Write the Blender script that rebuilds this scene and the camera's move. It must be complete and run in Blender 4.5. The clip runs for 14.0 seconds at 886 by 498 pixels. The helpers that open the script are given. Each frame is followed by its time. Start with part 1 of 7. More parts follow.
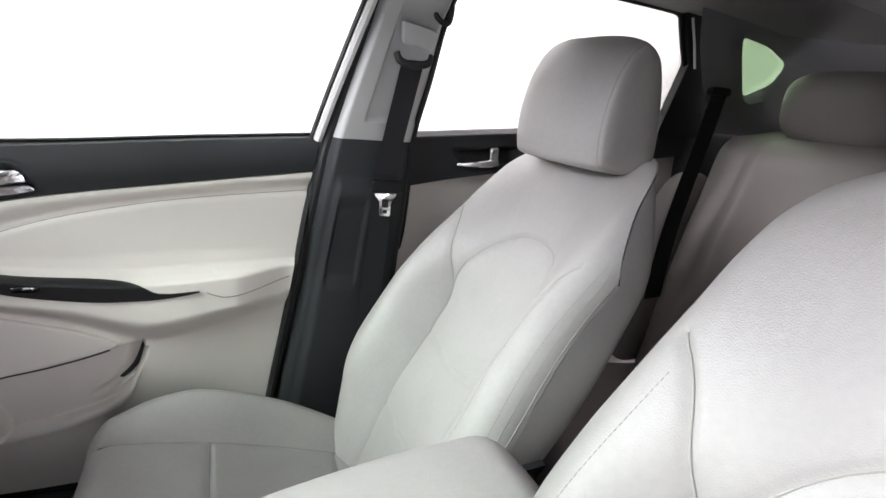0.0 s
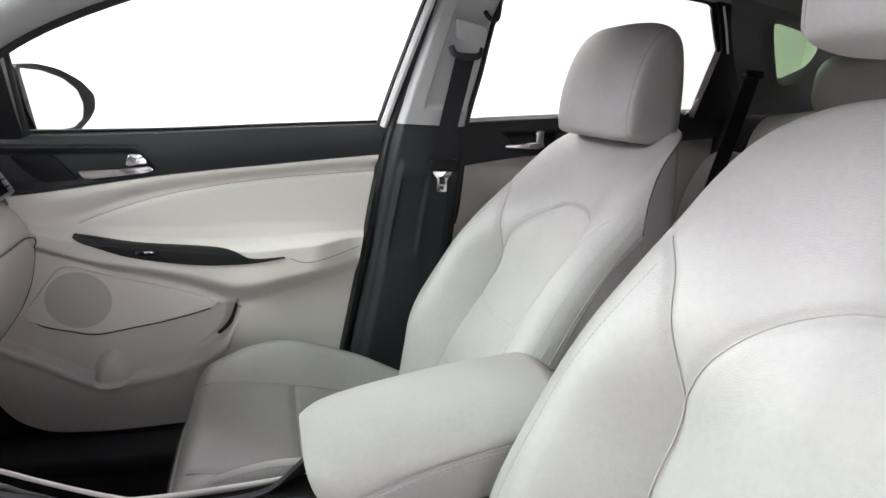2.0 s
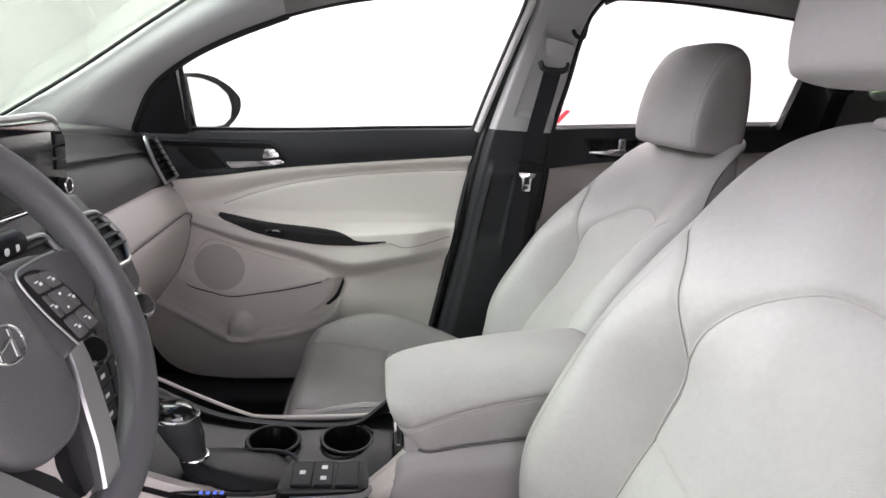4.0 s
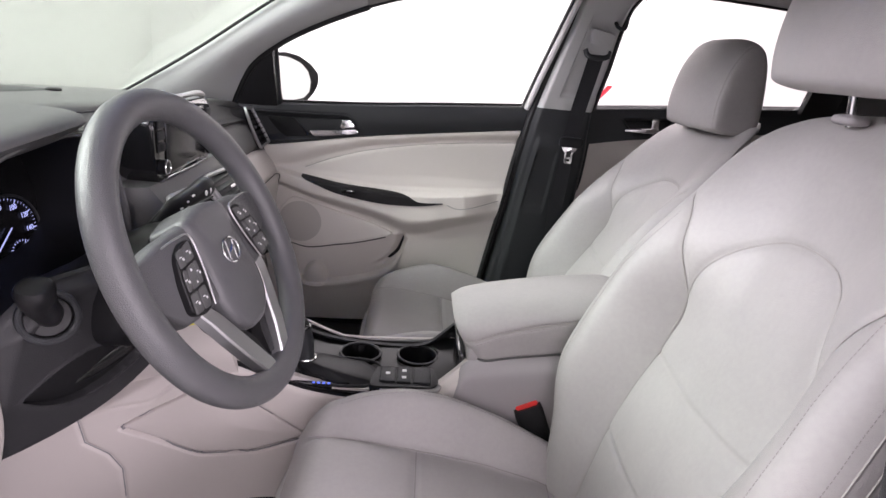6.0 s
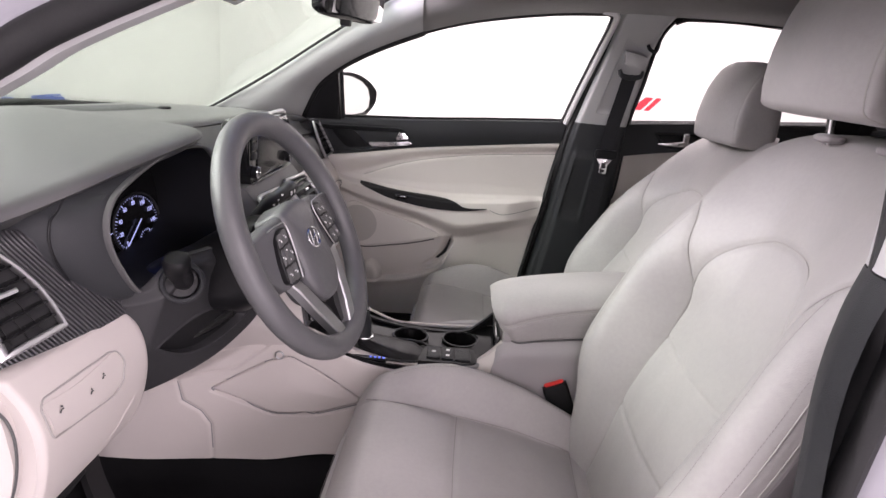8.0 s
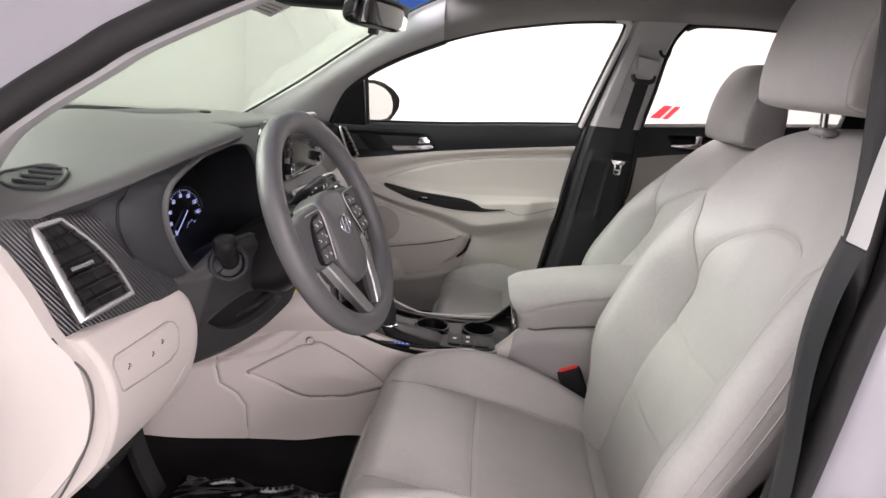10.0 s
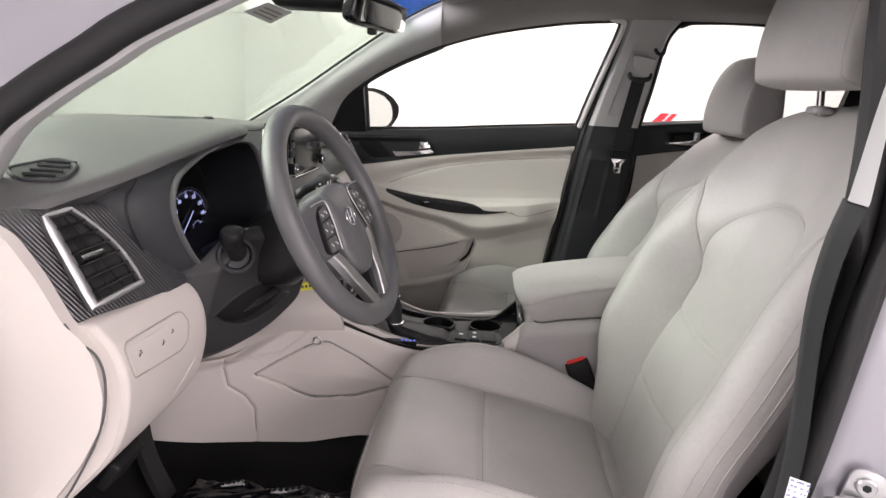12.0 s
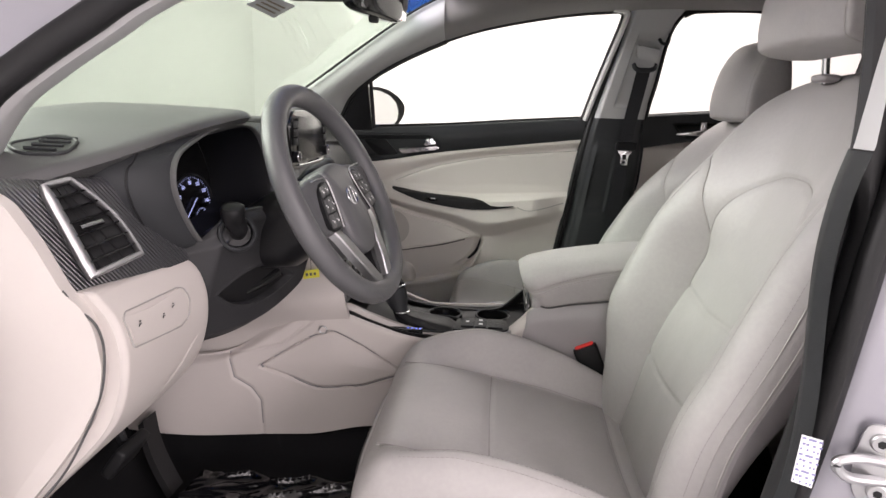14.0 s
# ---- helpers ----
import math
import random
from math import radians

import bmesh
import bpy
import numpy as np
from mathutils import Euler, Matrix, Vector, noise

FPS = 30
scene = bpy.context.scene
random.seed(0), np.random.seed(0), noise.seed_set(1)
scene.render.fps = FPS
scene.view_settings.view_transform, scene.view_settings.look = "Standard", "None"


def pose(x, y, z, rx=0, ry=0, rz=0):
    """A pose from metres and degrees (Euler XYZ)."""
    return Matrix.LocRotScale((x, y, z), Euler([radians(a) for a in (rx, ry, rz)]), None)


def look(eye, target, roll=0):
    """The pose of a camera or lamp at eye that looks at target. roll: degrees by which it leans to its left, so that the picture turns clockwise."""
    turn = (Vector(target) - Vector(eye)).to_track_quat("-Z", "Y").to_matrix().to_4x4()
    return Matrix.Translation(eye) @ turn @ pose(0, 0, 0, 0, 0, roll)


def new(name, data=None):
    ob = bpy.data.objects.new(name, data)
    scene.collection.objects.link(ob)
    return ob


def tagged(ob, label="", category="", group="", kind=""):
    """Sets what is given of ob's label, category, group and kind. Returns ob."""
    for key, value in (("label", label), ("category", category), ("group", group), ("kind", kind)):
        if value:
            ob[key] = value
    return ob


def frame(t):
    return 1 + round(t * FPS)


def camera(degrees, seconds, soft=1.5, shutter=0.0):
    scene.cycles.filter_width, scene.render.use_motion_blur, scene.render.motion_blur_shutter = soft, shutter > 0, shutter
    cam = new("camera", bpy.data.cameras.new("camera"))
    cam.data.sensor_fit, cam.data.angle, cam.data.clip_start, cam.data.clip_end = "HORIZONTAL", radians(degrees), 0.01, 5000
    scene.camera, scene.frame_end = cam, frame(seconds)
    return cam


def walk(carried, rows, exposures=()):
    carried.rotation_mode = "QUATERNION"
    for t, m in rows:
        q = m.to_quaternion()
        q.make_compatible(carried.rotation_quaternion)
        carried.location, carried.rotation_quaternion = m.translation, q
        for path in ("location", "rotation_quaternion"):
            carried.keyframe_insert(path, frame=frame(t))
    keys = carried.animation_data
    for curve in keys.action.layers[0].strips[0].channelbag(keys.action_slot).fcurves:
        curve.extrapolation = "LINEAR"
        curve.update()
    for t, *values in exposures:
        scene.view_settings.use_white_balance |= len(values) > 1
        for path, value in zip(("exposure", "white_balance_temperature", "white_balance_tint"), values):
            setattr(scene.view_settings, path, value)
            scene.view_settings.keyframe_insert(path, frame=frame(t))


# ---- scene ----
cam = camera(72.3, 14.0)
PATH = [
    (0, (0.549, -0.485, 1.294), (1.285, 1.306, 0.795), 5.3),
    (0.5, (0.542, -0.522, 1.29), (1.196, 1.299, 0.781), 5.3),
    (1, (0.533, -0.559, 1.272), (1.13, 1.28, 0.761), 4.6),
    (1.5, (0.51, -0.604, 1.259), (1.095, 1.24, 0.751), 4.1),
    (2, (0.505, -0.65, 1.257), (1.063, 1.207, 0.766), 3.6),
    (2.5, (0.514, -0.704, 1.27), (1.009, 1.172, 0.781), 3.7),
    (3, (0.539, -0.747, 1.274), (0.922, 1.153, 0.784), 4.0),
    (3.5, (0.541, -0.783, 1.267), (0.836, 1.135, 0.783), 4.5),
    (4, (0.516, -0.825, 1.276), (0.74, 1.096, 0.769), 4.5),
    (4.2, (0.501, -0.846, 1.278), (0.708, 1.074, 0.76), 4.3),
    (6.3, (0.447, -1.094, 1.316), (0.538, 0.807, 0.703), 5.9),
    (6.5, (0.449, -1.115, 1.324), (0.516, 0.787, 0.708), 5.9),
    (7, (0.454, -1.164, 1.333), (0.471, 0.74, 0.721), 5.6),
    (7.5, (0.451, -1.202, 1.336), (0.437, 0.705, 0.733), 5.6),
    (8, (0.454, -1.239, 1.333), (0.415, 0.672, 0.744), 5.5),
    (10.3, (0.46, -1.335, 1.312), (0.343, 0.584, 0.759), 4.7),
    (10.5, (0.461, -1.338, 1.307), (0.341, 0.582, 0.76), 4.4),
    (11, (0.462, -1.343, 1.296), (0.339, 0.58, 0.76), 3.8),
    (11.5, (0.461, -1.343, 1.284), (0.344, 0.584, 0.763), 3.4),
    (12, (0.458, -1.349, 1.274), (0.34, 0.583, 0.769), 3.2),
    (12.5, (0.456, -1.352, 1.26), (0.333, 0.583, 0.769), 2.9),
    (13, (0.465, -1.351, 1.245), (0.325, 0.586, 0.768), 2.5),
    (13.5, (0.471, -1.35, 1.23), (0.316, 0.587, 0.761), 2.2),
    (14, (0.476, -1.354, 1.215), (0.317, 0.586, 0.752), 2.0),
]
# stops, kelvin and tint on the way
EXPOSURES = [(0, 0.60, 6200, 15), (2.5, 0.42, 6240, 15), (4, 0.35, 6300, 18), (6.5, 0.29, 6300, 25), (8, 0.26, 6450, 26), (10.5, 0.13, 6600, 18), (14, 0.11, 6600, 17)]
walk(cam, [(t, look(eye, target, roll)) for t, eye, target, roll in PATH], EXPOSURES)

# ---- light: a white photo studio, unseen ceiling panels and added side lamps ----
world = bpy.data.worlds.new("studio_air")
scene.world = world
world.use_nodes = True
world.node_tree.nodes["Background"].inputs[0].default_value = (0.9, 0.95, 1.0, 1)
world.node_tree.nodes["Background"].inputs[1].default_value = 0.05


def area_lamp(name, eye, target, w, h, watts, colour=(1, 1, 1)):
    data = bpy.data.lights.new(name, "AREA")
    data.shape, data.size, data.size_y, data.energy, data.color = "RECTANGLE", w, h, watts, colour
    ob = new(name, data)
    ob.matrix_world = look(eye, target)
    return tagged(ob, "large white rectangular studio light out of sight", "lamp", kind="structure")


area_lamp("unseen_high_light", (1.7, -2.4, 3.95), (0.5, -0.4, 0.7), 2.4, 1.0, 30, (1, 0.94, 0.94))
# added lamp standing in for light bounced off the near wall
area_lamp("unseen_side_light", (2.0, -5.4, 1.7), (0.3, 0.3, 0.6), 3.6, 1.8, 88, (1, 0.95, 0.95))
area_lamp("unseen_side_light", (3.9, -3.9, 2.5), (0.3, -0.3, 0.8), 1.2, 1.4, 124, (1, 0.93, 0.935))
# unseen lamp hung below the ceiling, added to light seats through the windscreen
area_lamp("unseen_high_light", (-2.1, -0.15, 2.45), (0.6, 0.45, 0.8), 2.4, 1.2, 218, (1, 0.985, 0.98))
area_lamp("unseen_high_light", (0.8, 3.9, 4.0), (0.8, 4.0, 0), 5.5, 2.2, 215, (1, 0.97, 0.94))

# ---- materials ----


def material(name, colour, rough=0.5, metal=0.0, grain=0.0, grain_size=900.0, var=0.08, var_size=6.0, coat=0.0, rough_var=0.1, spec=0.5, kind="noise", sheen=0.0, crease=0.0):
    m = bpy.data.materials.new(name)
    m.use_nodes = True
    nt = m.node_tree
    b = nt.nodes["Principled BSDF"]
    b.inputs["Roughness"].default_value, b.inputs["Metallic"].default_value = rough, metal
    b.inputs["Specular IOR Level"].default_value, b.inputs["Coat Weight"].default_value = spec, coat
    b.inputs["Sheen Weight"].default_value = sheen
    co = nt.nodes.new("ShaderNodeTexCoord")
    big = nt.nodes.new("ShaderNodeTexNoise")
    big.inputs["Scale"].default_value, big.inputs["Detail"].default_value = var_size, 5
    nt.links.new(co.outputs["Object"], big.inputs["Vector"])
    fine = nt.nodes.new("ShaderNodeTexNoise")
    fine.inputs["Scale"].default_value, fine.inputs["Detail"].default_value = 140, 4
    nt.links.new(co.outputs["Object"], fine.inputs["Vector"])
    add = nt.nodes.new("ShaderNodeMath")
    add.operation = "MULTIPLY_ADD"
    add.inputs[1].default_value = 0.35
    nt.links.new(fine.outputs["Fac"], add.inputs[0])
    nt.links.new(big.outputs["Fac"], add.inputs[2])
    ramp = nt.nodes.new("ShaderNodeMapRange")
    ramp.inputs["From Min"].default_value, ramp.inputs["From Max"].default_value = 0.35, 1.0
    ramp.inputs["To Min"].default_value, ramp.inputs["To Max"].default_value = 1 - var, 1 + var
    nt.links.new(add.outputs[0], ramp.inputs["Value"])
    mul = nt.nodes.new("ShaderNodeVectorMath")
    mul.operation = "SCALE"
    mul.inputs[0].default_value = colour
    nt.links.new(ramp.outputs[0], mul.inputs["Scale"])
    nt.links.new(mul.outputs[0], b.inputs["Base Color"])
    rr = nt.nodes.new("ShaderNodeMapRange")
    rr.inputs["From Min"].default_value, rr.inputs["From Max"].default_value = 0.35, 1.0
    rr.inputs["To Min"].default_value, rr.inputs["To Max"].default_value = max(0.02, rough - rough_var), min(1, rough + rough_var)
    nt.links.new(add.outputs[0], rr.inputs["Value"])
    nt.links.new(rr.outputs[0], b.inputs["Roughness"])
    if grain:
        if kind == "leather":
            g = nt.nodes.new("ShaderNodeTexVoronoi")
            g.inputs["Scale"].default_value = grain_size
            out = g.outputs["Distance"]
        elif kind == "weave":
            g = nt.nodes.new("ShaderNodeTexWave")
            g.bands_direction = "DIAGONAL"
            g.inputs["Scale"].default_value, g.inputs["Distortion"].default_value = grain_size, 0.0
            out = g.outputs["Fac"]
        else:
            g = nt.nodes.new("ShaderNodeTexNoise")
            g.inputs["Scale"].default_value, g.inputs["Detail"].default_value = grain_size, 3
            out = g.outputs["Fac"]
        nt.links.new(co.outputs["Object"], g.inputs["Vector"])
        bump = nt.nodes.new("ShaderNodeBump")
        bump.inputs["Strength"].default_value, bump.inputs["Distance"].default_value = grain, 0.001
        if crease:
            soft = nt.nodes.new("ShaderNodeTexNoise")
            soft.inputs["Scale"].default_value, soft.inputs["Detail"].default_value, soft.inputs["Distortion"].default_value = 38, 6, 1.2
            nt.links.new(co.outputs["Object"], soft.inputs["Vector"])
            mixed = nt.nodes.new("ShaderNodeMath")
            mixed.operation = "MULTIPLY_ADD"
            mixed.inputs[1].default_value = crease
            nt.links.new(soft.outputs["Fac"], mixed.inputs[0])
            nt.links.new(out, mixed.inputs[2])
            out = mixed.outputs[0]
        nt.links.new(out, bump.inputs["Height"])
        nt.links.new(bump.outputs[0], b.inputs["Normal"])
    return m


def glass(name, tint, gloss=1.0):
    m = bpy.data.materials.new(name)
    m.use_nodes = True
    nt = m.node_tree
    nt.nodes.remove(nt.nodes["Principled BSDF"])
    clear, shine, mix, fres = (nt.nodes.new("ShaderNode" + k) for k in ("BsdfTransparent", "BsdfGlossy", "MixShader", "Fresnel"))
    clear.inputs[0].default_value = (*tint, 1)
    shine.inputs["Roughness"].default_value = 0.01
    fres.inputs["IOR"].default_value = 1.45
    scale = nt.nodes.new("ShaderNodeMath")
    scale.operation = "MULTIPLY"
    scale.inputs[1].default_value = gloss
    nt.links.new(fres.outputs[0], scale.inputs[0])
    nt.links.new(scale.outputs[0], mix.inputs[0])
    nt.links.new(clear.outputs[0], mix.inputs[1])
    nt.links.new(shine.outputs[0], mix.inputs[2])
    nt.links.new(mix.outputs[0], nt.nodes["Material Output"].inputs["Surface"])
    return m


def glow(name, colour, strength):
    m = bpy.data.materials.new(name)
    m.use_nodes = True
    b = m.node_tree.nodes["Principled BSDF"]
    b.inputs["Base Color"].default_value = (0.02, 0.02, 0.02, 1)
    b.inputs["Emission Color"].default_value, b.inputs["Emission Strength"].default_value = (*colour, 1), strength
    return m


WALL = material("white_studio_paint", (0.84, 0.84, 0.82), 0.7, var=0.02, var_size=0.8, grain=0.1, grain_size=60)
FLOOR = material("grey_studio_floor", (0.55, 0.55, 0.55), 0.35, var=0.06, var_size=2)
SEAT = material("light_grey_leather", (0.36, 0.344, 0.338), 0.48, grain=0.28, grain_size=800, var=0.13, var_size=6, kind="leather", rough_var=0.06, crease=2.2)
SEATSIDE = material("grey_mauve_trim", (0.30, 0.281, 0.287), 0.5, grain=0.25, grain_size=700, var=0.04, kind="leather")
# front-seat leather made darker: the rear cabin's shade is in the colour
BENCH_SHADED = material("shaded_taupe_leather", (0.30, 0.275, 0.268), 0.5, grain=0.2, grain_size=900, var=0.05, kind="leather")
REARTRIM = material("dark_grey_rear_plastic", (0.21, 0.207, 0.216), 0.6, grain=0.3, grain_size=1000, var=0.05)
THREAD = material("grey_thread", (0.26, 0.245, 0.24), 0.7, var=0.05)
SEAM = material("dark_seam_gap", (0.34, 0.325, 0.31), 0.8, var=0.05)
BEIGE = material("beige_moulded_plastic", (0.54, 0.498, 0.474), 0.46, grain=0.22, grain_size=1100, var=0.03, kind="leather")
BEIGE_SOFT = material("beige_soft_trim", (0.72, 0.68, 0.64), 0.55, grain=0.2, grain_size=900, var=0.03, kind="leather")
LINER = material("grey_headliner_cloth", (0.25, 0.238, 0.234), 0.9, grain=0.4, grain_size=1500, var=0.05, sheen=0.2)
PILLAR = material("pale_grey_pillar_plastic", (0.46, 0.46, 0.46), 0.5, grain=0.2, grain_size=1200, var=0.03)
CHAR = material("charcoal_moulded_plastic", (0.027, 0.0285, 0.031), 0.5, spec=0.25, grain=0.35, grain_size=900, var=0.12, kind="leather")
DASH = material("dark_grey_soft_dashboard", (0.078, 0.078, 0.079), 0.48, grain=0.4, grain_size=800, var=0.1, kind="leather", rough_var=0.06)
COLUMN = material("dark_grey_column_plastic", (0.027, 0.027, 0.029), 0.5, spec=0.3, grain=0.35, grain_size=850, var=0.1, kind="leather")
BLACK = material("matt_black_plastic", (0.007, 0.007, 0.008), 0.5, spec=0.35, var=0.15, grain=0.15, grain_size=900)
GLOSS = material("gloss_black_plastic", (0.008, 0.008, 0.009), 0.12, var=0.1, coat=0.5, rough_var=0.05)
RUBBER = material("black_rubber_seal", (0.017, 0.017, 0.018), 0.55, spec=0.3, var=0.2, grain=0.2, grain_size=500)
SATIN = material("satin_black_plastic", (0.010, 0.010, 0.011), 0.34, var=0.1, spec=0.15, rough_var=0.05)
WEAVE = material("dark_carbon_weave_trim", (0.042, 0.042, 0.045), 0.35, grain=1.0, grain_size=95, var=0.1, kind="weave")
CHROME = material("satin_chrome", (0.72, 0.72, 0.74), 0.16, 1.0, var=0.04, rough_var=0.06)
SILVER = material("satin_silver_trim", (0.48, 0.48, 0.49), 0.42, 1.0, var=0.05, rough_var=0.06)
PAINT = material("silver_car_paint", (0.30, 0.295, 0.33), 0.3, 0.25, var=0.02, coat=0.6, rough_var=0.04)
CARPET = material("black_carpet", (0.008, 0.008, 0.009), 0.95, grain=1.0, grain_size=700, var=0.25, var_size=30, spec=0.2)
WEBBING = material("black_belt_webbing", (0.016, 0.016, 0.018), 0.65, spec=0.25, grain=0.8, grain_size=260, var=0.15, kind="weave")
WHEELSKIN = material("dark_grey_wheel_rubber", (0.084, 0.084, 0.088), 0.34, grain=0.38, grain_size=800, var=0.08, kind="leather", rough_var=0.06)
REDPL = material("red_button_plastic", (0.62, 0.03, 0.025), 0.35, var=0.05)
PLASTICFILM = material("crinkled_clear_film", (0.005, 0.005, 0.006), 0.10, var=0.3, spec=0.45, coat=0.1, rough_var=0.05)
PAPER = material("white_label_paper", (0.78, 0.78, 0.8), 0.6, var=0.03)
PRINT = material("dark_print", (0.24, 0.23, 0.42), 0.6, var=0.05)
BROWNINK = material("brown_print", (0.36, 0.30, 0.24), 0.6, var=0.05)
WHITEINK = material("white_marking", (0.75, 0.75, 0.75), 0.5, var=0.05)
DARKINK = material("dark_marking", (0.06, 0.06, 0.06), 0.5, var=0.05)
BLUEPAINT = material("blue_wall_paint", (0.03, 0.10, 0.55), 0.5, var=0.05)
REDPAINT = material("red_wall_paint", (0.75, 0.03, 0.05), 0.5, var=0.05)
YELLOW = material("yellow_label", (0.75, 0.68, 0.05), 0.5, var=0.08)
MIRROR = material("mirror_glass", (0.85, 0.85, 0.85), 0.02, 1.0, var=0.0, rough_var=0.0)
SCREEN = material("dark_screen_glass", (0.02, 0.02, 0.022), 0.22, var=0.0, rough_var=0.02, coat=0.2)
WSGLASS = glass("green_tinted_windscreen", (0.89, 0.955, 0.89), 0.6)
REARGLASS = glass("grey_tinted_rear_glass", (0.90, 0.89, 0.88), 0.3)
PALE_STRIP = material("pale_window_strip", (0.70, 0.69, 0.68), 0.4, var=0.03)
BAND = glass("blue_sunshade_band", (0.10, 0.28, 0.62), 0.6)
SIDEGLASS = glass("clear_side_glass", (0.97, 0.98, 0.96), 0.3)
QGLASS = glass("green_tinted_quarter_glass", (0.62, 0.74, 0.58), 0.5)
DIALGLOW = glow("lit_dial_markings", (0.50, 0.56, 1.0), 0.8)
BLUEGLOW = glow("lit_blue_markings", (0.10, 0.18, 1.0), 0.9)
REDGLOW = glow("lit_red_warning", (1.0, 0.03, 0.03), 0.35)

# ---- mesh helpers ----


def lerp(a, b, t):
    return a + (b - a) * t


def smooth(a, b, t):
    t = min(1.0, max(0.0, (t - a) / (b - a)))
    return t * t * (3 - 2 * t)


def curve_at(points, t):
    """y at t of a smooth curve through (t, y) points (monotone in t)."""
    if t <= points[0][0]:
        return points[0][1]
    for (a, ya), (b, yb), i in zip(points, points[1:], range(len(points))):
        if t <= b:
            s0 = (points[i + 1][1] - points[i - 1][1]) / (points[i + 1][0] - points[i - 1][0]) if i > 0 else (yb - ya) / (b - a)
            s1 = (points[i + 2][1] - ya) / (points[i + 2][0] - a) if i + 2 < len(points) else (yb - ya) / (b - a)
            u, h = (t - a) / (b - a), b - a
            return ((2 * u**3 - 3 * u**2 + 1) * ya + (u**3 - 2 * u**2 + u) * h * s0 + (3 * u**2 - 2 * u**3) * yb + (u**3 - u**2) * h * s1)
    return points[-1][1]


def spline(points, n, closed=False):
    """n points along a smooth curve through the given 3D or 2D points."""
    p = [Vector(q) for q in points]
    k = len(p)
    out = []
    segs = k if closed else k - 1
    for i in range(n):
        f = i * segs / (n if closed else n - 1)
        j = min(int(f), segs - 1)
        u = f - j
        if closed:
            a, b, c, d = p[(j - 1) % k], p[j % k], p[(j + 1) % k], p[(j + 2) % k]
        else:
            a, b, c, d = p[max(j - 1, 0)], p[j], p[j + 1], p[min(j + 2, k - 1)]
        out.append(0.5 * ((2 * b) + (c - a) * u + (2 * a - 5 * b + 4 * c - d) * u * u + (3 * b - a - 3 * c + d) * u**3))
    return out


def seg_dist(px, py, pts):
    """Distance of a point to a 2D polyline."""
    best = 1e9
    for (ax, ay), (bx, by) in zip(pts, pts[1:]):
        dx, dy = bx - ax, by - ay
        u = max(0.0, min(1.0, ((px - ax) * dx + (py - ay) * dy) / (dx * dx + dy * dy + 1e-12)))
        best = min(best, math.hypot(px - ax - u * dx, py - ay - u * dy))
    return best


def thing(name, label, category, group="", kind="", at=(0, 0, 0)):
    ob = new(name)
    ob.location = at
    return tagged(ob, label, category, group, kind)


def part(name, bm, mat, parent=None, label="", angle=35, shadow=True):
    """Link a bmesh as one mesh object under a thing or a part."""
    bmesh.ops.recalc_face_normals(bm, faces=bm.faces)
    me = bpy.data.meshes.new(name)
    bm.to_mesh(me)
    bm.free()
    me.materials.append(mat)
    me.shade_smooth()
    me.set_sharp_from_angle(angle=radians(angle))
    ob = new(name, me)
    if parent:
        ob.parent = parent
        at = Vector((0, 0, 0))
        up = parent
        while up:
            at += up.location
            up = up.parent
        me.transform(Matrix.Translation(-at))
    if label:
        ob["label"] = label
    ob.visible_shadow = shadow
    return ob


def grid(fn, nu, nv, wrap_u=False, wrap_v=False):
    bm = bmesh.new()
    rows = [[bm.verts.new(fn(i / (nu if wrap_u else nu - 1), j / (nv if wrap_v else nv - 1))) for i in range(nu)] for j in range(nv)]
    for j in range(nv if wrap_v else nv - 1):
        for i in range(nu if wrap_u else nu - 1):
            a, b = rows[j][i], rows[j][(i + 1) % nu]
            c, d = rows[(j + 1) % nv][(i + 1) % nu], rows[(j + 1) % nv][i]
            bm.faces.new((a, b, c, d))
    return bm


def slab(fn, nu, nv, thick):
    """A curved sheet with thickness: thick is the offset vector of its back."""
    bm = grid(fn, nu, nv)
    front = list(bm.verts)
    off = Vector(thick)
    back = [bm.verts.new(v.co + off) for v in front]
    bm.verts.ensure_lookup_table()
    for j in range(nv - 1):
        for i in range(nu - 1):
            a = j * nu + i
            bm.faces.new((back[a], back[a + nu], back[a + nu + 1], back[a + 1]))
    ring = [j for j in range(nu)] + [j * nu + nu - 1 for j in range(1, nv)] + [(nv - 1) * nu + i for i in range(nu - 2, -1, -1)] + [j * nu for j in range(nv - 2, 0, -1)]
    for a, b in zip(ring, ring[1:] + ring[:1]):
        bm.faces.new((front[a], back[a], back[b], front[b]))
    return bm


def loft(rings, caps=True, closed=False):
    bm = bmesh.new()
    vs = [[bm.verts.new(p) for p in r] for r in rings]
    n = len(vs[0])
    pairs = list(zip(vs, vs[1:])) + ([(vs[-1], vs[0])] if closed else [])
    for r, s in pairs:
        for i in range(n):
            bm.faces.new((r[i], r[(i + 1) % n], s[(i + 1) % n], s[i]))
    if caps and not closed:
        bm.faces.new(vs[0])
        bm.faces.new(vs[-1])
    return bm


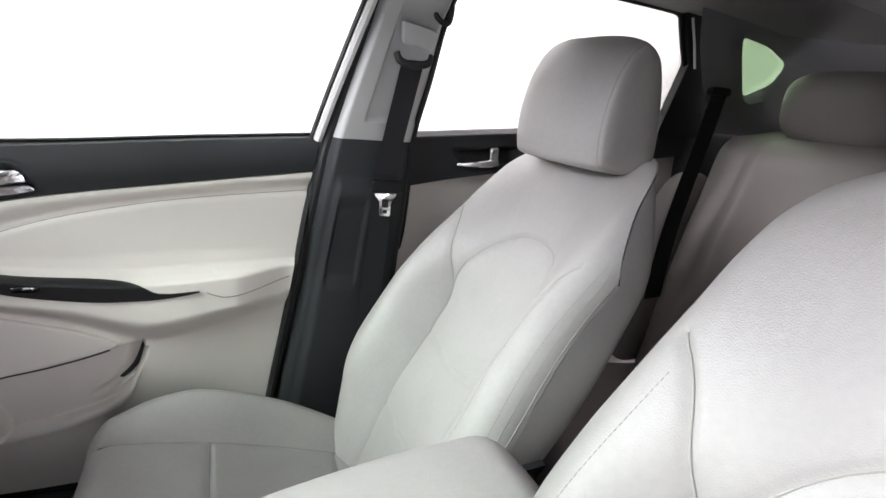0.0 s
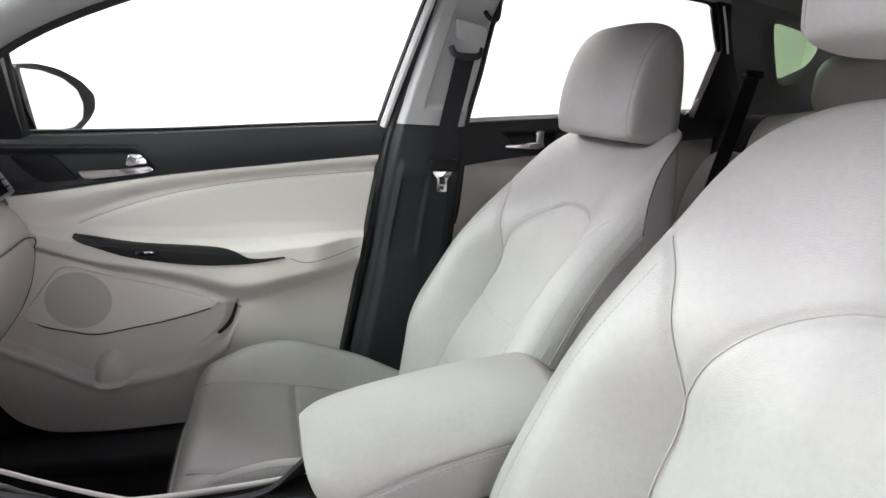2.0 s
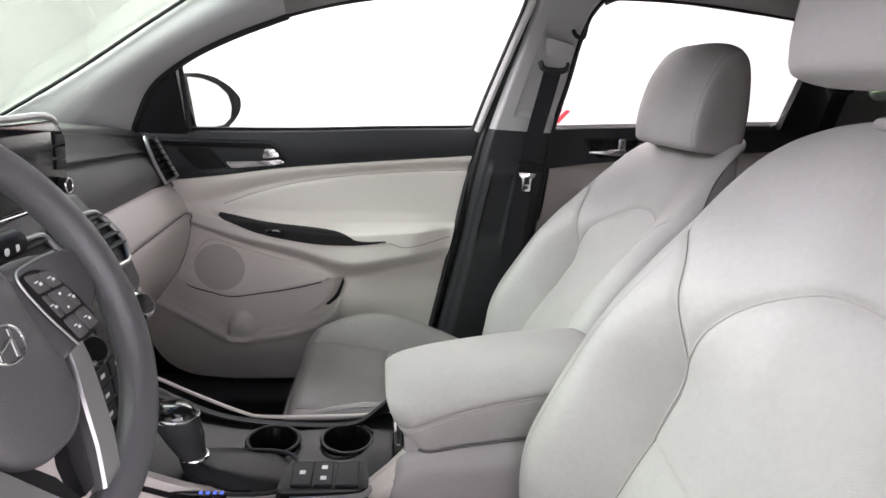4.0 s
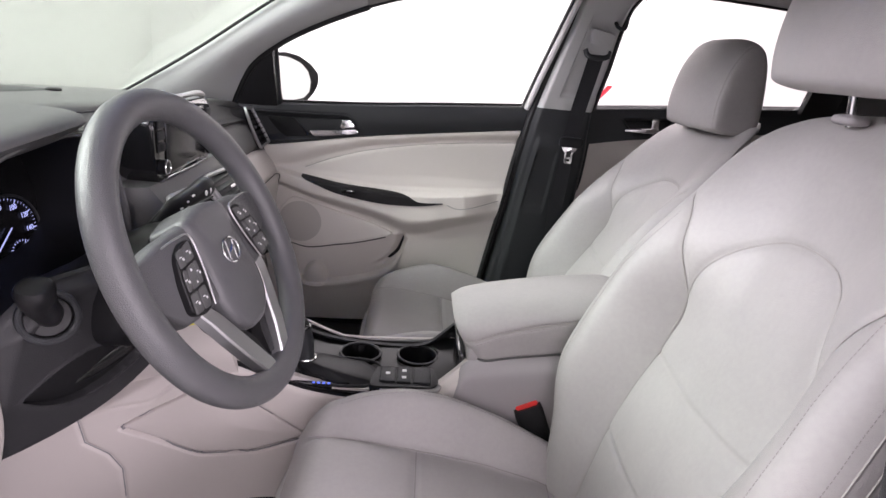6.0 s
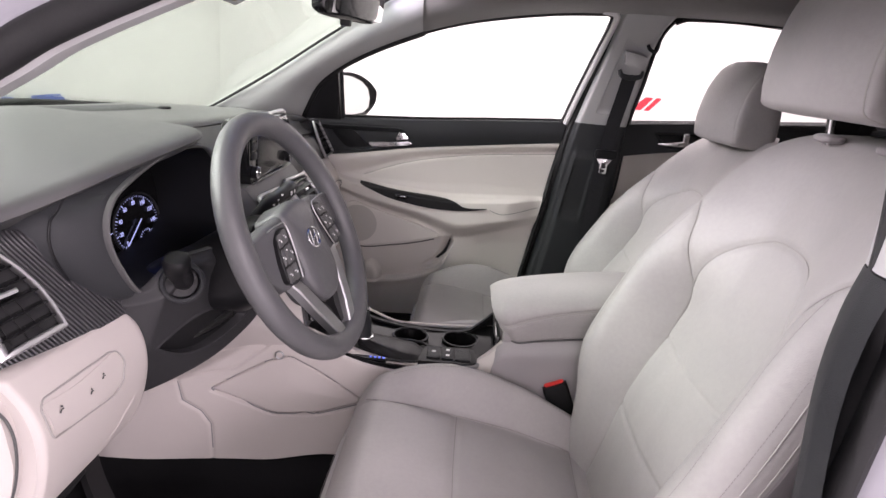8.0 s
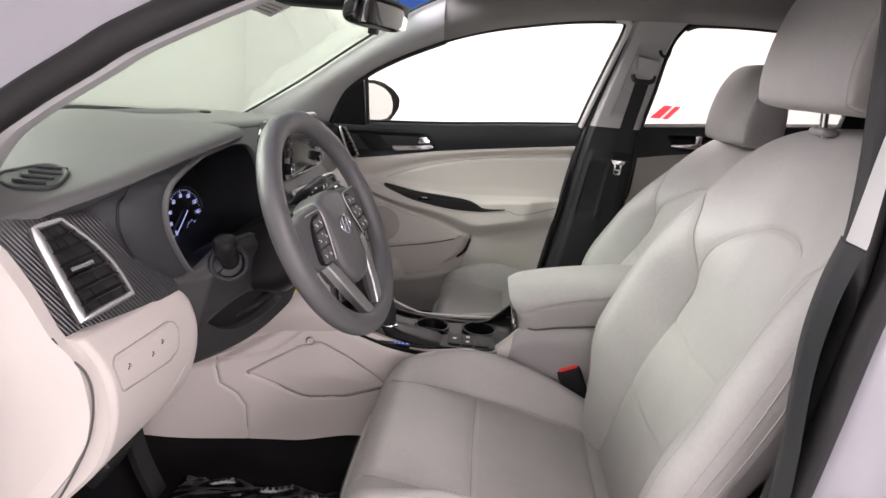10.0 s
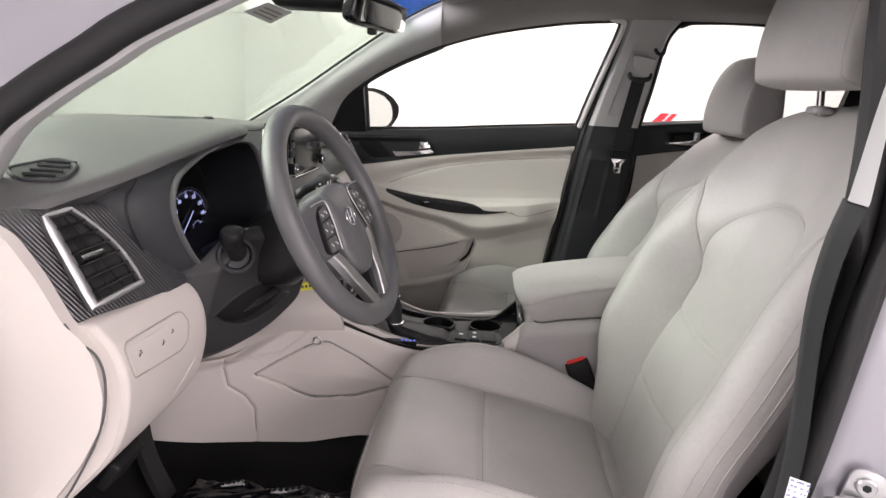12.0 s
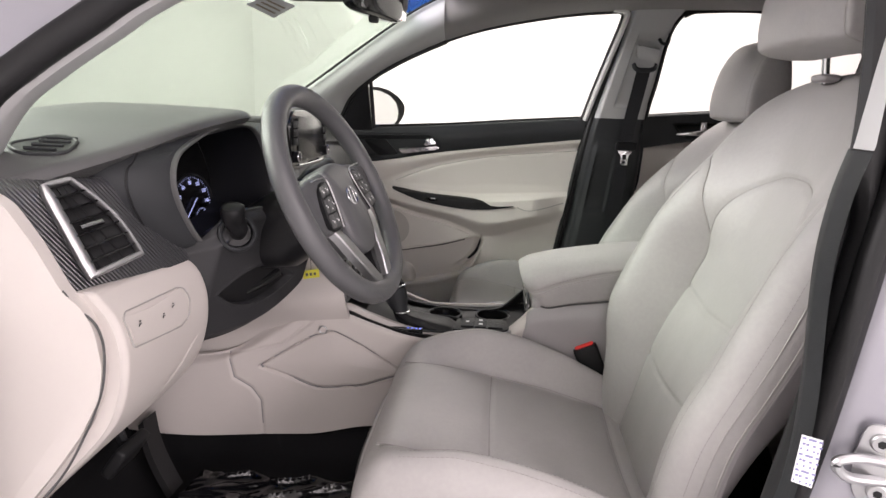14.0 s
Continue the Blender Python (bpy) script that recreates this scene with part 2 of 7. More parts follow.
def tube(points, ra, rb=None, seg=12, up=(0, 0, 1), closed=False, power=2.0):
    """Sweep an ellipse (ra across, rb along up; power over 2 squares it) along points."""
    rb = rb or ra
    pts = [Vector(p) for p in points]
    n = len(pts)
    rings = []
    for i, p in enumerate(pts):
        t = (pts[(i + 1) % n] - pts[i - 1]) if closed else (pts[min(i + 1, n - 1)] - pts[max(i - 1, 0)])
        t.normalize()
        side = t.cross(Vector(up)).normalized()
        u = side.cross(t).normalized()
        a = ra[i] if isinstance(ra, (list, tuple)) else ra
        b = rb[i] if isinstance(rb, (list, tuple)) else rb
        ring = []
        for k in range(seg):
            c, s = math.cos(2 * math.pi * k / seg), math.sin(2 * math.pi * k / seg)
            c = math.copysign(abs(c) ** (2 / power), c)
            s = math.copysign(abs(s) ** (2 / power), s)
            ring.append(p + side * (a * c) + u * (b * s))
        rings.append(ring)
    return loft(rings, closed=closed)


def box(x0, x1, y0, y1, z0, z1, bevel=0.004, seg=2):
    bm = bmesh.new()
    bmesh.ops.create_cube(bm, size=1)
    bmesh.ops.transform(bm, verts=bm.verts, matrix=Matrix.LocRotScale(((x0 + x1) / 2, (y0 + y1) / 2, (z0 + z1) / 2), None, (x1 - x0, y1 - y0, z1 - z0)))
    if bevel:
        bmesh.ops.bevel(bm, geom=bm.edges[:], offset=bevel, segments=seg, profile=0.5, affect="EDGES", clamp_overlap=True)
    return bm


def prism(poly, base, ex, ey, ez, bevel=0.0, seg=2):
    """Extrude a 2D polygon: base + p.x * ex + p.y * ey, thickness ez."""
    base, ex, ey, ez = Vector(base), Vector(ex), Vector(ey), Vector(ez)
    bm = loft([[base + ex * p[0] + ey * p[1] for p in poly], [base + ex * p[0] + ey * p[1] + ez for p in poly]])
    if bevel:
        caps = [e for e in bm.edges if len(e.link_faces) == 2 and any(len(f.verts) > 4 for f in e.link_faces)]
        bmesh.ops.bevel(bm, geom=caps, offset=bevel, segments=seg, profile=0.5, affect="EDGES", clamp_overlap=True)
    return bm


def disc(centre, normal, r, depth, seg=32, bevel=0.0):
    n = Vector(normal).normalized()
    a = n.orthogonal().normalized()
    b = n.cross(a)
    c = Vector(centre)
    rings = []
    for h, rr in ((0, r), (depth - bevel, r), (depth, r - bevel)) if bevel else ((0, r), (depth, r)):
        rings.append([c + n * h + (a * math.cos(2 * math.pi * k / seg) + b * math.sin(2 * math.pi * k / seg)) * rr for k in range(seg)])
    return loft(rings)


def moved(bm, m):
    bmesh.ops.transform(bm, verts=bm.verts, matrix=m)
    return bm


def rounded(poly, r, n=5):
    """Round the corners of a 2D polygon."""
    out = []
    k = len(poly)
    for i in range(k):
        p, a, b = Vector(poly[i]), Vector(poly[i - 1]), Vector(poly[(i + 1) % k])
        rr = min(r, (a - p).length * 0.45, (b - p).length * 0.45)
        s, e = p + (a - p).normalized() * rr, p + (b - p).normalized() * rr
        for j in range(n + 1):
            u = j / n
            out.append((1 - u) ** 2 * s + 2 * u * (1 - u) * p + u * u * e)
    return out


def stitches(points, parent, length=0.0045, gap=0.0025, r=0.0006, name="stitching"):
    """A row of short threads along a path of 3D points."""
    pts = [Vector(p) for p in points]
    bm = bmesh.new()
    run, on = 0.0, True
    start = pts[0].copy()
    for a, b in zip(pts, pts[1:]):
        d = (b - a)
        left, pos = d.length, a.copy()
        if left < 1e-9:
            continue
        d.normalize()
        while left > 1e-6:
            want = (length if on else gap) - run
            step = min(want, left)
            pos = pos + d * step
            left -= step
            run += step
            if run >= (length if on else gap) - 1e-7:
                if on:
                    t = (pos - start).normalized()
                    s = t.orthogonal().normalized() * r
                    q = t.cross(s)
                    r0 = [bm.verts.new(start + v) for v in (s, q, -s, -q)]
                    r1 = [bm.verts.new(pos + v) for v in (s, q, -s, -q)]
                    for k in range(4):
                        bm.faces.new((r0[k], r0[(k + 1) % 4], r1[(k + 1) % 4], r1[k]))
                    bm.faces.new(r0)
                    bm.faces.new(r1)
                on = not on
                run = 0.0
                start = pos.copy()
    return part(name, bm, THREAD, parent, "pale sewing thread")

# ---- studio round the car ----


def wall(name, x0, x1, y0, y1, z0, z1, mat, label):
    ob = part(name, box(x0, x1, y0, y1, z0, z1, 0), mat)
    return tagged(ob, label, "wall", kind="structure")


tagged(wall("floor", -2.6, 7.2, -6.2, 6.0, -0.2, 0.0, FLOOR, "smooth grey studio floor"), category="floor")
wall("wall_front", -2.6, -2.4, -6.2, 6.0, 0.0, 4.3, WALL, "plain white studio wall with blue letters")
wall("wall_side", -2.4, 7.0, 5.8, 6.0, 0.0, 4.3, WALL, "plain white studio wall with red stripes")
wall("wall_rear", 7.0, 7.2, -6.2, 6.0, 0.0, 4.3, WALL, "plain white studio wall")
wall("wall_near", -2.4, 7.0, -6.2, -6.0, 0.0, 4.3, WALL, "plain white studio wall")
tagged(wall("ceiling", -2.6, 7.2, -6.2, 6.0, 4.3, 4.5, WALL, "plain white studio ceiling"), category="ceiling")

# ---- cabin shell ----
# window and pillar lines of the passenger side (mirrored for the driver's)
SCREEN_EDGE = [(-0.36, 0.655, 1.12), (-0.30, 0.635, 1.152), (-0.138, 0.62, 1.254), (0.043, 0.60, 1.378), (0.20, 0.575, 1.478), (0.30, 0.55, 1.525)]
SIDE_EDGE = [(-0.075, 0.715, 1.12), (-0.06, 0.70, 1.155), (-0.012, 0.675, 1.235), (0.075, 0.65, 1.302), (0.18, 0.625, 1.357), (0.30, 0.61, 1.408)]
RAIL_TOP = [(0.30, 0.55, 1.525), (0.45, 0.52, 1.55), (0.70, 0.49, 1.57), (1.0, 0.475, 1.58), (1.4, 0.475, 1.575), (1.8, 0.48, 1.55), (2.2, 0.49, 1.50)]
RAIL_LOW = [(0.30, 0.61, 1.408), (0.45, 0.605, 1.452), (0.66, 0.60, 1.489), (0.84, 0.598, 1.503), (1.2, 0.60, 1.512), (1.45, 0.605, 1.50), (1.62, 0.61, 1.485)]


def strip(name, a, b, mat, label, bulge=0.02, n=40, m=12, side=1, thick=0.012, category="trim"):
    pa, pb = spline(a, n), spline(b, n)

    def fn(u, v):
        i = min(n - 1, int(round(u * (n - 1))))
        p = pa[i].lerp(pb[i], v)
        p.y -= bulge * math.sin(math.pi * v)
        p.z -= 0.35 * bulge * math.sin(math.pi * v)
        return Vector((p.x, p.y * side, p.z))

    ob = part(name, slab(fn, n, m, (0, thick * side, thick)), mat)
    return tagged(ob, label, category, kind="structure")


strip("pillar_trim", SCREEN_EDGE, SIDE_EDGE, PILLAR, "pale grey plastic windscreen pillar trim", 0.035, thick=0.008)
NEAR_LOW = [(-0.150, 0.690, 1.10), (-0.113, 0.658, 1.186), (-0.063, 0.640, 1.234), (0.01, 0.630, 1.283), (0.065, 0.625, 1.318), (0.195, 0.615, 1.381), (0.33, 0.605, 1.436)]
NEAR_TOP = [(x - 0.012, y - 0.050, z + 0.004) for x, y, z in NEAR_LOW]
strip("pillar_trim", NEAR_TOP, NEAR_LOW, PILLAR, "pale grey plastic windscreen pillar trim", 0.008, side=-1, thick=0.008)
for side in (1, -1):
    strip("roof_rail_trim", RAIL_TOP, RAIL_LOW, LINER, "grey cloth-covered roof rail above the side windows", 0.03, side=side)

# headliner with a shallow crown


def liner(u, v):
    x = lerp(0.30, 2.2, u)
    edge = curve_at([(p[0], p[1]) for p in RAIL_TOP], x)
    top = curve_at([(p[0], p[2]) for p in RAIL_TOP], x)
    w = 2 * v - 1
    return Vector((x - 0.10 * (1 - w * w) * (1 - u), w * edge, top + 0.035 * (1 - w * w)))


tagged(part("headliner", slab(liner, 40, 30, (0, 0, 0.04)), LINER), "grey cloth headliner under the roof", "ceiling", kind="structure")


# windscreen, with a blue shade band along its top
def screen_pt(u, v, lift=0.0):
    e = spline(SCREEN_EDGE, 41)[min(40, int(round(v * 40)))]
    w = 2 * u - 1
    return Vector((e.x - 0.26 * (1 - w * w) * (1 - 0.45 * v) + lift * -0.3, e.y * 1.02 * w, e.z + 0.02 * (1 - w * w) + lift))


tagged(part("windscreen", slab(lambda u, v: screen_pt(u, v * 0.8), 30, 33, (-0.002, 0, 0.004)), WSGLASS), "green-tinted laminated windscreen", "window", kind="structure")
tagged(part("windscreen_shade_band", slab(lambda u, v: screen_pt(u, 0.8 + 0.2 * v), 30, 9, (-0.002, 0, 0.004)), BAND, shadow=False), "blue shade band at the windscreen top", "window", kind="structure")
for side in (1, -1):
    pts = [Vector((p.x - 0.004, p.y * side * 0.985, p.z + 0.002)) for p in spline(SCREEN_EDGE, 30)]
    tagged(part("windscreen_seal", tube(pts, 0.004, 0.004, 8), RUBBER), "thin black windscreen edge seal", "seal", kind="structure")


# side glass: it leans inwards as it rises
def glass_y(z):
    return 0.752 - 0.40 * max(0.0, z - 1.13)


def sheet(name, outline, mat, label, thick=0.004, off=0.0, shadow=False):
    bm = bmesh.new()
    vs = [bm.verts.new((x, glass_y(z) + off, z)) for x, z in outline]
    f = bm.faces.new(vs)
    r = bmesh.ops.extrude_face_region(bm, geom=[f])
    bmesh.ops.translate(bm, verts=[v for v in r["geom"] if isinstance(v, bmesh.types.BMVert)], vec=(0, thick, 0))
    return tagged(part(name, bm, mat, shadow=shadow), label, "window", kind="structure")


sheet("window_1", [(0.02, 1.10), (0.05, 1.30), (0.18, 1.37), (0.33, 1.43), (0.5, 1.475), (0.66, 1.50), (0.84, 1.52), (0.83, 1.4), (0.76, 1.12)], SIDEGLASS, "clear glass of the passenger door window")
sheet("window_2", [(0.93, 1.14), (0.98, 1.52), (1.2, 1.53), (1.45, 1.52), (1.57, 1.50), (1.585, 1.35), (1.50, 1.18)], REARGLASS, "grey-tinted glass of the rear door window", shadow=True)
sheet("window_3", [(1.745, 1.332), (1.640, 1.480), (1.755, 1.468), (1.840, 1.435), (1.828, 1.372)], QGLASS, "small green-tinted rear quarter window", off=-0.010, shadow=True)

# carpeted floor pan with a tunnel, and a firewall


def pan(u, v):
    x, w = lerp(-0.55, 1.75, u), lerp(-0.76, 0.76, v)
    z = 0.40 + 0.30 * smooth(-0.22, -0.55, x) + 0.10 * math.exp(-((w / 0.13) ** 4)) + 0.02 * smooth(1.2, 1.4, x)
    z += 0.004 * noise.noise(Vector((x * 9, w * 9, 0)))
    return Vector((x, w, z + 0.05 * smooth(0.70, 0.76, abs(w))))


tagged(part("cabin_floor", slab(pan, 60, 50, (0, 0, -0.05)), CARPET), "black carpeted cabin floor", "floor", kind="structure")
tagged(part("firewall", box(-0.62, -0.54, -0.74, 0.74, 0.40, 1.11, 0.01), BLACK), "black firewall behind the dashboard", "wall", kind="structure")

# ---- driver's door opening: rubber seal and painted body ----
OPENING = [(-0.155, -0.70, 1.10), (-0.118, -0.668, 1.19), (-0.068, -0.65, 1.238), (0.005, -0.64, 1.287), (0.06, -0.635, 1.322), (0.19, -0.625, 1.385), (0.33, -0.615, 1.44), (0.50, -0.61, 1.487), (0.68, -0.607, 1.515),
           (0.83, -0.61, 1.515), (0.872, -0.63, 1.46), (0.875, -0.665, 1.32), (0.866, -0.70, 1.19), (0.846, -0.715, 1.08), (0.822, -0.725, 0.91), (0.80, -0.73, 0.78), (0.775, -0.735, 0.62), (0.72, -0.735, 0.49),
           (0.58, -0.735, 0.43), (0.25, -0.735, 0.42), (-0.02, -0.74, 0.43), (-0.13, -0.745, 0.52), (-0.128, -0.76, 0.70), (-0.118, -0.765, 0.88), (-0.135, -0.745, 0.99)]
loop = spline(OPENING, 160, closed=True)
centre = Vector((0.36, -0.70, 0.95))
out_dir = []
for i, p in enumerate(loop):
    t = (loop[(i + 1) % 160] - loop[i - 1])
    t.y = 0
    o = Vector((t.z, 0, -t.x)).normalized()
    out_dir.append(o if o.dot(p - centre) > 0 else -o)


def wide(p):
    """How far the seal's lip broadens beside the upper centre pillar."""
    return smooth(0.70, 0.80, p.x) * smooth(1.10, 1.18, p.z) * (1 - smooth(1.44, 1.50, p.z))


tagged(part("door_opening_seal", tube([p + o * 0.012 + Vector((0, -0.012, 0)) for p, o in zip(loop, out_dir)], [0.018 if p.x < 0.4 else 0.013 for p in loop], [0.020 if p.x < 0.4 else 0.016 for p in loop], 12, (0, 1, 0), True), RUBBER), "black rubber door opening seal", "seal", kind="structure")
tagged(part("door_opening_seal_lip", tube([p + o * (0.004 - 0.012 * wide(p)) + Vector((0, 0.012, 0)) for p, o in zip(loop, out_dir)], [0.006 + 0.013 * wide(p) for p in loop], 0.016, 10, (0, 1, 0), True), RUBBER), "black rubber seal lip over the trim", "seal", kind="structure")
JAMB = [(0.014, -0.012), (0.030, -0.022), (0.046, -0.026), (0.075, -0.028), (0.095, -0.034), (0.11, -0.055), (0.122, -0.075), (0.16, -0.085), (0.21, -0.088)]


def jamb(u, v):
    i = int(round(v * 160)) % 160
    f = u * (len(JAMB) - 1)
    k = min(int(f), len(JAMB) - 2)
    a, b = JAMB[k], JAMB[k + 1]
    d, y = lerp(a[0], b[0], f - k), lerp(a[1], b[1], f - k)
    return loop[i] + out_dir[i] * d + Vector((0, y, 0))


bm = grid(jamb, 25, 160, wrap_v=True)
tagged(part("body_side", bm, PAINT, angle=60), "silver painted steel door frame", "car body", kind="structure")

# ---- front seats ----
RIDGE = [(0.55, 0.02), (0.66, 0.03), (0.75, 0.05), (0.845, 0.084), (0.92, 0.098), (1.0, 0.104), (1.06, 0.096), (1.12, 0.076), (1.18, 0.052), (1.24, 0.026), (1.28, 0.008)]
HALF = [(0.55, 0.215), (0.66, 0.245), (0.76, 0.262), (0.88, 0.268), (0.98, 0.263), (1.08, 0.250), (1.15, 0.244), (1.20, 0.240), (1.235, 0.230), (1.26, 0.208), (1.277, 0.165), (1.286, 0.08)]
SEAMS = []
for s in (1, -1):
    SEAMS.append([(s * 0.112, 0.60), (s * 0.122, 0.72), (s * 0.137, 0.86), (s * 0.145, 0.94), (s * 0.147, 1.000)])
    SEAMS.append([tuple(p) for p in spline([(s * 0.147, 1.000), (s * 0.153, 1.045), (s * 0.168, 1.090), (s * 0.188, 1.122), (s * 0.208, 1.140)], 12)])
ARCH = [tuple(p) for p in spline([(-0.147, 1.000), (-0.129, 1.046), (-0.098, 1.090), (-0.052, 1.116), (0, 1.122), (0.052, 1.116), (0.098, 1.090), (0.129, 1.046), (0.147, 1.000)], 25)]
SEAMS.append(ARCH)
FAINT = [[(-0.140, 0.905), (0, 0.895), (0.140, 0.905)], [(-0.126, 0.775), (0, 0.768), (0.126, 0.775)]]


def back_centre(z):
    return 0.887 + 0.39 * (z - 1.006) - 0.02 * math.exp(-(((z - 0.80) / 0.12) ** 2))


def roll_shape(a, z):
    """Cross-section of a bolster: a full roll low down, a soft shoulder near the top."""
    k = smooth(0.95, 1.10, z)
    a0 = curve_at([(0.60, 0.113), (0.72, 0.123), (0.86, 0.138), (1.0, 0.147)], z)
    t = min(1.0, max(0.0, (a - a0) / (0.212 - a0)))
    return lerp(math.sin(0.5 * math.pi * t) ** 1.03, smooth(0.05, 0.216, a), k)


def back_front(y, z, worn=0.0):
    """x of the backrest's front at y from its centreline and height z, seams pressed in."""
    w = curve_at(HALF, z)
    a = abs(y)
    x = back_centre(z) - curve_at(RIDGE, z) * (1 - (worn * smooth(0.68, 0.88, z) if y < 0 else 0.0)) * roll_shape(a, z)
    edge = max(0.0, a - (w - 0.05)) / 0.05
    x += 0.065 * (1 - math.sqrt(max(0.0, 1 - min(1.0, edge) ** 2)))
    top = max(0.0, z - 1.215) / 0.072
    x += 0.040 * (1 - math.sqrt(max(0.0, 1 - min(1.0, top) ** 2)))
    return x


def pressed(y, z):
    d = min(seg_dist(y, z, s) for s in SEAMS)
    f = min(seg_dist(y, z, s) for s in FAINT)
    return 0.0035 * math.exp(-((d / 0.0045) ** 2)) + 0.0045 * math.exp(-d / 0.018) + 0.0028 * math.exp(-((f / 0.0035) ** 2)) + 0.0016 * math.exp(-f / 0.02)


def soft_box(cx, cy, cz, hx, hy, hz, power=3.2, n=36, m=24, fn=None):
    """A padded rounded block."""
    def pt(u, v):
        th, ph = 2 * math.pi * u, math.pi * (v - 0.5)
        g = lambda c: math.copysign(abs(c) ** (2 / power), c)
        p = Vector((hx * g(math.cos(ph)) * g(math.cos(th)), hy * g(math.cos(ph)) * g(math.sin(th)), hz * g(math.sin(ph))))
        if fn:
            p = fn(p)
        return Vector((cx, cy, cz)) + p
    bm = grid(pt, n, m, wrap_u=True)
    bmesh.ops.remove_doubles(bm, verts=bm.verts, dist=1e-5)
    return bm


def front_seat(cy, dx, dz, rest, guide, recline, slope, label, group):
    seat = thing("front_seat", label, "seat", group, at=(0.55 + dx, cy, 0.46 + dz))
    off = Vector((dx, cy, dz))

    def at(x, y, z):
        return Vector((x + recline * (z - 0.70), y, z)) + off

    worn = 0.36 if cy < 0 else 0.0

    def bfront(y, z):
        return back_front(y, z, worn)

    def ripple(a, b):
        return 0.0035 * noise.noise(Vector((a * 7 + cy * 9, b * 6, 1.7))) + 0.0012 * noise.noise(Vector((a * 22, b * 17 + cy, 4.1)))

    # backrest: front face with pressed seams, wrapped sides, flat back
    def half(z):
        return curve_at(HALF, z) * (1 - slope * smooth(1.12, 1.28, z))

    def front(u, v):
        z = lerp(0.585, 1.286, v ** 0.9)
        s = 2 * u - 1
        w, k = half(z), abs(s)
        fold = min(w * 0.88, curve_at([(0.60, 0.112), (0.72, 0.122), (0.86, 0.137), (0.94, 0.145), (1.0, 0.147), (1.045, 0.153), (1.09, 0.168), (1.122, 0.188), (1.14, 0.205)], z))
        if k <= 0.5:
            a = fold * (1 - (1 - 2 * k) ** 1.5)
        else:
            t = 2 * k - 1
            a = lerp(fold, w, 0.45 * t + 0.55 * t * t * (3 - 2 * t))
        y = math.copysign(a, s)
        return at(bfront(y, z) + pressed(y, z) + ripple(y, z), y, z)

    def shell(u, v):
        z = lerp(0.585, 1.286, v ** 0.9)
        w = half(z)
        c = math.cos(math.pi * u)
        y = w * math.copysign(abs(c) ** 0.6, c)
        rear = back_centre(z) + lerp(0.075, 0.10, smooth(0.7, 0.9, z)) * (0.22 + 0.78 * math.sin(math.pi * u)) * (1 - 0.92 * smooth(1.08, 1.26, z))
        edge = bfront(y, z) * (1 if abs(y) > 0.999 * w else 0) + bfront(math.copysign(w, c), z) * (0 if abs(y) > 0.999 * w else 1) + 0.001
        return at(lerp(edge, max(rear, edge + 0.006), smooth(0.0, 0.10, min(u, 1 - u))), y, z)

    bm = grid(front, 181, 200)
    backrest = part("backrest", bm, SEAT, seat, angle=70)
    # outer side darker than the inner, which keeps the front's colour
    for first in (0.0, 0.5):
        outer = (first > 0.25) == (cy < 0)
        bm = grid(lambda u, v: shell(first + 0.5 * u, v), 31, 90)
        part("back_shell", bm, SEATSIDE if outer else SEAT, seat, "darker grey-mauve backrest side" if outer else "", angle=70)

    # sewn seams
    for line, r in [(q, 0.0009) for q in SEAMS]:
        fine = spline(line, 40)
        part("seam", tube([at(bfront(q.x, q.y) + pressed(q.x, q.y) + ripple(q.x, q.y) - 0.0013, q.x, q.y) for q in fine], r, seg=6, up=(1, 0, 0)), SEAM, backrest)

    # stitched welts along both bolsters
    for s in (1, -1):
        for inset, lo, hi in ((0.050, 0.64, 1.12), (0.0105, 0.62, 1.15)):
            pts = []
            for k in range(60):
                z = lerp(lo, hi, k / 59)
                y = s * (curve_at(HALF, z) - inset)
                pts.append(at(bfront(y, z) + pressed(y, z) + ripple(y, z) - 0.0002, y, z))
            stitches(pts, backrest, 0.0035, 0.002, 0.0004)
        for inset, r in ((0.0045, 0.0011), (0.0012, 0.0013)):
            pts = []
            for k in range(50):
                z = lerp(0.60, 1.17, k / 49)
                y = s * (half(z) - inset)
                pts.append(at(bfront(y, z) + (0.0015 if inset > 0.003 else 0.006), y, z))
            part("welt", tube(pts, r, r, 8), SEAM, backrest)

    # side cover of the backrest
    for s in (1, -1):
        def cover(u, v, s=s):
            z = lerp(0.50, 0.70, v)
            w = curve_at(HALF, max(0.6, z))
            x0, x1 = back_centre(max(z, 0.6)) - 0.01, back_centre(max(z, 0.6)) + 0.085
            return Vector((lerp(x0, x1, u), s * (w + 0.004 - 0.010 * abs(2 * u - 1) ** 3), z)) + off
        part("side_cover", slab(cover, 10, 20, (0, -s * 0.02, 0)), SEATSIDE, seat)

    # cushion
    def cush_top(x, y):
        a = abs(y)
        z = curve_at([(0.25, 0.703), (0.32, 0.714), (0.40, 0.706), (0.49, 0.688), (0.60, 0.660), (0.717, 0.630), (0.86, 0.60)], x)
        rise = curve_at([(0.25, 0.0), (0.31, 0.010), (0.40, 0.048), (0.47, 0.070), (0.58, 0.074), (0.70, 0.055), (0.82, 0.02)], x)
        return z + rise * smooth(0.158, 0.222, a) * (0.72 if y < 0 and cy < 0 else 1.0)

    cseams = []
    for s in (1, -1):
        cseams.append([(0.315, s * 0.152), (0.38, s * 0.156), (0.49, s * 0.165), (0.60, s * 0.170), (0.717, s * 0.168), (0.80, s * 0.158)])
    cseams += [[(0.49, -0.165), (0.488, 0), (0.49, 0.165)], [(0.717, -0.168), (0.712, 0), (0.717, 0.168)]]
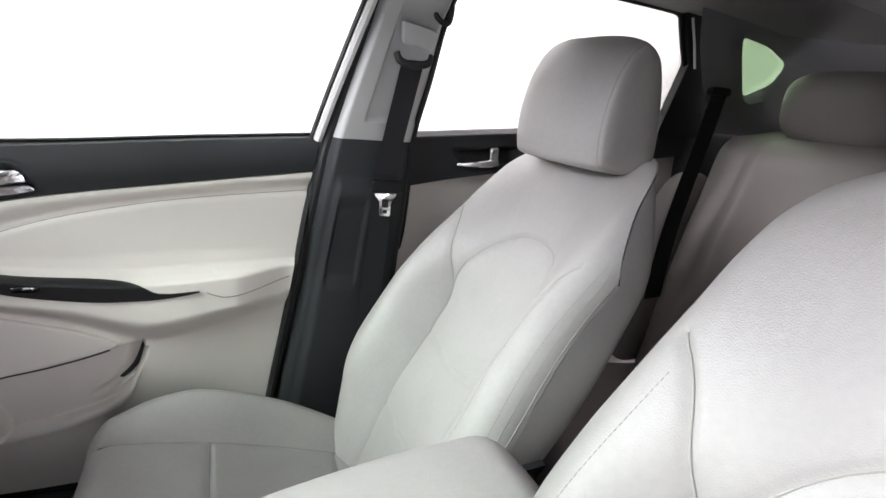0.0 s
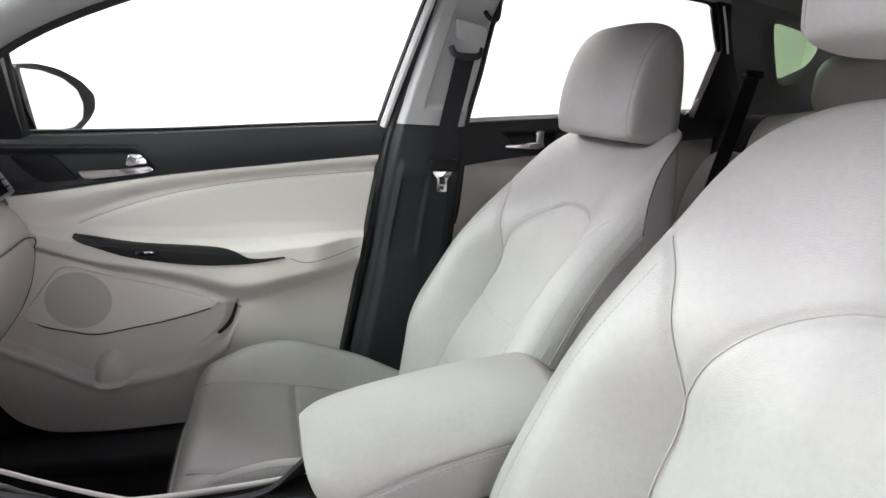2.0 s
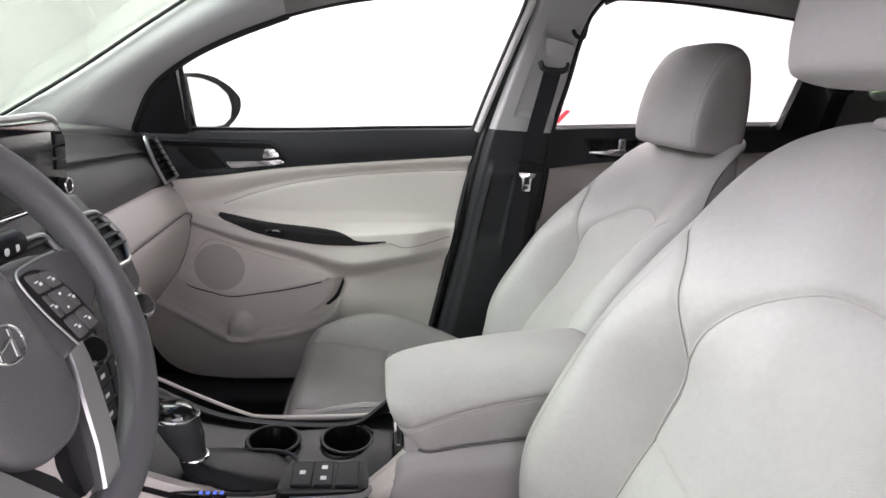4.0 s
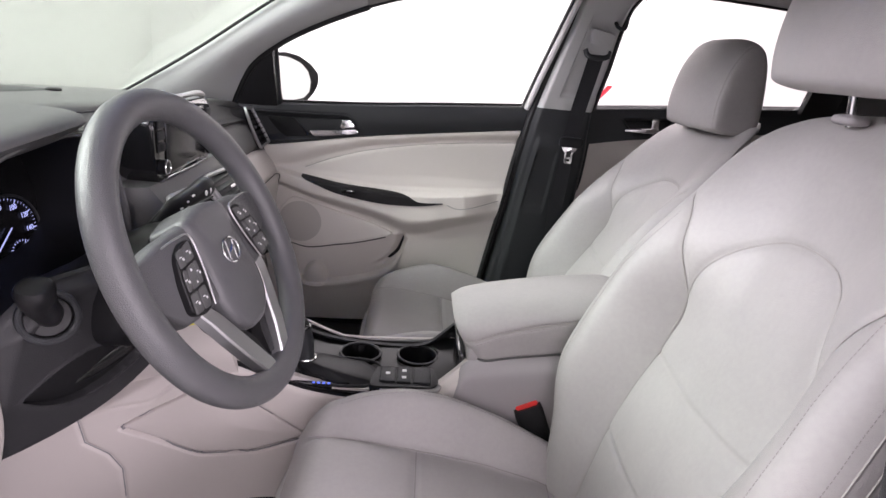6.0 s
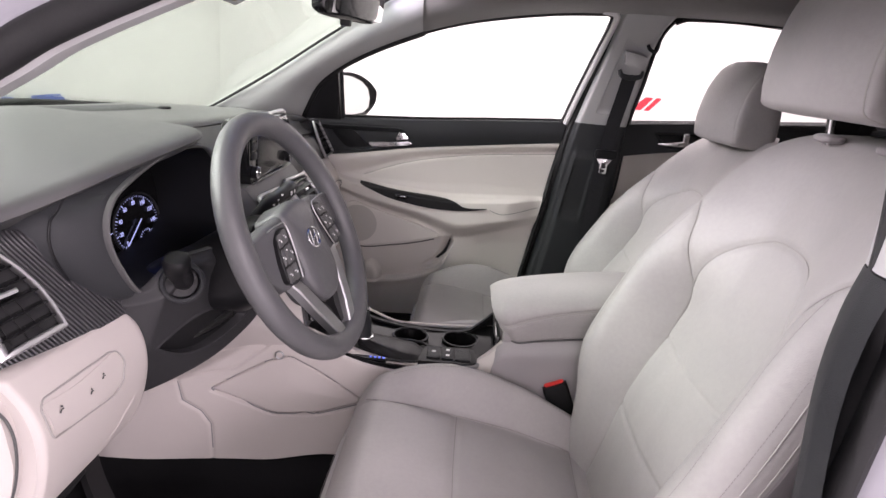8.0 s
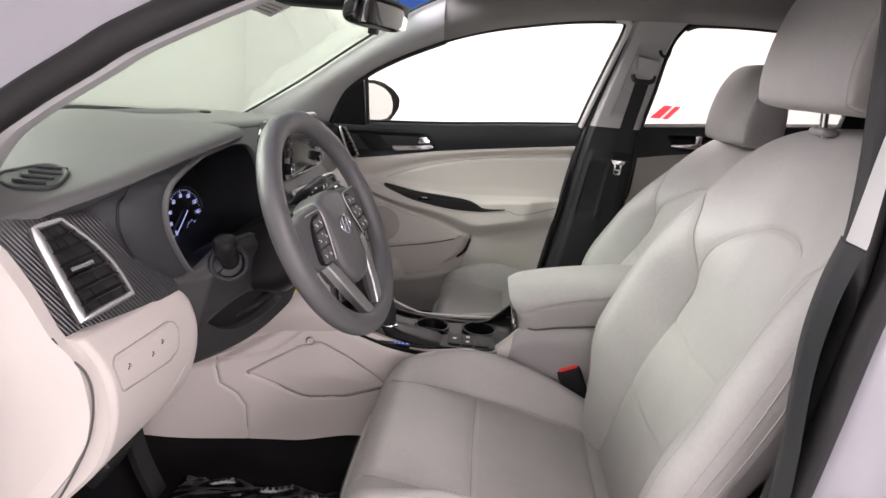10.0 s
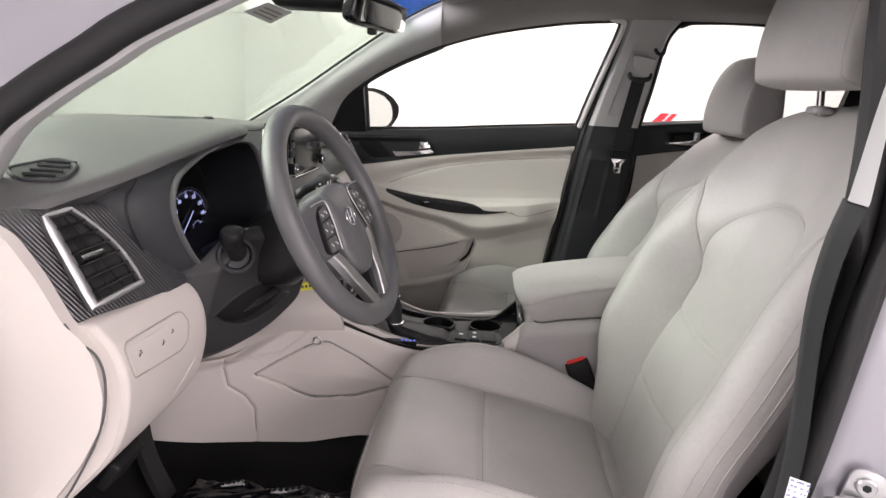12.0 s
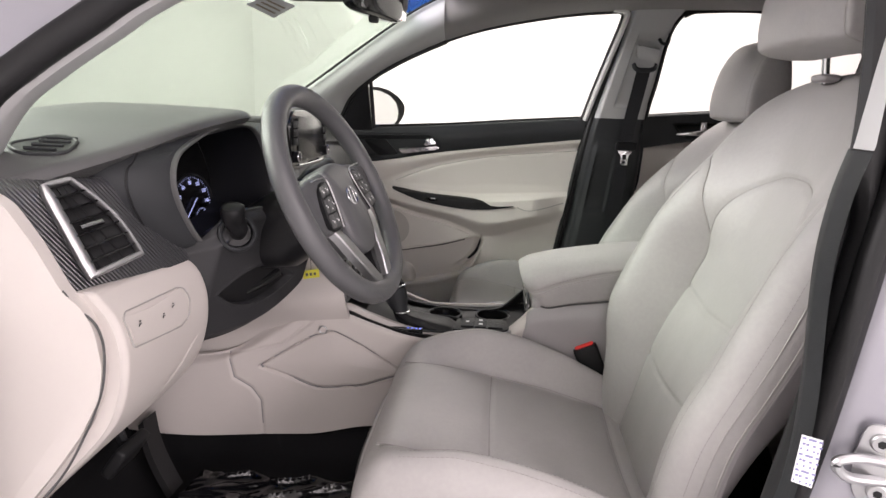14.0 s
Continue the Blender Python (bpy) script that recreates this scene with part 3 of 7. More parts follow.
    cw = [(0.27, 0.215), (0.34, 0.245), (0.45, 0.26), (0.60, 0.265), (0.74, 0.255), (0.86, 0.235)]

    if cy > 0:
        cw = [(0.27, 0.236), (0.34, 0.254), (0.45, 0.262), (0.60, 0.265), (0.74, 0.255), (0.86, 0.235)]
    lip, lip_len = (0.345, 0.06) if cy < 0 else (0.328, 0.043)
    coff = off + (Vector((0, 0, 0)) if cy < 0 else Vector((-0.008, 0, 0.018)))

    def cushion(u, v):
        # v runs from front to rear, u round the section
        x = lerp(0.285, 0.86, v)
        w = curve_at(cw, x)
        if u < 0.70:
            y = lerp(-w, w, u / 0.70)
            z = cush_top(x, y)
            d = min(seg_dist(x, y, s) for s in cseams)
            z -= 0.0035 * math.exp(-((d / 0.004) ** 2)) + 0.004 * math.exp(-d / 0.02)
            e = max(0.0, abs(y) - (w - 0.05)) / 0.05
            z -= 0.06 * (1 - math.sqrt(max(0.0, 1 - min(1, e) ** 2)))
            z += 1.1 * ripple(x, y)
            f = max(0.0, lip - x) / lip_len
            z -= 0.075 * (1 - math.sqrt(max(0.0, 1 - min(1, f) ** 2)))
        else:
            k = (u - 0.70) / 0.30
            y = w * math.cos(math.pi * k)
            z = 0.635 - 0.12 * math.sin(math.pi * k) ** 0.5 - (0.03 if x > 0.4 else 0)
            z = min(z, 0.62)
        return Vector((x, y, z)) + coff

    nu, nv = 140, 110
    bm = grid(cushion, nu, nv, wrap_u=True)
    bm.verts.ensure_lookup_table()
    bm.faces.new([bm.verts[i] for i in range(nu)])
    bm.faces.new([bm.verts[(nv - 1) * nu + i] for i in range(nu)])
    cus = part("cushion", bm, SEAT, seat, angle=70)
    for line in cseams:
        fine = spline(line, 40)
        part("seam", tube([Vector((q.x, q.y, cush_top(q.x, q.y) - 0.0066 + 1.1 * ripple(q.x, q.y))) + coff for q in fine], 0.0012, seg=6), THREAD, cus)
    # front apron below a sewn edge
    def apron(u, v):
        w = 0.225
        y = lerp(-w, w, u)
        z = lerp(0.642, 0.50, v)
        x = 0.278 + 0.035 * (abs(y) / w) ** 4 + 0.03 * v ** 2 - 0.008 * math.sin(math.pi * min(1, v * 1.4))
        return Vector((x, y, z)) + coff
    part("front_apron", slab(apron, 40, 16, (0.03, 0, 0)), SEAT, seat)
    for s in (1, -1):
        for inset in (0.030, 0.046):
            pts = []
            for k in range(81):
                x = lerp(0.36, 0.80, k / 80)
                y = s * (curve_at(cw, x) - inset)
                e = max(0.0, 0.05 - inset) / 0.05
                f = max(0.0, lip - x) / lip_len
                pts.append(Vector((x, y, cush_top(x, y) - 0.06 * (1 - math.sqrt(1 - e * e)) - 0.075 * (1 - math.sqrt(max(0.0, 1 - min(1, f) ** 2))) + 1.1 * ripple(x, y) + 0.0003)) + coff)
            stitches(pts, cus, r=0.0004)
    pts = []
    for k in range(61):
        y = lerp(-0.185, 0.185, k / 60)
        pts.append(Vector((0.2755 + 0.035 * (abs(y) / 0.225) ** 4, y, 0.640)) + coff)
    stitches(pts, cus, r=0.0005)
    # plastic valance along the cushion sides, and the frame below
    for s in (1, -1):
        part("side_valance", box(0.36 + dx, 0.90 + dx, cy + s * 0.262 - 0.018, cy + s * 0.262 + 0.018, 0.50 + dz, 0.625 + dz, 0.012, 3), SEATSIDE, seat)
        part("seat_rail", box(0.34 + dx, 0.88 + dx, cy + s * 0.19 - 0.02, cy + s * 0.19 + 0.02, 0.415, 0.475 + dz, 0.005), BLACK, seat)
    part("seat_base", box(0.36 + dx, 0.84 + dx, cy - 0.21, cy + 0.21, 0.46 + dz, 0.56 + dz, 0.02, 3), BLACK, seat)

    # head restraint on two posts: leaning front, upright back, flat sewn side panels
    hx, hy, hz = rest
    prof = spline([(-0.060, -0.105), (-0.02, -0.113), (0.040, -0.112), (0.056, -0.09), (0.061, -0.05), (0.062, 0.0), (0.058, 0.06), (0.046, 0.100), (0.015, 0.114), (-0.018, 0.100), (-0.043, 0.055), (-0.058, 0.0), (-0.066, -0.05), (-0.067, -0.085)], 84, closed=True)

    def section(y, k=1.0, inset=0.0):
        a = min(1.0, abs(y) / 0.126)
        ring = []
        for q in prof:
            x, z = q.x * 1.043, q.y * 0.933
            up = min(1.0, max(0.0, (z + 0.06) / 0.17))
            x += 0.021 * up * up * (1 - smooth(-0.02, 0.06, q.x))
            z -= 0.009 * up ** 3 * smooth(-0.03, 0.06, q.x)
            front = min(1.0, max(0.0, (0.0647 - x) / 0.1345))
            top = min(1.0, max(0.0, (z + 0.105) / 0.211))
            x = x - 0.071 * (z + 0.1) + 0.027 * a ** 3 * front
            z = z - 0.013 * a ** 4 * top
            cxm, czm = 0.006, -0.010
            ring.append(Vector((hx + cxm + (x - cxm) * k, hy + y, hz + czm + (z - czm) * k + 0.0012 * noise.noise(Vector((y * 25, q.x * 30, q.y * 30 + cy))))))
        return ring
    side = [(y, 1.0) for y in (0.0, 0.02, 0.04, 0.06, 0.08, 0.096, 0.108, 0.117)] + [(0.1225, 0.997), (0.1250, 0.990), (0.1262, 0.974), (0.1272, 0.968), (0.1293, 0.966), (0.1322, 0.945), (0.1350, 0.86), (0.1370, 0.66), (0.1380, 0.40), (0.1385, 0.12)]
    rings = [section(-y, k) for y, k in side[:0:-1]] + [section(y, k) for y, k in side]
    rest_ob = part("head_restraint", loft(rings), SEAT, seat, angle=70)
    for s in (1, -1):
        part("seam", tube(section(s * 0.1266, 0.972), 0.0010, 0.0011, 6, (0, 1, 0), closed=True), SEAM, rest_ob)
    for s in (1, -1):
        part("post", tube([Vector((lerp(guide[0] - 0.006, guide[0], k), hy + s * 0.075, lerp(hz - 0.095, guide[1] - 0.008, k))) for k in (0, 0.5, 1)], 0.006, seg=12), CHROME, rest_ob, "polished steel post")
        part("post_guide", soft_box(guide[0], hy + s * 0.075, guide[1], 0.018, 0.022, 0.007, 3, 20, 12), SEATSIDE, seat, "small plastic post guide")
    return seat


front_seat(-0.375, 0.0, 0.0, (0.947, -0.375, 1.412), (0.992, 1.276), 0.0, 0.0, "light grey leather driver seat with raised head restraint", "front seats")
front_seat(0.392, 0.075, -0.06, (1.142, 0.410, 1.301), (1.158, 1.221), 0.17, 0.16, "light grey leather passenger seat with lowered head restraint", "front seats")

# ---- passenger front door ----
BAND_LOW = [(-0.12, 0.995), (0.007, 1.008), (0.122, 1.026), (0.279, 1.055), (0.502, 1.085), (0.80, 1.122)]
SILL = [(-0.12, 1.126), (0.022, 1.135), (0.31, 1.153), (0.527, 1.172), (0.80, 1.193)]
FOOT = [(-0.115, 0.72), (-0.10, 0.655), (-0.085, 0.605), (-0.065, 0.56), (-0.04, 0.52), (-0.009, 0.492), (0.04, 0.471), (0.108, 0.464), (0.16, 0.462), (0.283, 0.466), (0.5, 0.48), (0.70, 0.50)]
REAR = [(0.48, 0.655), (0.627, 0.674), (0.753, 0.695), (0.89, 0.718), (1.02, 0.737), (1.118, 0.755), (1.20, 0.765)]
INSERT = [(0.128, 0.952), (0.218, 0.989), (0.333, 1.023), (0.516, 1.055), (0.80, 1.083)]
ARM_LOW = [(-0.12, 0.93), (0.0, 0.905), (0.089, 0.878), (0.175, 0.848), (0.33, 0.808), (0.437, 0.765), (0.50, 0.772), (0.576, 0.797), (0.72, 0.837)]
ARM_TOP = [(-0.12, 0.99), (0.10, 0.937), (0.25, 0.925), (0.40, 0.918), (0.52, 0.925), (0.72, 0.938)]
POCKET = [(-0.10, 0.72), (-0.069, 0.700), (0.039, 0.641), (0.126, 0.590), (0.165, 0.584), (0.205, 0.588), (0.327, 0.617), (0.410, 0.663), (0.441, 0.75)]
SPK_LOW = [(-0.12, 0.80), (0.002, 0.752), (0.043, 0.726), (0.144, 0.702), (0.302, 0.732), (0.42, 0.768), (0.48, 0.79)]
SPEAKER = [(0.002, 0.752), (0.089, 0.870), (0.175, 0.842), (0.33, 0.802), (0.42, 0.768), (0.302, 0.732), (0.144, 0.702), (0.043, 0.724)]
speaker_line = [tuple(p) for p in rounded(SPEAKER, 0.03)]
speaker_line.append(speaker_line[0])
insert_line = [tuple(p) for p in spline(INSERT, 24)]


def inside(px, py, poly):
    hit = False
    for (ax, ay), (bx, by) in zip(poly, poly[1:]):
        if (ay > py) != (by > py) and px < (bx - ax) * (py - ay) / (by - ay) + ax:
            hit = not hit
    return hit


def door_relief(x, z):
    y = 0.752 - 0.012 * smooth(0.55, 0.95, z)
    top, ins = curve_at(BAND_LOW, x), curve_at(INSERT, x) if x > 0.128 else 0.952 - 0.4 * (0.128 - x)
    # roll below the dark band, hollowing out to the seam of the insert
    s = (top - z) / max(0.02, top - ins)
    y -= 0.012 * (1 - smooth(0.15, 0.75, s)) - 0.008 * math.exp(-(((s - 0.8) / 0.25) ** 2))
    # armrest
    lo, up = curve_at(ARM_LOW, x), curve_at(ARM_TOP, x)
    k = (z - lo) / (up - lo)
    amp = (0.042 * smooth(-0.10, 0.15, x) + 0.012 * smooth(0.40, 0.52, x)) * (1 - 0.75 * smooth(0.60, 0.72, x))
    if 0 < k:
        y -= amp * (smooth(0.0, 0.42, k) * (1 - smooth(0.86, 1.02, k)) + 0.10 * (1 - smooth(1.0, 1.25, k)) * (k > 0.95))
    # map pocket
    zp = curve_at(POCKET, x)
    if x < 0.47:
        dp = z - zp
        rear = 1 - smooth(0.434, 0.443, x)
        y += 0.026 * smooth(-0.0015, 0.0030, dp) * smooth(-0.001, 0.004, curve_at(SPK_LOW, x) - z) * rear * smooth(-0.11, -0.01, x) * (0.75 + 0.5 * math.exp(-max(0, dp) / 0.03))
        y -= 0.006 * math.exp(-(((dp + 0.010) / 0.012) ** 2)) * rear
    # deep hollow at the rear end of the pocket
    k = (z - 0.640) / 0.118
    if 0 < k < 1:
        ahead = curve_at([(0.640, 0.352), (0.675, 0.402), (0.70, 0.425), (0.725, 0.437), (0.756, 0.444)], z) - x
        y += 0.024 * smooth(0.0, 0.35, k) * smooth(-0.004, 0.002, ahead) * (1 - smooth(0.010, 0.036, ahead))
    # bottle bump
    d = math.hypot((x - 0.166) / 0.038, (z - 0.592) / 0.060)
    if d < 1 and z > zp:
        y -= 0.042 * math.sqrt(1 - d ** 4)
    y += 0.004 * math.exp(-((seg_dist(x, z, insert_line) / 0.003) ** 2))
    return y


door = thing("passenger_door", "beige and charcoal passenger door with chrome handle", "car door", at=(0.33, 0.78, 0.47))


def panel(u, v):
    x = lerp(-0.115, curve_at(REAR, lerp(0.50, 1.11, v)), u)
    if u > 0.9:
        guess = curve_at([(0, 0.50), (0.24, 0.747), (0.27, 0.754), (0.48, 0.785), (0.51, 0.792), (1, 1.105)], v)
        x = lerp(-0.115, lerp(curve_at(REAR, lerp(0.50, 1.11, v)), curve_at(REAR, guess), smooth(0.9, 1.0, u)), u)
    z0, z1 = curve_at(FOOT, x), curve_at(BAND_LOW, x)
    lip = max(z0 + 0.02, curve_at(POCKET, x))
    eave = max(lip + 0.012, curve_at(SPK_LOW, x))
    z = curve_at([(0, z0), (0.24, lip - 0.003), (0.27, lip + 0.004), (0.48, eave - 0.005), (0.51, eave + 0.002), (1, z1)], v)
    return Vector((x, door_relief(x, z), z))


def speaker_sheet(u, v):
    # a plate of its own: flat rim, turned edge
    n = len(speaker_line) - 1
    f = (u * n) % n
    a, b = speaker_line[int(f)], speaker_line[int(f) + 1]
    k = v if v < 0.9 else 0.9 + (v - 0.9) * 0.95
    x = lerp(0.165, lerp(a[0], b[0], f % 1), k)
    z = lerp(0.783, lerp(a[1], b[1], f % 1), k)
    return Vector((x, door_relief(x, z) - 0.0075 + 0.0015 * math.exp(-(((v - 0.93) / 0.02) ** 2)) + 0.011 * smooth(0.955, 1.0, v), z))


part("door_panel", slab(panel, 300, 250, (0, 0.03, 0)), BEIGE_SOFT, door, angle=75)
speaker_ob = part("speaker_panel", grid(speaker_sheet, 120, 44, wrap_u=True), BEIGE_SOFT, door, "beige speaker panel with a turned edge", angle=50)
low_gap = [(0.02, 0.738), (0.043, 0.726), (0.09, 0.714), (0.144, 0.703), (0.22, 0.716), (0.302, 0.732), (0.38, 0.755)]
part("insert_seam", tube([Vector((x, door_relief(x, z) - 0.0003, z)) for x, z in insert_line], 0.0009, seg=6), SEAM, door, "thin sewn seam")
part("panel_gap", tube([Vector((q.x, door_relief(q.x, q.y) - 0.0005, q.y - 0.0015)) for q in spline(low_gap, 50)], 0.0017, seg=6), DARKINK, door, "dark gap below the speaker panel")
# perforated round grille lying in the speaker panel
part("speaker_grille", grid(lambda u, v: Vector((0.118 + 0.064 * v * math.cos(2 * math.pi * u), door_relief(0.118 + 0.064 * v * math.cos(2 * math.pi * u), 0.785 + 0.064 * v * math.sin(2 * math.pi * u)) - 0.0080 - 0.0015 * (1 - v * v), 0.785 + 0.064 * v * math.sin(2 * math.pi * u))), 40, 6, wrap_u=True), material("fine_speaker_mesh", (0.52, 0.49, 0.46), 0.6, grain=1.0, grain_size=500, var=0.03), speaker_ob, "fine beige speaker mesh")

BEZEL = [(-0.03, 1.105), (0.245, 1.116), (0.262, 1.108), (0.288, 1.074), (0.280, 1.060), (0.15, 1.036), (0.0, 1.018)]
bezel_line = [tuple(p) for p in rounded(BEZEL, 0.02)]
bezel_line.append(bezel_line[0])


def band(u, v):
    x = lerp(-0.12, curve_at(REAR, lerp(1.118, 1.2, v)), u)
    z = lerp(curve_at(BAND_LOW, x) + 0.001, curve_at(SILL, x), v)
    y = 0.736 - 0.010 * math.sin(math.pi * min(1, v * 1.1)) + 0.02 * smooth(0.90, 1.0, v) ** 2
    d = seg_dist(x, z, bezel_line)
    if inside(x, z, bezel_line):
        y += 0.024 * smooth(0.0, 0.018, d)
    else:
        y += 0.003 * math.exp(-((d / 0.003) ** 2))
    return Vector((x, y, z))


part("upper_panel", slab(band, 200, 60, (0, 0.03, 0)), CHAR, door, "charcoal upper door panel", angle=75)
TWEET = rounded([(0.012, 1.092), (0.092, 1.094), (0.134, 1.046), (0.125, 1.038), (0.075, 1.034), (0.05, 1.050)], 0.012)
part("tweeter_grille", prism(TWEET, (0, 0.7545, 0), (1, 0, 0), (0, 0, 1), (0, -0.010, 0), 0.003, 3), SATIN, door, "small black tweeter cover")
# chrome wedge handle with lock knob
GRIP = rounded([(0.139, 1.064), (0.226, 1.071), (0.272, 1.078), (0.284, 1.069), (0.255, 1.062), (0.154, 1.047)], 0.006)
part("handle", prism(GRIP, (0, 0.742, 0), (1, 0, 0), (0, 0, 1), (0, -0.020, 0), 0.005, 4), CHROME, door, "chrome door handle", angle=50)
KNOB = rounded([(0.234, 1.101), (0.260, 1.102), (0.271, 1.082), (0.228, 1.076)], 0.005)
part("handle_block", prism(KNOB, (0, 0.750, 0), (1, 0, 0), (0, 0, 1), (0, -0.026, 0), 0.004, 4), CHROME, door, "chrome lock knob", angle=50)
part("handle_well", box(0.13, 0.275, 0.754, 0.766, 1.055, 1.105, 0.006), BLACK, door)
# gloss dark switch panel on the armrest
SW_TOP = [(0.120, 0.934), (0.24, 0.919), (0.40, 0.907), (0.44, 0.900), (0.47, 0.886), (0.545, 0.890)]
SW_LOW = [(0.120, 0.930), (0.16, 0.915), (0.22, 0.893), (0.30, 0.878), (0.38, 0.870), (0.45, 0.872), (0.50, 0.879), (0.545, 0.888)]


def switch_sheet(u, v):
    x = lerp(0.122, 0.543, u)
    z = lerp(curve_at(SW_LOW, x), curve_at(SW_TOP, x), v)
    return Vector((x, door_relief(x, z) - 0.0045, z))


switch_ob = part("switch_panel", slab(switch_sheet, 70, 10, (0, 0.012, 0)), BLACK, door, "dark window switch panel", angle=70)
part("window_switch", soft_box(0.262, 0.695, 0.900, 0.022, 0.008, 0.006, 4), GLOSS, switch_ob)
part("window_switch_mark", soft_box(0.268, 0.690, 0.902, 0.009, 0.004, 0.003, 4), CHROME, switch_ob)
# arm pad with a thin seam
pad = [tuple(p) for p in spline([(0.555, 0.886), (0.575, 0.878), (0.60, 0.876), (0.66, 0.888), (0.712, 0.902)], 30)]
part("armrest_seam", tube([Vector((x, door_relief(x, z) - 0.0005, z)) for x, z in pad], 0.0012, seg=6), SEAM, door)
# rear edge of the door: painted strip, black seal
part("edge_seal", tube([Vector((curve_at(REAR, z) + 0.006, 0.742 - 0.06 * max(0, z - 1.15), z)) for z in [lerp(0.5, 1.2, k / 30) for k in range(31)]], 0.008, 0.012, 8, (0, 1, 0)), RUBBER, door)
# window frame along the rear edge of the glass
fr = spline([(0.762, 0.738, 1.185), (0.782, 0.700, 1.27), (0.812, 0.655, 1.38), (0.838, 0.615, 1.475), (0.835, 0.603, 1.502), (0.80, 0.600, 1.508)], 40)
part("window_frame", tube(fr, 0.009, 0.018, 8, (0, 1, 0), power=3), PALE_STRIP, door, "pale strip at the window edge")
part("window_seal", tube([p + Vector((-0.012, 0.004, -0.004 if i > 30 else 0)) for i, p in enumerate(fr)], 0.004, 0.010, 8, (0, 1, 0)), RUBBER, door, "black window channel")
part("window_sill_strip", tube([Vector((x, 0.752, curve_at(SILL, x) + 0.001)) for x in [lerp(0.03, 0.76, k / 20) for k in range(21)]], 0.005, 0.003, 8), RUBBER, door, "black window sill wiper")
top_line = spline([(0.05, 0.668, 1.285), (0.075, 0.658, 1.302), (0.18, 0.633, 1.357), (0.30, 0.618, 1.408), (0.45, 0.613, 1.452), (0.66, 0.608, 1.489), (0.82, 0.605, 1.503)], 40)
part("window_frame_top", tube(top_line, 0.007, 0.007, 8), RUBBER, door, "black upper window frame")
part("pillar_seal", tube([p + Vector((0.004, 0.004, -0.002)) for p in spline(SIDE_EDGE, 40)], 0.008, 0.008, 8), RUBBER, door, "black window seal")
# black triangle ahead of the window
sail = [(-0.075, 1.12), (-0.06, 1.165), (-0.03, 1.215), (0.0, 1.250), (0.042, 1.285), (0.046, 1.12)]
bm = bmesh.new()
f = bm.faces.new([bm.verts.new((x, glass_y(z) - 0.016, z)) for x, z in sail])
r = bmesh.ops.extrude_face_region(bm, geom=[f])
bmesh.ops.translate(bm, verts=[v for v in r["geom"] if isinstance(v, bmesh.types.BMVert)], vec=(0, 0.02, 0))
part("mirror_patch", bm, BLACK, door, "black triangular mirror patch")
part("window_divider", tube([(0.052, glass_y(1.13) - 0.01, 1.13), (0.052, glass_y(1.29) - 0.008, 1.29)], 0.006, 0.006, 8), CHAR, door)

# outside mirror
mirror = thing("outside_mirror", "black outside mirror with silver cap beside the window", "mirror", at=(0.03, 0.93, 1.15))
M_GLASS = [(-0.0935, 1.2585), (-0.0405, 1.256), (0.0144, 1.2406), (0.0497, 1.2168), (0.0638, 1.1851), (0.059, 1.1527), (0.0334, 1.1339), (-0.0199, 1.1268), (-0.0655, 1.1272)]
M_EDGE = [(-0.110, 1.2666), (-0.059, 1.2705), (-0.0049, 1.2630), (0.052, 1.239), (0.0888, 1.208), (0.088, 1.1753), (0.0683, 1.1493), (0.0362, 1.1235), (-0.0692, 1.1200), (-0.095, 1.1788)]


def mirror_pt(s, z, d):
    """A point of the mirror: s across the glass, d ahead of it."""
    return Vector((0.066 + 0.53 * s - 0.85 * d, 0.93 + 0.85 * s + 0.53 * d, z))


def mirror_ring(outline, scale, d, r=0.012):
    n = 90
    pts = [Vector((p[0], p[1])) for p in rounded(outline, r)]
    ln = [(pts[(k + 1) % len(pts)] - pts[k]).length for k in range(len(pts))]
    res = []
    for k in range(n):
        w, m = k / n * sum(ln), 0
        while w > ln[m] and m < len(ln) - 1:
            w -= ln[m]
            m += 1
        q = pts[m].lerp(pts[(m + 1) % len(pts)], w / max(1e-9, ln[m]))
        res.append(mirror_pt(0.01 + (q.x - 0.01) * scale, 1.19 + (q.y - 1.19) * scale, d))
    return res


part("housing", loft([mirror_ring(M_GLASS, 1.0, 0.006, 0.006), mirror_ring(M_GLASS, 1.01, 0.0, 0.006), mirror_ring(M_EDGE, 0.985, -0.006), mirror_ring(M_EDGE, 1.0, 0.0), mirror_ring(M_EDGE, 0.95, 0.03), mirror_ring(M_EDGE, 0.82, 0.06), mirror_ring(M_EDGE, 0.55, 0.085), mirror_ring(M_EDGE, 0.2, 0.095)]), BLACK, mirror, "black mirror housing", angle=60)
part("mirror_glass", loft([mirror_ring(M_GLASS, 1.0, 0.003, 0.006), mirror_ring(M_GLASS, 1.0, 0.005, 0.006)]), MIRROR, mirror, "mirror glass")
part("cap", loft([mirror_ring(M_EDGE, 0.93, 0.045), mirror_ring(M_EDGE, 0.85, 0.062), mirror_ring(M_EDGE, 0.58, 0.090), mirror_ring(M_EDGE, 0.2, 0.102)]), PAINT, mirror, "silver painted cap")
foot = rounded([(-0.150, 1.200), (-0.106, 1.206), (-0.092, 1.180), (-0.064, 1.118), (-0.160, 1.112)], 0.008)
part("arm", loft([[mirror_pt(p[0], p[1], d) for p in foot] for d in (0.002, 0.02, 0.05)]), BLACK, mirror, "black mirror foot")
lamp = rounded([(-0.124, 1.266), (-0.112, 1.266), (-0.118, 1.203), (-0.131, 1.203)], 0.003)
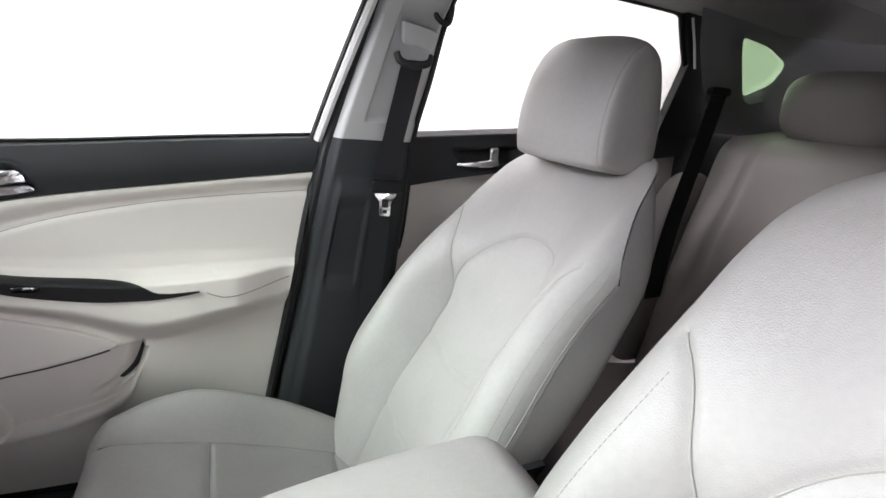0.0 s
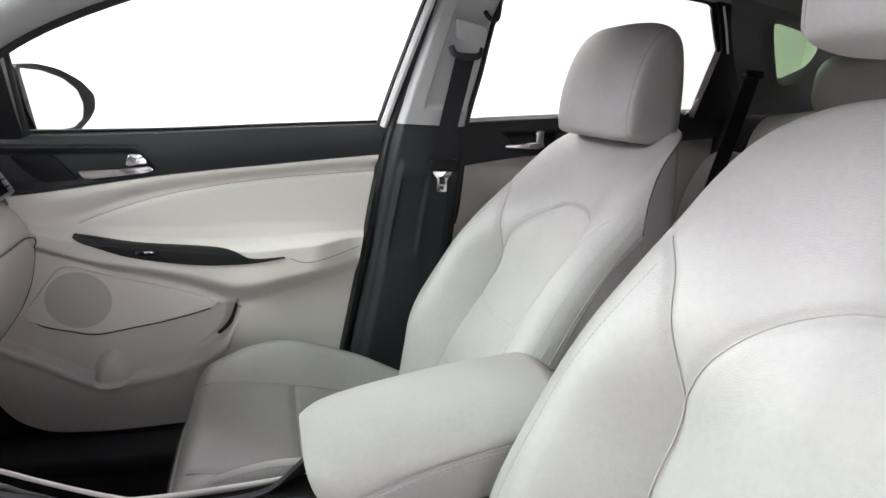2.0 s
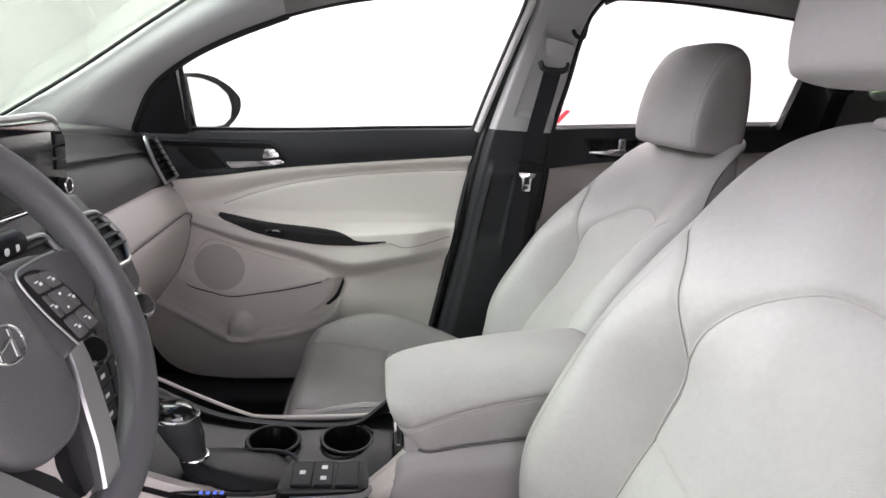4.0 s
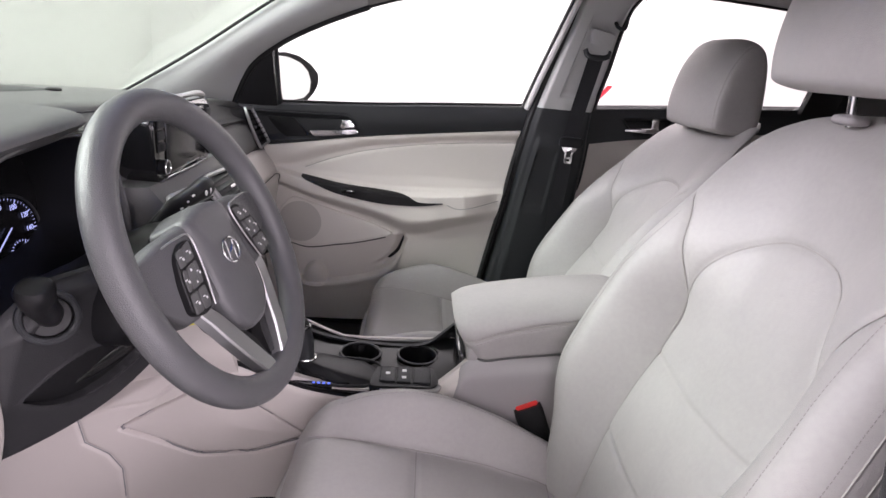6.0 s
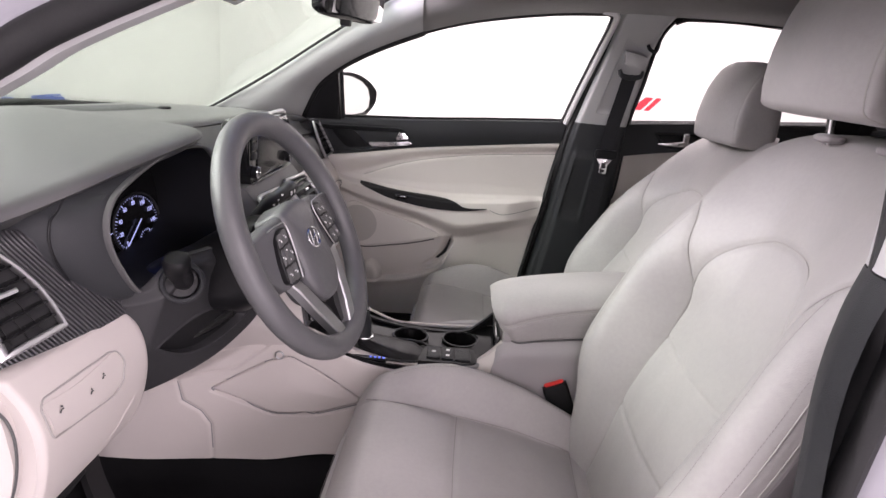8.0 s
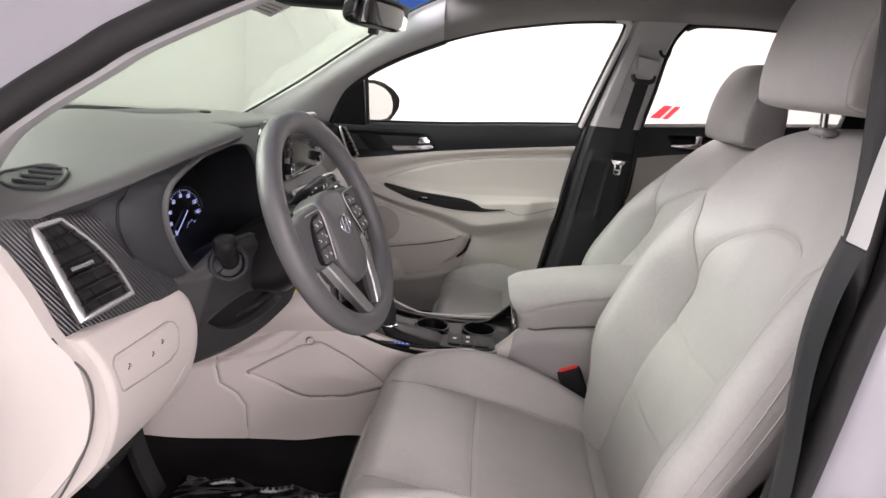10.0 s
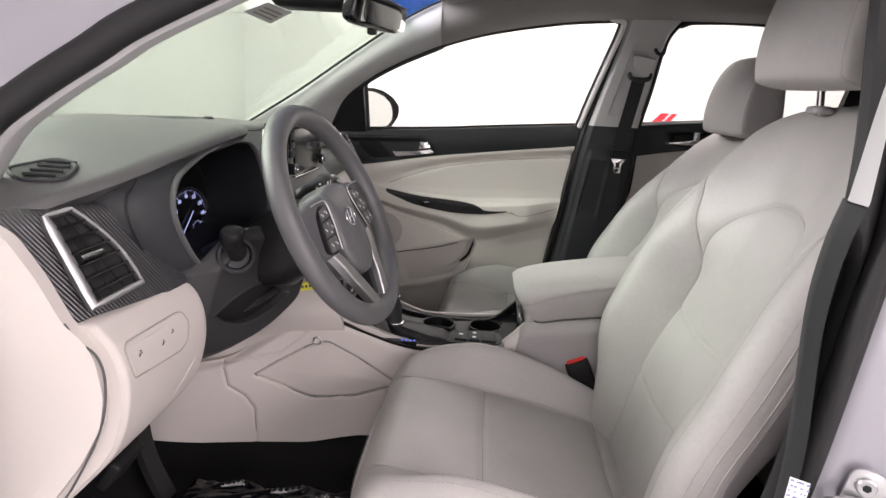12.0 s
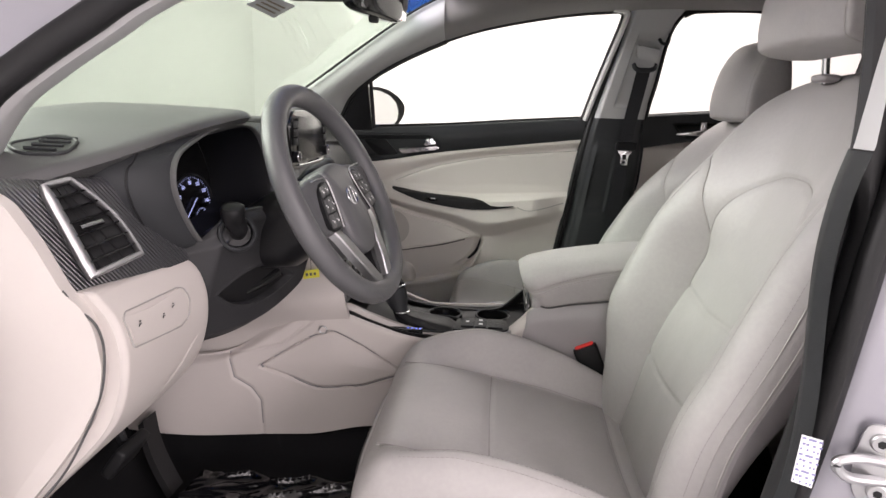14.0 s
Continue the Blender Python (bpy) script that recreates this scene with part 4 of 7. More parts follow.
part("side_cover", loft([[mirror_pt(p[0], p[1], d) for p in lamp] for d in (0.004, 0.03)]), PAINT, mirror, "small silver cover beside the mirror")

# ---- centre pillar, passenger side ----


def pillar_y(z):
    return 0.722 - 0.03 * smooth(0.9, 1.15, z) - 0.33 * max(0.0, z - 1.19)


P_FRONT = [(0.45, 0.66), (0.651, 0.690), (0.90, 0.735), (1.139, 0.770), (1.192, 0.782), (1.30, 0.805), (1.441, 0.838), (1.53, 0.85)]
P_REAR = [(0.45, 0.93), (0.98, 0.952), (1.204, 0.955), (1.30, 0.966), (1.462, 0.985), (1.53, 1.03)]


def pillar_sheet(z0, z1, relief, back=0.03):
    def fn(u, v):
        z = lerp(z0, z1, v)
        a, b = curve_at(P_FRONT, z), curve_at(P_REAR, z)
        k = abs(2 * u - 1)
        return Vector((lerp(a, b, u), pillar_y(z) + 0.045 * max(0, (k - 0.75) / 0.25) ** 2 + relief(u, z), z))
    return slab(fn, 60, 60, (0, back, 0))


def low_relief(u, z):
    r = -0.012 * smooth(0.12, 0.22, u) * (1 - smooth(1.085, 1.12, z))
    r += 0.006 * smooth(0.20, 0.24, u) * (1 - smooth(0.50, 0.54, u)) * smooth(0.885, 0.90, z) * (1 - smooth(1.06, 1.08, z))
    return r


def up_relief(u, z):
    r = 0.008 * smooth(0.30, 0.33, u) * (1 - smooth(0.97, 1.0, u)) * smooth(1.225, 1.235, z) * (1 - smooth(1.42, 1.45, z))
    return r


pillar = thing("centre_pillar", "pale grey upper and charcoal lower centre pillar trim", "pillar", kind="structure", at=(0.86, 0.72, 0.45))
part("lower_trim", pillar_sheet(0.43, 1.190, low_relief), CHAR, pillar, "charcoal lower pillar trim")
part("upper_trim", pillar_sheet(1.190, 1.53, up_relief), PILLAR, pillar, "pale grey upper pillar trim")
part("door_seal", tube([Vector((curve_at(P_FRONT, z) + 0.002, pillar_y(z) + 0.035, z)) for z in [lerp(0.45, 1.51, k / 50) for k in range(51)]], 0.011, 0.012, 10, (0, 1, 0)), RUBBER, pillar)
part("door_seal", tube([Vector((curve_at(P_REAR, z) - 0.002, pillar_y(z) + 0.035, z)) for z in [lerp(0.45, 1.51, k / 50) for k in range(51)]], 0.009, 0.012, 10, (0, 1, 0)), RUBBER, pillar)
part("height_slider", prism(rounded([(-0.032, 0.026), (0.002, 0.020), (0.034, 0.014), (0.031, -0.022), (0.0, -0.016), (-0.026, -0.014)], 0.006), (0.915, pillar_y(1.39) + 0.004, 1.388), (1, 0, 0), (0, -0.33, 0.95), (0, -0.020, -0.004), 0.005, 3), PILLAR, pillar, "pale grey belt height slider")
hook = spline([(0.945, 0.625, 1.435), (0.952, 0.61, 1.418), (0.968, 0.605, 1.416), (0.972, 0.605, 1.445)], 16)
part("coat_hook", tube(hook, 0.005, seg=8), CHAR, pillar, "dark coat hook")

near_pillar = thing("near_centre_pillar", "pale grey and charcoal centre pillar trim on the driver side", "pillar", kind="structure", at=(0.92, -0.70, 0.45))
for nm, z0, z1, mt in (("lower_trim", 0.43, 1.184, CHAR), ("upper_trim", 1.186, 1.53, PILLAR)):
    b = pillar_sheet(z0, z1, lambda u, z: 0.0)
    for v in b.verts:
        v.co = Vector((v.co.x + 0.055 + 0.03 * (1 - smooth(0.8, 1.1, v.co.z)), -v.co.y + 0.034, v.co.z))
    part(nm, b, mt, near_pillar)

belt = thing("seat_belt", "black front seat belt with steel tongue hanging on the pillar", "seat belt", at=(0.9, 0.66, 0.6))


def ribbon(path, w, t, along):
    rings = []
    for i, p in enumerate(path):
        p = Vector(p)
        d = Vector(along[i] if isinstance(along, list) else along).normalized() * (w / 2)
        tt = (Vector(path[min(i + 1, len(path) - 1)]) - Vector(path[max(i - 1, 0)])).normalized()
        n = tt.cross(d).normalized() * (t / 2)
        rings.append([p - d - n, p + d - n, p + d + n, p - d + n])
    return loft(rings)


web = spline([(0.910, pillar_y(1.345) - 0.022, 1.345), (0.905, pillar_y(1.28) - 0.02, 1.28), (0.895, 0.665, 1.19), (0.885, 0.668, 1.10), (0.880, 0.672, 1.0), (0.872, 0.675, 0.85), (0.868, 0.68, 0.60)], 40)
part("webbing", ribbon(web, 0.041, 0.0025, (1, -0.25, 0)), WEBBING, belt)
ringp = spline([(0.878, pillar_y(1.345) - 0.018, 1.356), (0.885, pillar_y(1.345) - 0.024, 1.342), (0.91, pillar_y(1.345) - 0.026, 1.336), (0.938, pillar_y(1.345) - 0.024, 1.342), (0.945, pillar_y(1.345) - 0.018, 1.356)], 20)
part("guide_ring", tube(ringp, 0.0045, 0.007, 12), CHAR, belt, "black belt guide ring")
part("stop", soft_box(0.888, 0.660, 1.105, 0.033, 0.012, 0.014, 6), SATIN, belt, "black plastic tongue stop")
ton = rounded([(-0.021, 0.020), (0.021, 0.020), (0.020, 0.010), (0.011, 0.000), (0.0105, -0.030), (-0.0105, -0.030), (-0.011, 0.000), (-0.020, 0.010)], 0.004)
hole = rounded([(-0.006, 0.004), (0.006, 0.004), (0.006, -0.012), (-0.006, -0.012)], 0.002)
tongue_ob = part("tongue", prism(ton, (0.885, 0.655, 1.075), (1, -0.2, 0), (-0.02, 0, 1), (0, 0.003, 0), 0.0008), CHROME, belt, "bright steel belt tongue")
part("slot", prism(hole, (0.885, 0.6543, 1.075), (1, -0.2, 0), (-0.02, 0, 1), (0, 0.002, 0)), BLACK, tongue_ob)
part("slot", prism(rounded([(-0.004, -0.017), (0.004, -0.017), (0.004, -0.024), (-0.004, -0.024)], 0.001), (0.885, 0.6543, 1.075), (1, -0.2, 0), (-0.02, 0, 1), (0, 0.002, 0)), BLACK, tongue_ob)

# ---- rear door, rear pillar ----
rear_door = thing("rear_door", "charcoal and beige rear door with chrome handle", "car door", at=(1.25, 0.78, 0.5))
R_BAND = [(0.94, 1.095), (1.066, 1.118), (1.30, 1.15), (1.68, 1.195)]
R_SILL = [(0.94, 1.205), (1.16, 1.225), (1.52, 1.255), (1.68, 1.268)]


def rear_panel(u, v):
    x = lerp(0.945, 1.66, u)
    z = lerp(0.52, curve_at(R_BAND, x), v)
    y = 0.742 - 0.04 * math.exp(-(((z - 0.92) / 0.06) ** 2)) * smooth(0.95, 1.1, x)
    return Vector((x, y, z))


part("door_panel", slab(rear_panel, 50, 50, (0, 0.03, 0)), BEIGE_SOFT, rear_door)
rb = [tuple(p) for p in rounded([(1.035, 1.182), (1.20, 1.195), (1.205, 1.150), (1.085, 1.130)], 0.015)]
rb.append(rb[0])


def rear_band(u, v):
    x = lerp(0.945, 1.66, u)
    z = lerp(curve_at(R_BAND, x) + 0.001, curve_at(R_SILL, x), v)
    y = 0.715 + 0.02 * smooth(0.88, 1, v) ** 2
    if inside(x, z, rb):
        y += 0.022 * smooth(0, 0.012, seg_dist(x, z, rb))
    return Vector((x, y, z))


part("upper_panel", slab(rear_band, 130, 50, (0, 0.03, 0)), CHAR, rear_door, "charcoal upper door panel", angle=75)
part("handle", tube(spline([(1.055, 0.722, 1.147), (1.09, 0.706, 1.150), (1.125, 0.704, 1.153), (1.15, 0.715, 1.155)], 16), 0.006, [0.004 + 0.006 * k / 15 for k in range(16)], 10, power=3), CHROME, rear_door, "chrome door handle")
part("handle_block", soft_box(1.137, 0.712, 1.172, 0.011, 0.010, 0.016, 5), CHROME, rear_door, "chrome lock knob")
part("window_frame", tube(spline([(1.008, 0.614, 1.497), (1.03, 0.608, 1.508), (1.06, 0.606, 1.512), (1.2, 0.606, 1.516), (1.44, 0.608, 1.506), (1.485, 0.609, 1.498), (1.498, 0.614, 1.478), (1.525, 0.630, 1.442), (1.553, 0.644, 1.402)], 50), 0.006, 0.010, 8), RUBBER, rear_door, "black window frame")
quarter = [(1.553, 1.24), (1.553, 1.403), (1.487, 1.498), (1.55, 1.52), (1.60, 1.42), (1.70, 1.24)]
bm = bmesh.new()
f = bm.faces.new([bm.verts.new((x, glass_y(z) - 0.012, z)) for x, z in quarter])
r = bmesh.ops.extrude_face_region(bm, geom=[f])
bmesh.ops.translate(bm, verts=[v for v in r["geom"] if isinstance(v, bmesh.types.BMVert)], vec=(0, 0.025, 0))
part("corner_patch", bm, BLACK, rear_door, "black window corner patch")
# pale tube painting the light that the black seal reflects
part("painted_seal_glint", tube([Vector((x, glass_y(z) - 0.016, z)) for x, z in ((1.506, 1.490), (1.538, 1.445), (1.570, 1.395))], 0.003, 0.003, 8), PALE_STRIP, rear_door, "pale strip at the window edge")

C_OUT = [tuple(p) for p in rounded([(1.742, 1.344), (1.652, 1.472), (1.750, 1.458), (1.828, 1.428), (1.815, 1.382)], 0.02)]


def c_pillar():
    bm = bmesh.new()
    outer = [(1.478, 1.54), (1.525, 1.445), (1.575, 1.375), (1.648, 1.285), (1.66, 1.262), (1.66, 1.255), (2.1, 1.262), (2.15, 1.30), (2.05, 1.54)]
    n = 56
    def along(poly, k):
        p = [Vector(q) for q in poly]
        L = [(p[(i + 1) % len(p)] - p[i]).length for i in range(len(p))]
        d = k * sum(L)
        for i, l in enumerate(L):
            if d <= l:
                return p[i].lerp(p[(i + 1) % len(p)], d / l)
            d -= l
        return p[0]
    c = Vector((1.748, 1.412))
    ang = [2 * math.pi * i / n for i in range(n)]
    def ray(poly, a):
        d = Vector((math.cos(a), math.sin(a)))
        best = None
        for i in range(len(poly)):
            p, q = Vector(poly[i]), Vector(poly[(i + 1) % len(poly)])
            e = q - p
            det = d.x * -e.y + d.y * e.x
            if abs(det) < 1e-9:
                continue
            w = p - c
            t = (w.x * -e.y + w.y * e.x) / det
            s = (d.x * w.y - d.y * w.x) / det
            if t > 0 and -1e-6 <= s <= 1 + 1e-6:
                best = t if best is None else max(best, t)
        return c + d * (best or 0.05)
    rings = []
    for k in (0.0, 0.08, 0.2, 0.5, 1.0):
        ring = []
        for a in ang:
            p = ray(C_OUT, a).lerp(ray(outer, a), k)
            ring.append(Vector((p.x, glass_y(p.y) - 0.045 + 0.03 * (1 - smooth(0, 0.15, k)) - 0.02 * smooth(1.85, 2.1, p.x), p.y)))
        rings.append(ring)
    return loft(rings, caps=False)


tagged(part("rear_pillar_trim", c_pillar(), REARTRIM, angle=50), "grey rear pillar trim round the quarter window", "pillar", kind="structure")
tagged(part("rear_side_trim", box(1.66, 2.2, 0.69, 0.80, 0.6, 1.262, 0.02, 3), CHAR), "charcoal trim below the rear pillar", "trim", kind="structure")
tagged(part("tailgate_trim", box(2.15, 2.2, -0.75, 0.75, 0.5, 1.60, 0.02, 3), CHAR), "dark tailgate trim closing the cabin", "trim", kind="structure")
# unseen driver-side rear door, window and pillar, added to close out light
tagged(part("near_rear_door_trim", box(0.98, 1.7, -0.80, -0.74, 0.42, 1.20, 0.02, 3), BEIGE_SOFT), "unseen beige door trim closing the driver-side rear", "trim", kind="structure")
bm = bmesh.new()
f = bm.faces.new([bm.verts.new((x, -glass_y(z) + 0.01, z)) for x, z in ((0.98, 1.18), (0.98, 1.50), (1.62, 1.50), (1.62, 1.22))])
r = bmesh.ops.extrude_face_region(bm, geom=[f])
bmesh.ops.translate(bm, verts=[v for v in r["geom"] if isinstance(v, bmesh.types.BMVert)], vec=(0, -0.004, 0))
tagged(part("window_4", bm, glass("light_blocking_glass", (0.10, 0.11, 0.10), 0.5)), "unseen driver-side rear window, darkened to keep light out", "window", kind="structure")
tagged(part("near_rear_pillar", box(1.62, 2.2, -0.72, -0.62, 1.0, 1.56, 0.03, 3), LINER), "unseen grey pillar trim closing the driver-side rear", "pillar", kind="structure")

rbelt = thing("rear_seat_belt", "black rear seat belt hanging from the rear pillar", "seat belt", at=(1.64, 0.55, 0.9))
path = spline([(1.630, 0.605, 1.345), (1.598, 0.592, 1.25), (1.558, 0.582, 1.12), (1.529, 0.575, 1.0), (1.51, 0.565, 0.88)], 24)
part("webbing", ribbon(path, 0.038, 0.003, (1, -0.35, 0.30)), WEBBING, rbelt)
part("belt_outlet", soft_box(1.635, 0.612, 1.350, 0.028, 0.014, 0.010, 4), BLACK, rbelt)

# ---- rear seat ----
rear_seat = thing("rear_bench", "grey-beige leather rear bench with shade in its colour", "seat", at=(1.6, 0.0, 0.45))


def rear_back(u, v):
    z = lerp(0.70, 1.255, v)
    y = lerp(-0.63, 0.63, u)
    e = max(0.0, abs(y) - 0.54) / 0.09
    x = 1.50 + 0.25 * (z - 0.70) + 0.10 * (1 - math.sqrt(max(0, 1 - min(1, e) ** 2)))
    t = max(0.0, z - 1.20) / 0.06
    x += 0.05 * (1 - math.sqrt(max(0, 1 - min(1, t) ** 2)))
    x -= 0.035 * math.exp(-(((abs(y) - 0.52) / 0.06) ** 2)) * smooth(0.72, 0.9, z) * (1 - smooth(1.0, 1.2, z))
    for s in (0.22, 0.48):
        x += 0.006 * math.exp(-(((abs(y) - s) / 0.006) ** 2))
    return Vector((x, y, z))


part("backrest", slab(rear_back, 120, 60, (0.13, 0, 0.02)), BENCH_SHADED, rear_seat, angle=70)


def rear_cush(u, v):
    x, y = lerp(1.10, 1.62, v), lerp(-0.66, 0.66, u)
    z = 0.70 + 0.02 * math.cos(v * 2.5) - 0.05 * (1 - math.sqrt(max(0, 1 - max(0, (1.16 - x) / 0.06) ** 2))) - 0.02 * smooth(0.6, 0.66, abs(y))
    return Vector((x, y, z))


part("cushion", slab(rear_cush, 60, 40, (0.02, 0, -0.20)), BENCH_SHADED, rear_seat, angle=70)
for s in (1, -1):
    part("side_bolster", soft_box(1.575, s * 0.635, 0.93, 0.075, 0.05, 0.235, 3.0, fn=lambda p: p + Vector((0.22 * p.z, 0, 0))), BENCH_SHADED, rear_seat, "padded outer bolster")
    part("head_restraint", soft_box(1.775, s * 0.40, 1.33, 0.06, 0.14, 0.078, 3.2), BENCH_SHADED, rear_seat, "low rear head restraint")

# ---- dashboard ----
dash = thing("dashboard", "dark grey soft dashboard over beige lower panels", "dashboard", at=(-0.1, 0.0, 0.9))
CROWN = [(-0.74, 1.100), (-0.66, 1.124), (-0.58, 1.145), (-0.48, 1.172), (-0.38, 1.187), (-0.27, 1.193), (-0.15, 1.184), (0.0, 1.176), (0.2, 1.168), (0.45, 1.150), (0.62, 1.135), (0.74, 1.12)]
PAD_REAR = [(-0.74, -0.105), (-0.66, -0.060), (-0.58, -0.020), (-0.50, 0.012), (-0.42, 0.030), (-0.34, 0.037), (-0.27, 0.030), (-0.235, 0.010), (-0.20, -0.06), (0.0, -0.075), (0.2, -0.075), (0.45, -0.06), (0.62, -0.055), (0.74, -0.06)]


def screen_base(y):
    w = y / 0.66
    return -0.345 - 0.25 * (1 - min(1, w * w))


def pad_z(x, y):
    c = curve_at(CROWN, y)
    r = curve_at(PAD_REAR, y)
    b = screen_base(y)
    k = (r - x) / (r - b)
    roll = max(0.0, 1 - k / 0.05)
    return c - 0.012 * (1 - math.sqrt(max(0.0, 1 - roll * roll))) + 0.006 * math.sin(math.pi * min(1, k * 1.2)) - 0.03 * smooth(0.45, 1.0, k)


def pad(u, v):
    y = lerp(-0.74, 0.74, u)
    x = lerp(curve_at(PAD_REAR, y), screen_base(y) - 0.02, v ** 1.3)
    return Vector((x, y, pad_z(x, y)))


part("top_pad", slab(pad, 160, 60, (-0.02, 0, -0.018)), DASH, dash, "dark grey soft dashboard top", angle=60)
# speaker lid and defroster slot
part("speaker_lid", slab(lambda u, v: Vector((lerp(-0.30, -0.22, v), lerp(-0.20, 0.12, u), pad_z(lerp(-0.30, -0.22, v), lerp(-0.20, 0.12, u)) + 0.003 * math.sin(math.pi * u) ** 0.3 * math.sin(math.pi * v) ** 0.3)), 24, 10, (0, 0, -0.01)), CHAR, dash, "flat speaker lid")
part("light_sensor", soft_box(-0.215, 0.10, pad_z(-0.215, 0.10) + 0.002, 0.012, 0.014, 0.004, 3, 20, 10), BLACK, dash)
tagged(part("windscreen_base_seal", tube([Vector((screen_base(y) - 0.012, y, pad_z(screen_base(y) - 0.012, y) + 0.012)) for y in [lerp(-0.66, 0.66, k / 50) for k in range(51)]], 0.008, 0.009, 8), RUBBER), "black rubber edge along the windscreen base", "seal", kind="structure")
tagged(part("scuttle", slab(lambda u, v: Vector((screen_base(lerp(-0.66, 0.66, u)) + lerp(-0.02, -0.10, v), lerp(-0.66, 0.66, u), 1.132 + 0.024 * smooth(-0.15, -0.45, lerp(-0.66, 0.66, u)) - 0.02 * abs(2 * u - 1) ** 2 + 0.004 * v)), 30, 4, (0, 0, -0.02)), BLACK), "black scuttle panel below the windscreen", "trim", kind="structure")
part_wiper = thing("wiper", "black wiper blade resting on the windscreen base", "wiper", at=(-0.62, -0.1, 1.16))
part("blade", tube([Vector((screen_base(y) - 0.03, y, 1.148 + 0.022 * smooth(-0.15, -0.40, y) - 0.02 * (abs(y) / 0.66) ** 2)) for y in [lerp(-0.42, 0.18, k / 20) for k in range(21)]], 0.006, 0.008, 8), BLACK, part_wiper)

# small corner vent on the pad
CV = [(-0.165, -0.605), (-0.120, -0.635), (-0.070, -0.622), (-0.082, -0.575), (-0.120, -0.560)]
cvl = [tuple(p) for p in rounded(CV, 0.02)]


def on_pad(pts, lift):
    return [Vector((x, y, pad_z(x, y) + lift)) for x, y in pts]


corner_vent = part("corner_vent", tube(on_pad(cvl, 0.001), 0.003, 0.003, 8, closed=True), CHAR, dash, "small corner air vent")
bm = bmesh.new()
bm.faces.new([bm.verts.new(p) for p in on_pad(cvl, 0.0015)])
part("vent_hole", bm, BLACK, corner_vent)
for k in range(4):
    y = lerp(-0.618, -0.575, k / 3)
    part("slat", tube([Vector((x, y + 0.12 * (x + 0.12), pad_z(x, y) + 0.0035)) for x in (-0.128, -0.115, -0.10, -0.088)], 0.0018, 0.0025, 6), CHAR, corner_vent)

# instrument pod
POD = [(-0.455, 0.990), (-0.505, 1.004), (-0.537, 1.050), (-0.548, 1.092), (-0.532, 1.124), (-0.49, 1.144), (-0.38, 1.166), (-0.27, 1.166), (-0.222, 1.148), (-0.196, 1.10), (-0.190, 1.04), (-0.215, 0.995), (-0.30, 0.980), (-0.40, 0.982)]
pod_line = spline(POD, 84, closed=True)
pod_mid = Vector((-0.378, 1.08))


def pod_ring(scale, x_top, x_low, sz=None, right=None):
    out = []
    for p in pod_line:
        q = pod_mid + Vector(((p.x - pod_mid.x) * (right if right and p.x > pod_mid.x else scale), (p.y - pod_mid.y) * (sz or scale)))
        x = lerp(x_low, x_top, (q.y - 0.98) / 0.2)
        out.append(Vector((x, q.x, min(q.y, pad_z(min(x, curve_at(PAD_REAR, q.x)), q.x) - 0.012))))
    return out


part("instrument_rim", tube(pod_ring(1.0, 0.018, 0.046), 0.0030, 0.005, 8, (1, 0, 0), closed=True), DASH, dash, "grey instrument rim lip")
part("instrument_shroud", loft([pod_ring(1.0, 0.020, 0.046), pod_ring(0.985, 0.012, 0.03), pod_ring(0.95, -0.03, 0.0, right=1.02), pod_ring(0.92, -0.118, -0.092, right=1.10)], caps=False), BLACK, dash, "black instrument shroud")
gap_ring = pod_ring(1.285, -0.020, 0.008, 1.10)
part("pod_gap", tube([p for p in gap_ring[-8:] + gap_ring[:42] if p.y < -0.30 and p.z < 1.14], 0.0016, seg=6, up=(1, 0, 0)), BLACK, dash, "dark gap round the instrument pod")
part("instrument_pod", loft([pod_ring(1.0, 0.016, 0.044), pod_ring(1.05, 0.012, 0.040), pod_ring(1.17, -0.004, 0.026, 1.06), pod_ring(1.28, -0.022, 0.006, 1.10), pod_ring(1.33, -0.06, -0.03, 1.08), pod_ring(1.34, -0.14, -0.11, 1.0)], caps=False), CHAR, dash, "charcoal instrument pod")


def face_at(y, z, lift=0.0):
    return Vector((lerp(-0.092, -0.120, (z - 0.98) / 0.2) + lift, y, z))


face_ob = part("instrument_face", loft([pod_ring(0.925, -0.120, -0.092, right=1.11), pod_ring(0.5, -0.120, -0.092), pod_ring(0.02, -0.120, -0.092)]), SCREEN, dash, "black instrument face with lit blue dials")


def text_mesh(body, size):
    c = bpy.data.curves.new("lettering", "FONT")
    c.body, c.size, c.align_x, c.align_y, c.extrude = body, size, "CENTER", "CENTER", 0.0003
    ob = bpy.data.objects.new("lettering", c)
    scene.collection.objects.link(ob)
    bpy.context.view_layer.update()
    me = bpy.data.meshes.new_from_object(ob.evaluated_get(bpy.context.evaluated_depsgraph_get()))
    bpy.data.objects.remove(ob)
    bm = bmesh.new()
    bm.from_mesh(me)
    bpy.data.meshes.remove(me)
    return bm


def put_text(body, size, origin, right, up, mat, parent, name="numeral"):
    right, up = Vector(right).normalized(), Vector(up).normalized()
    n = right.cross(up)
    m = Matrix.Identity(4)
    for i in range(3):
        m[i][0], m[i][1], m[i][2], m[i][3] = right[i], up[i], n[i], Vector(origin)[i]
    return part(name, moved(text_mesh(body, size), m), mat, parent)


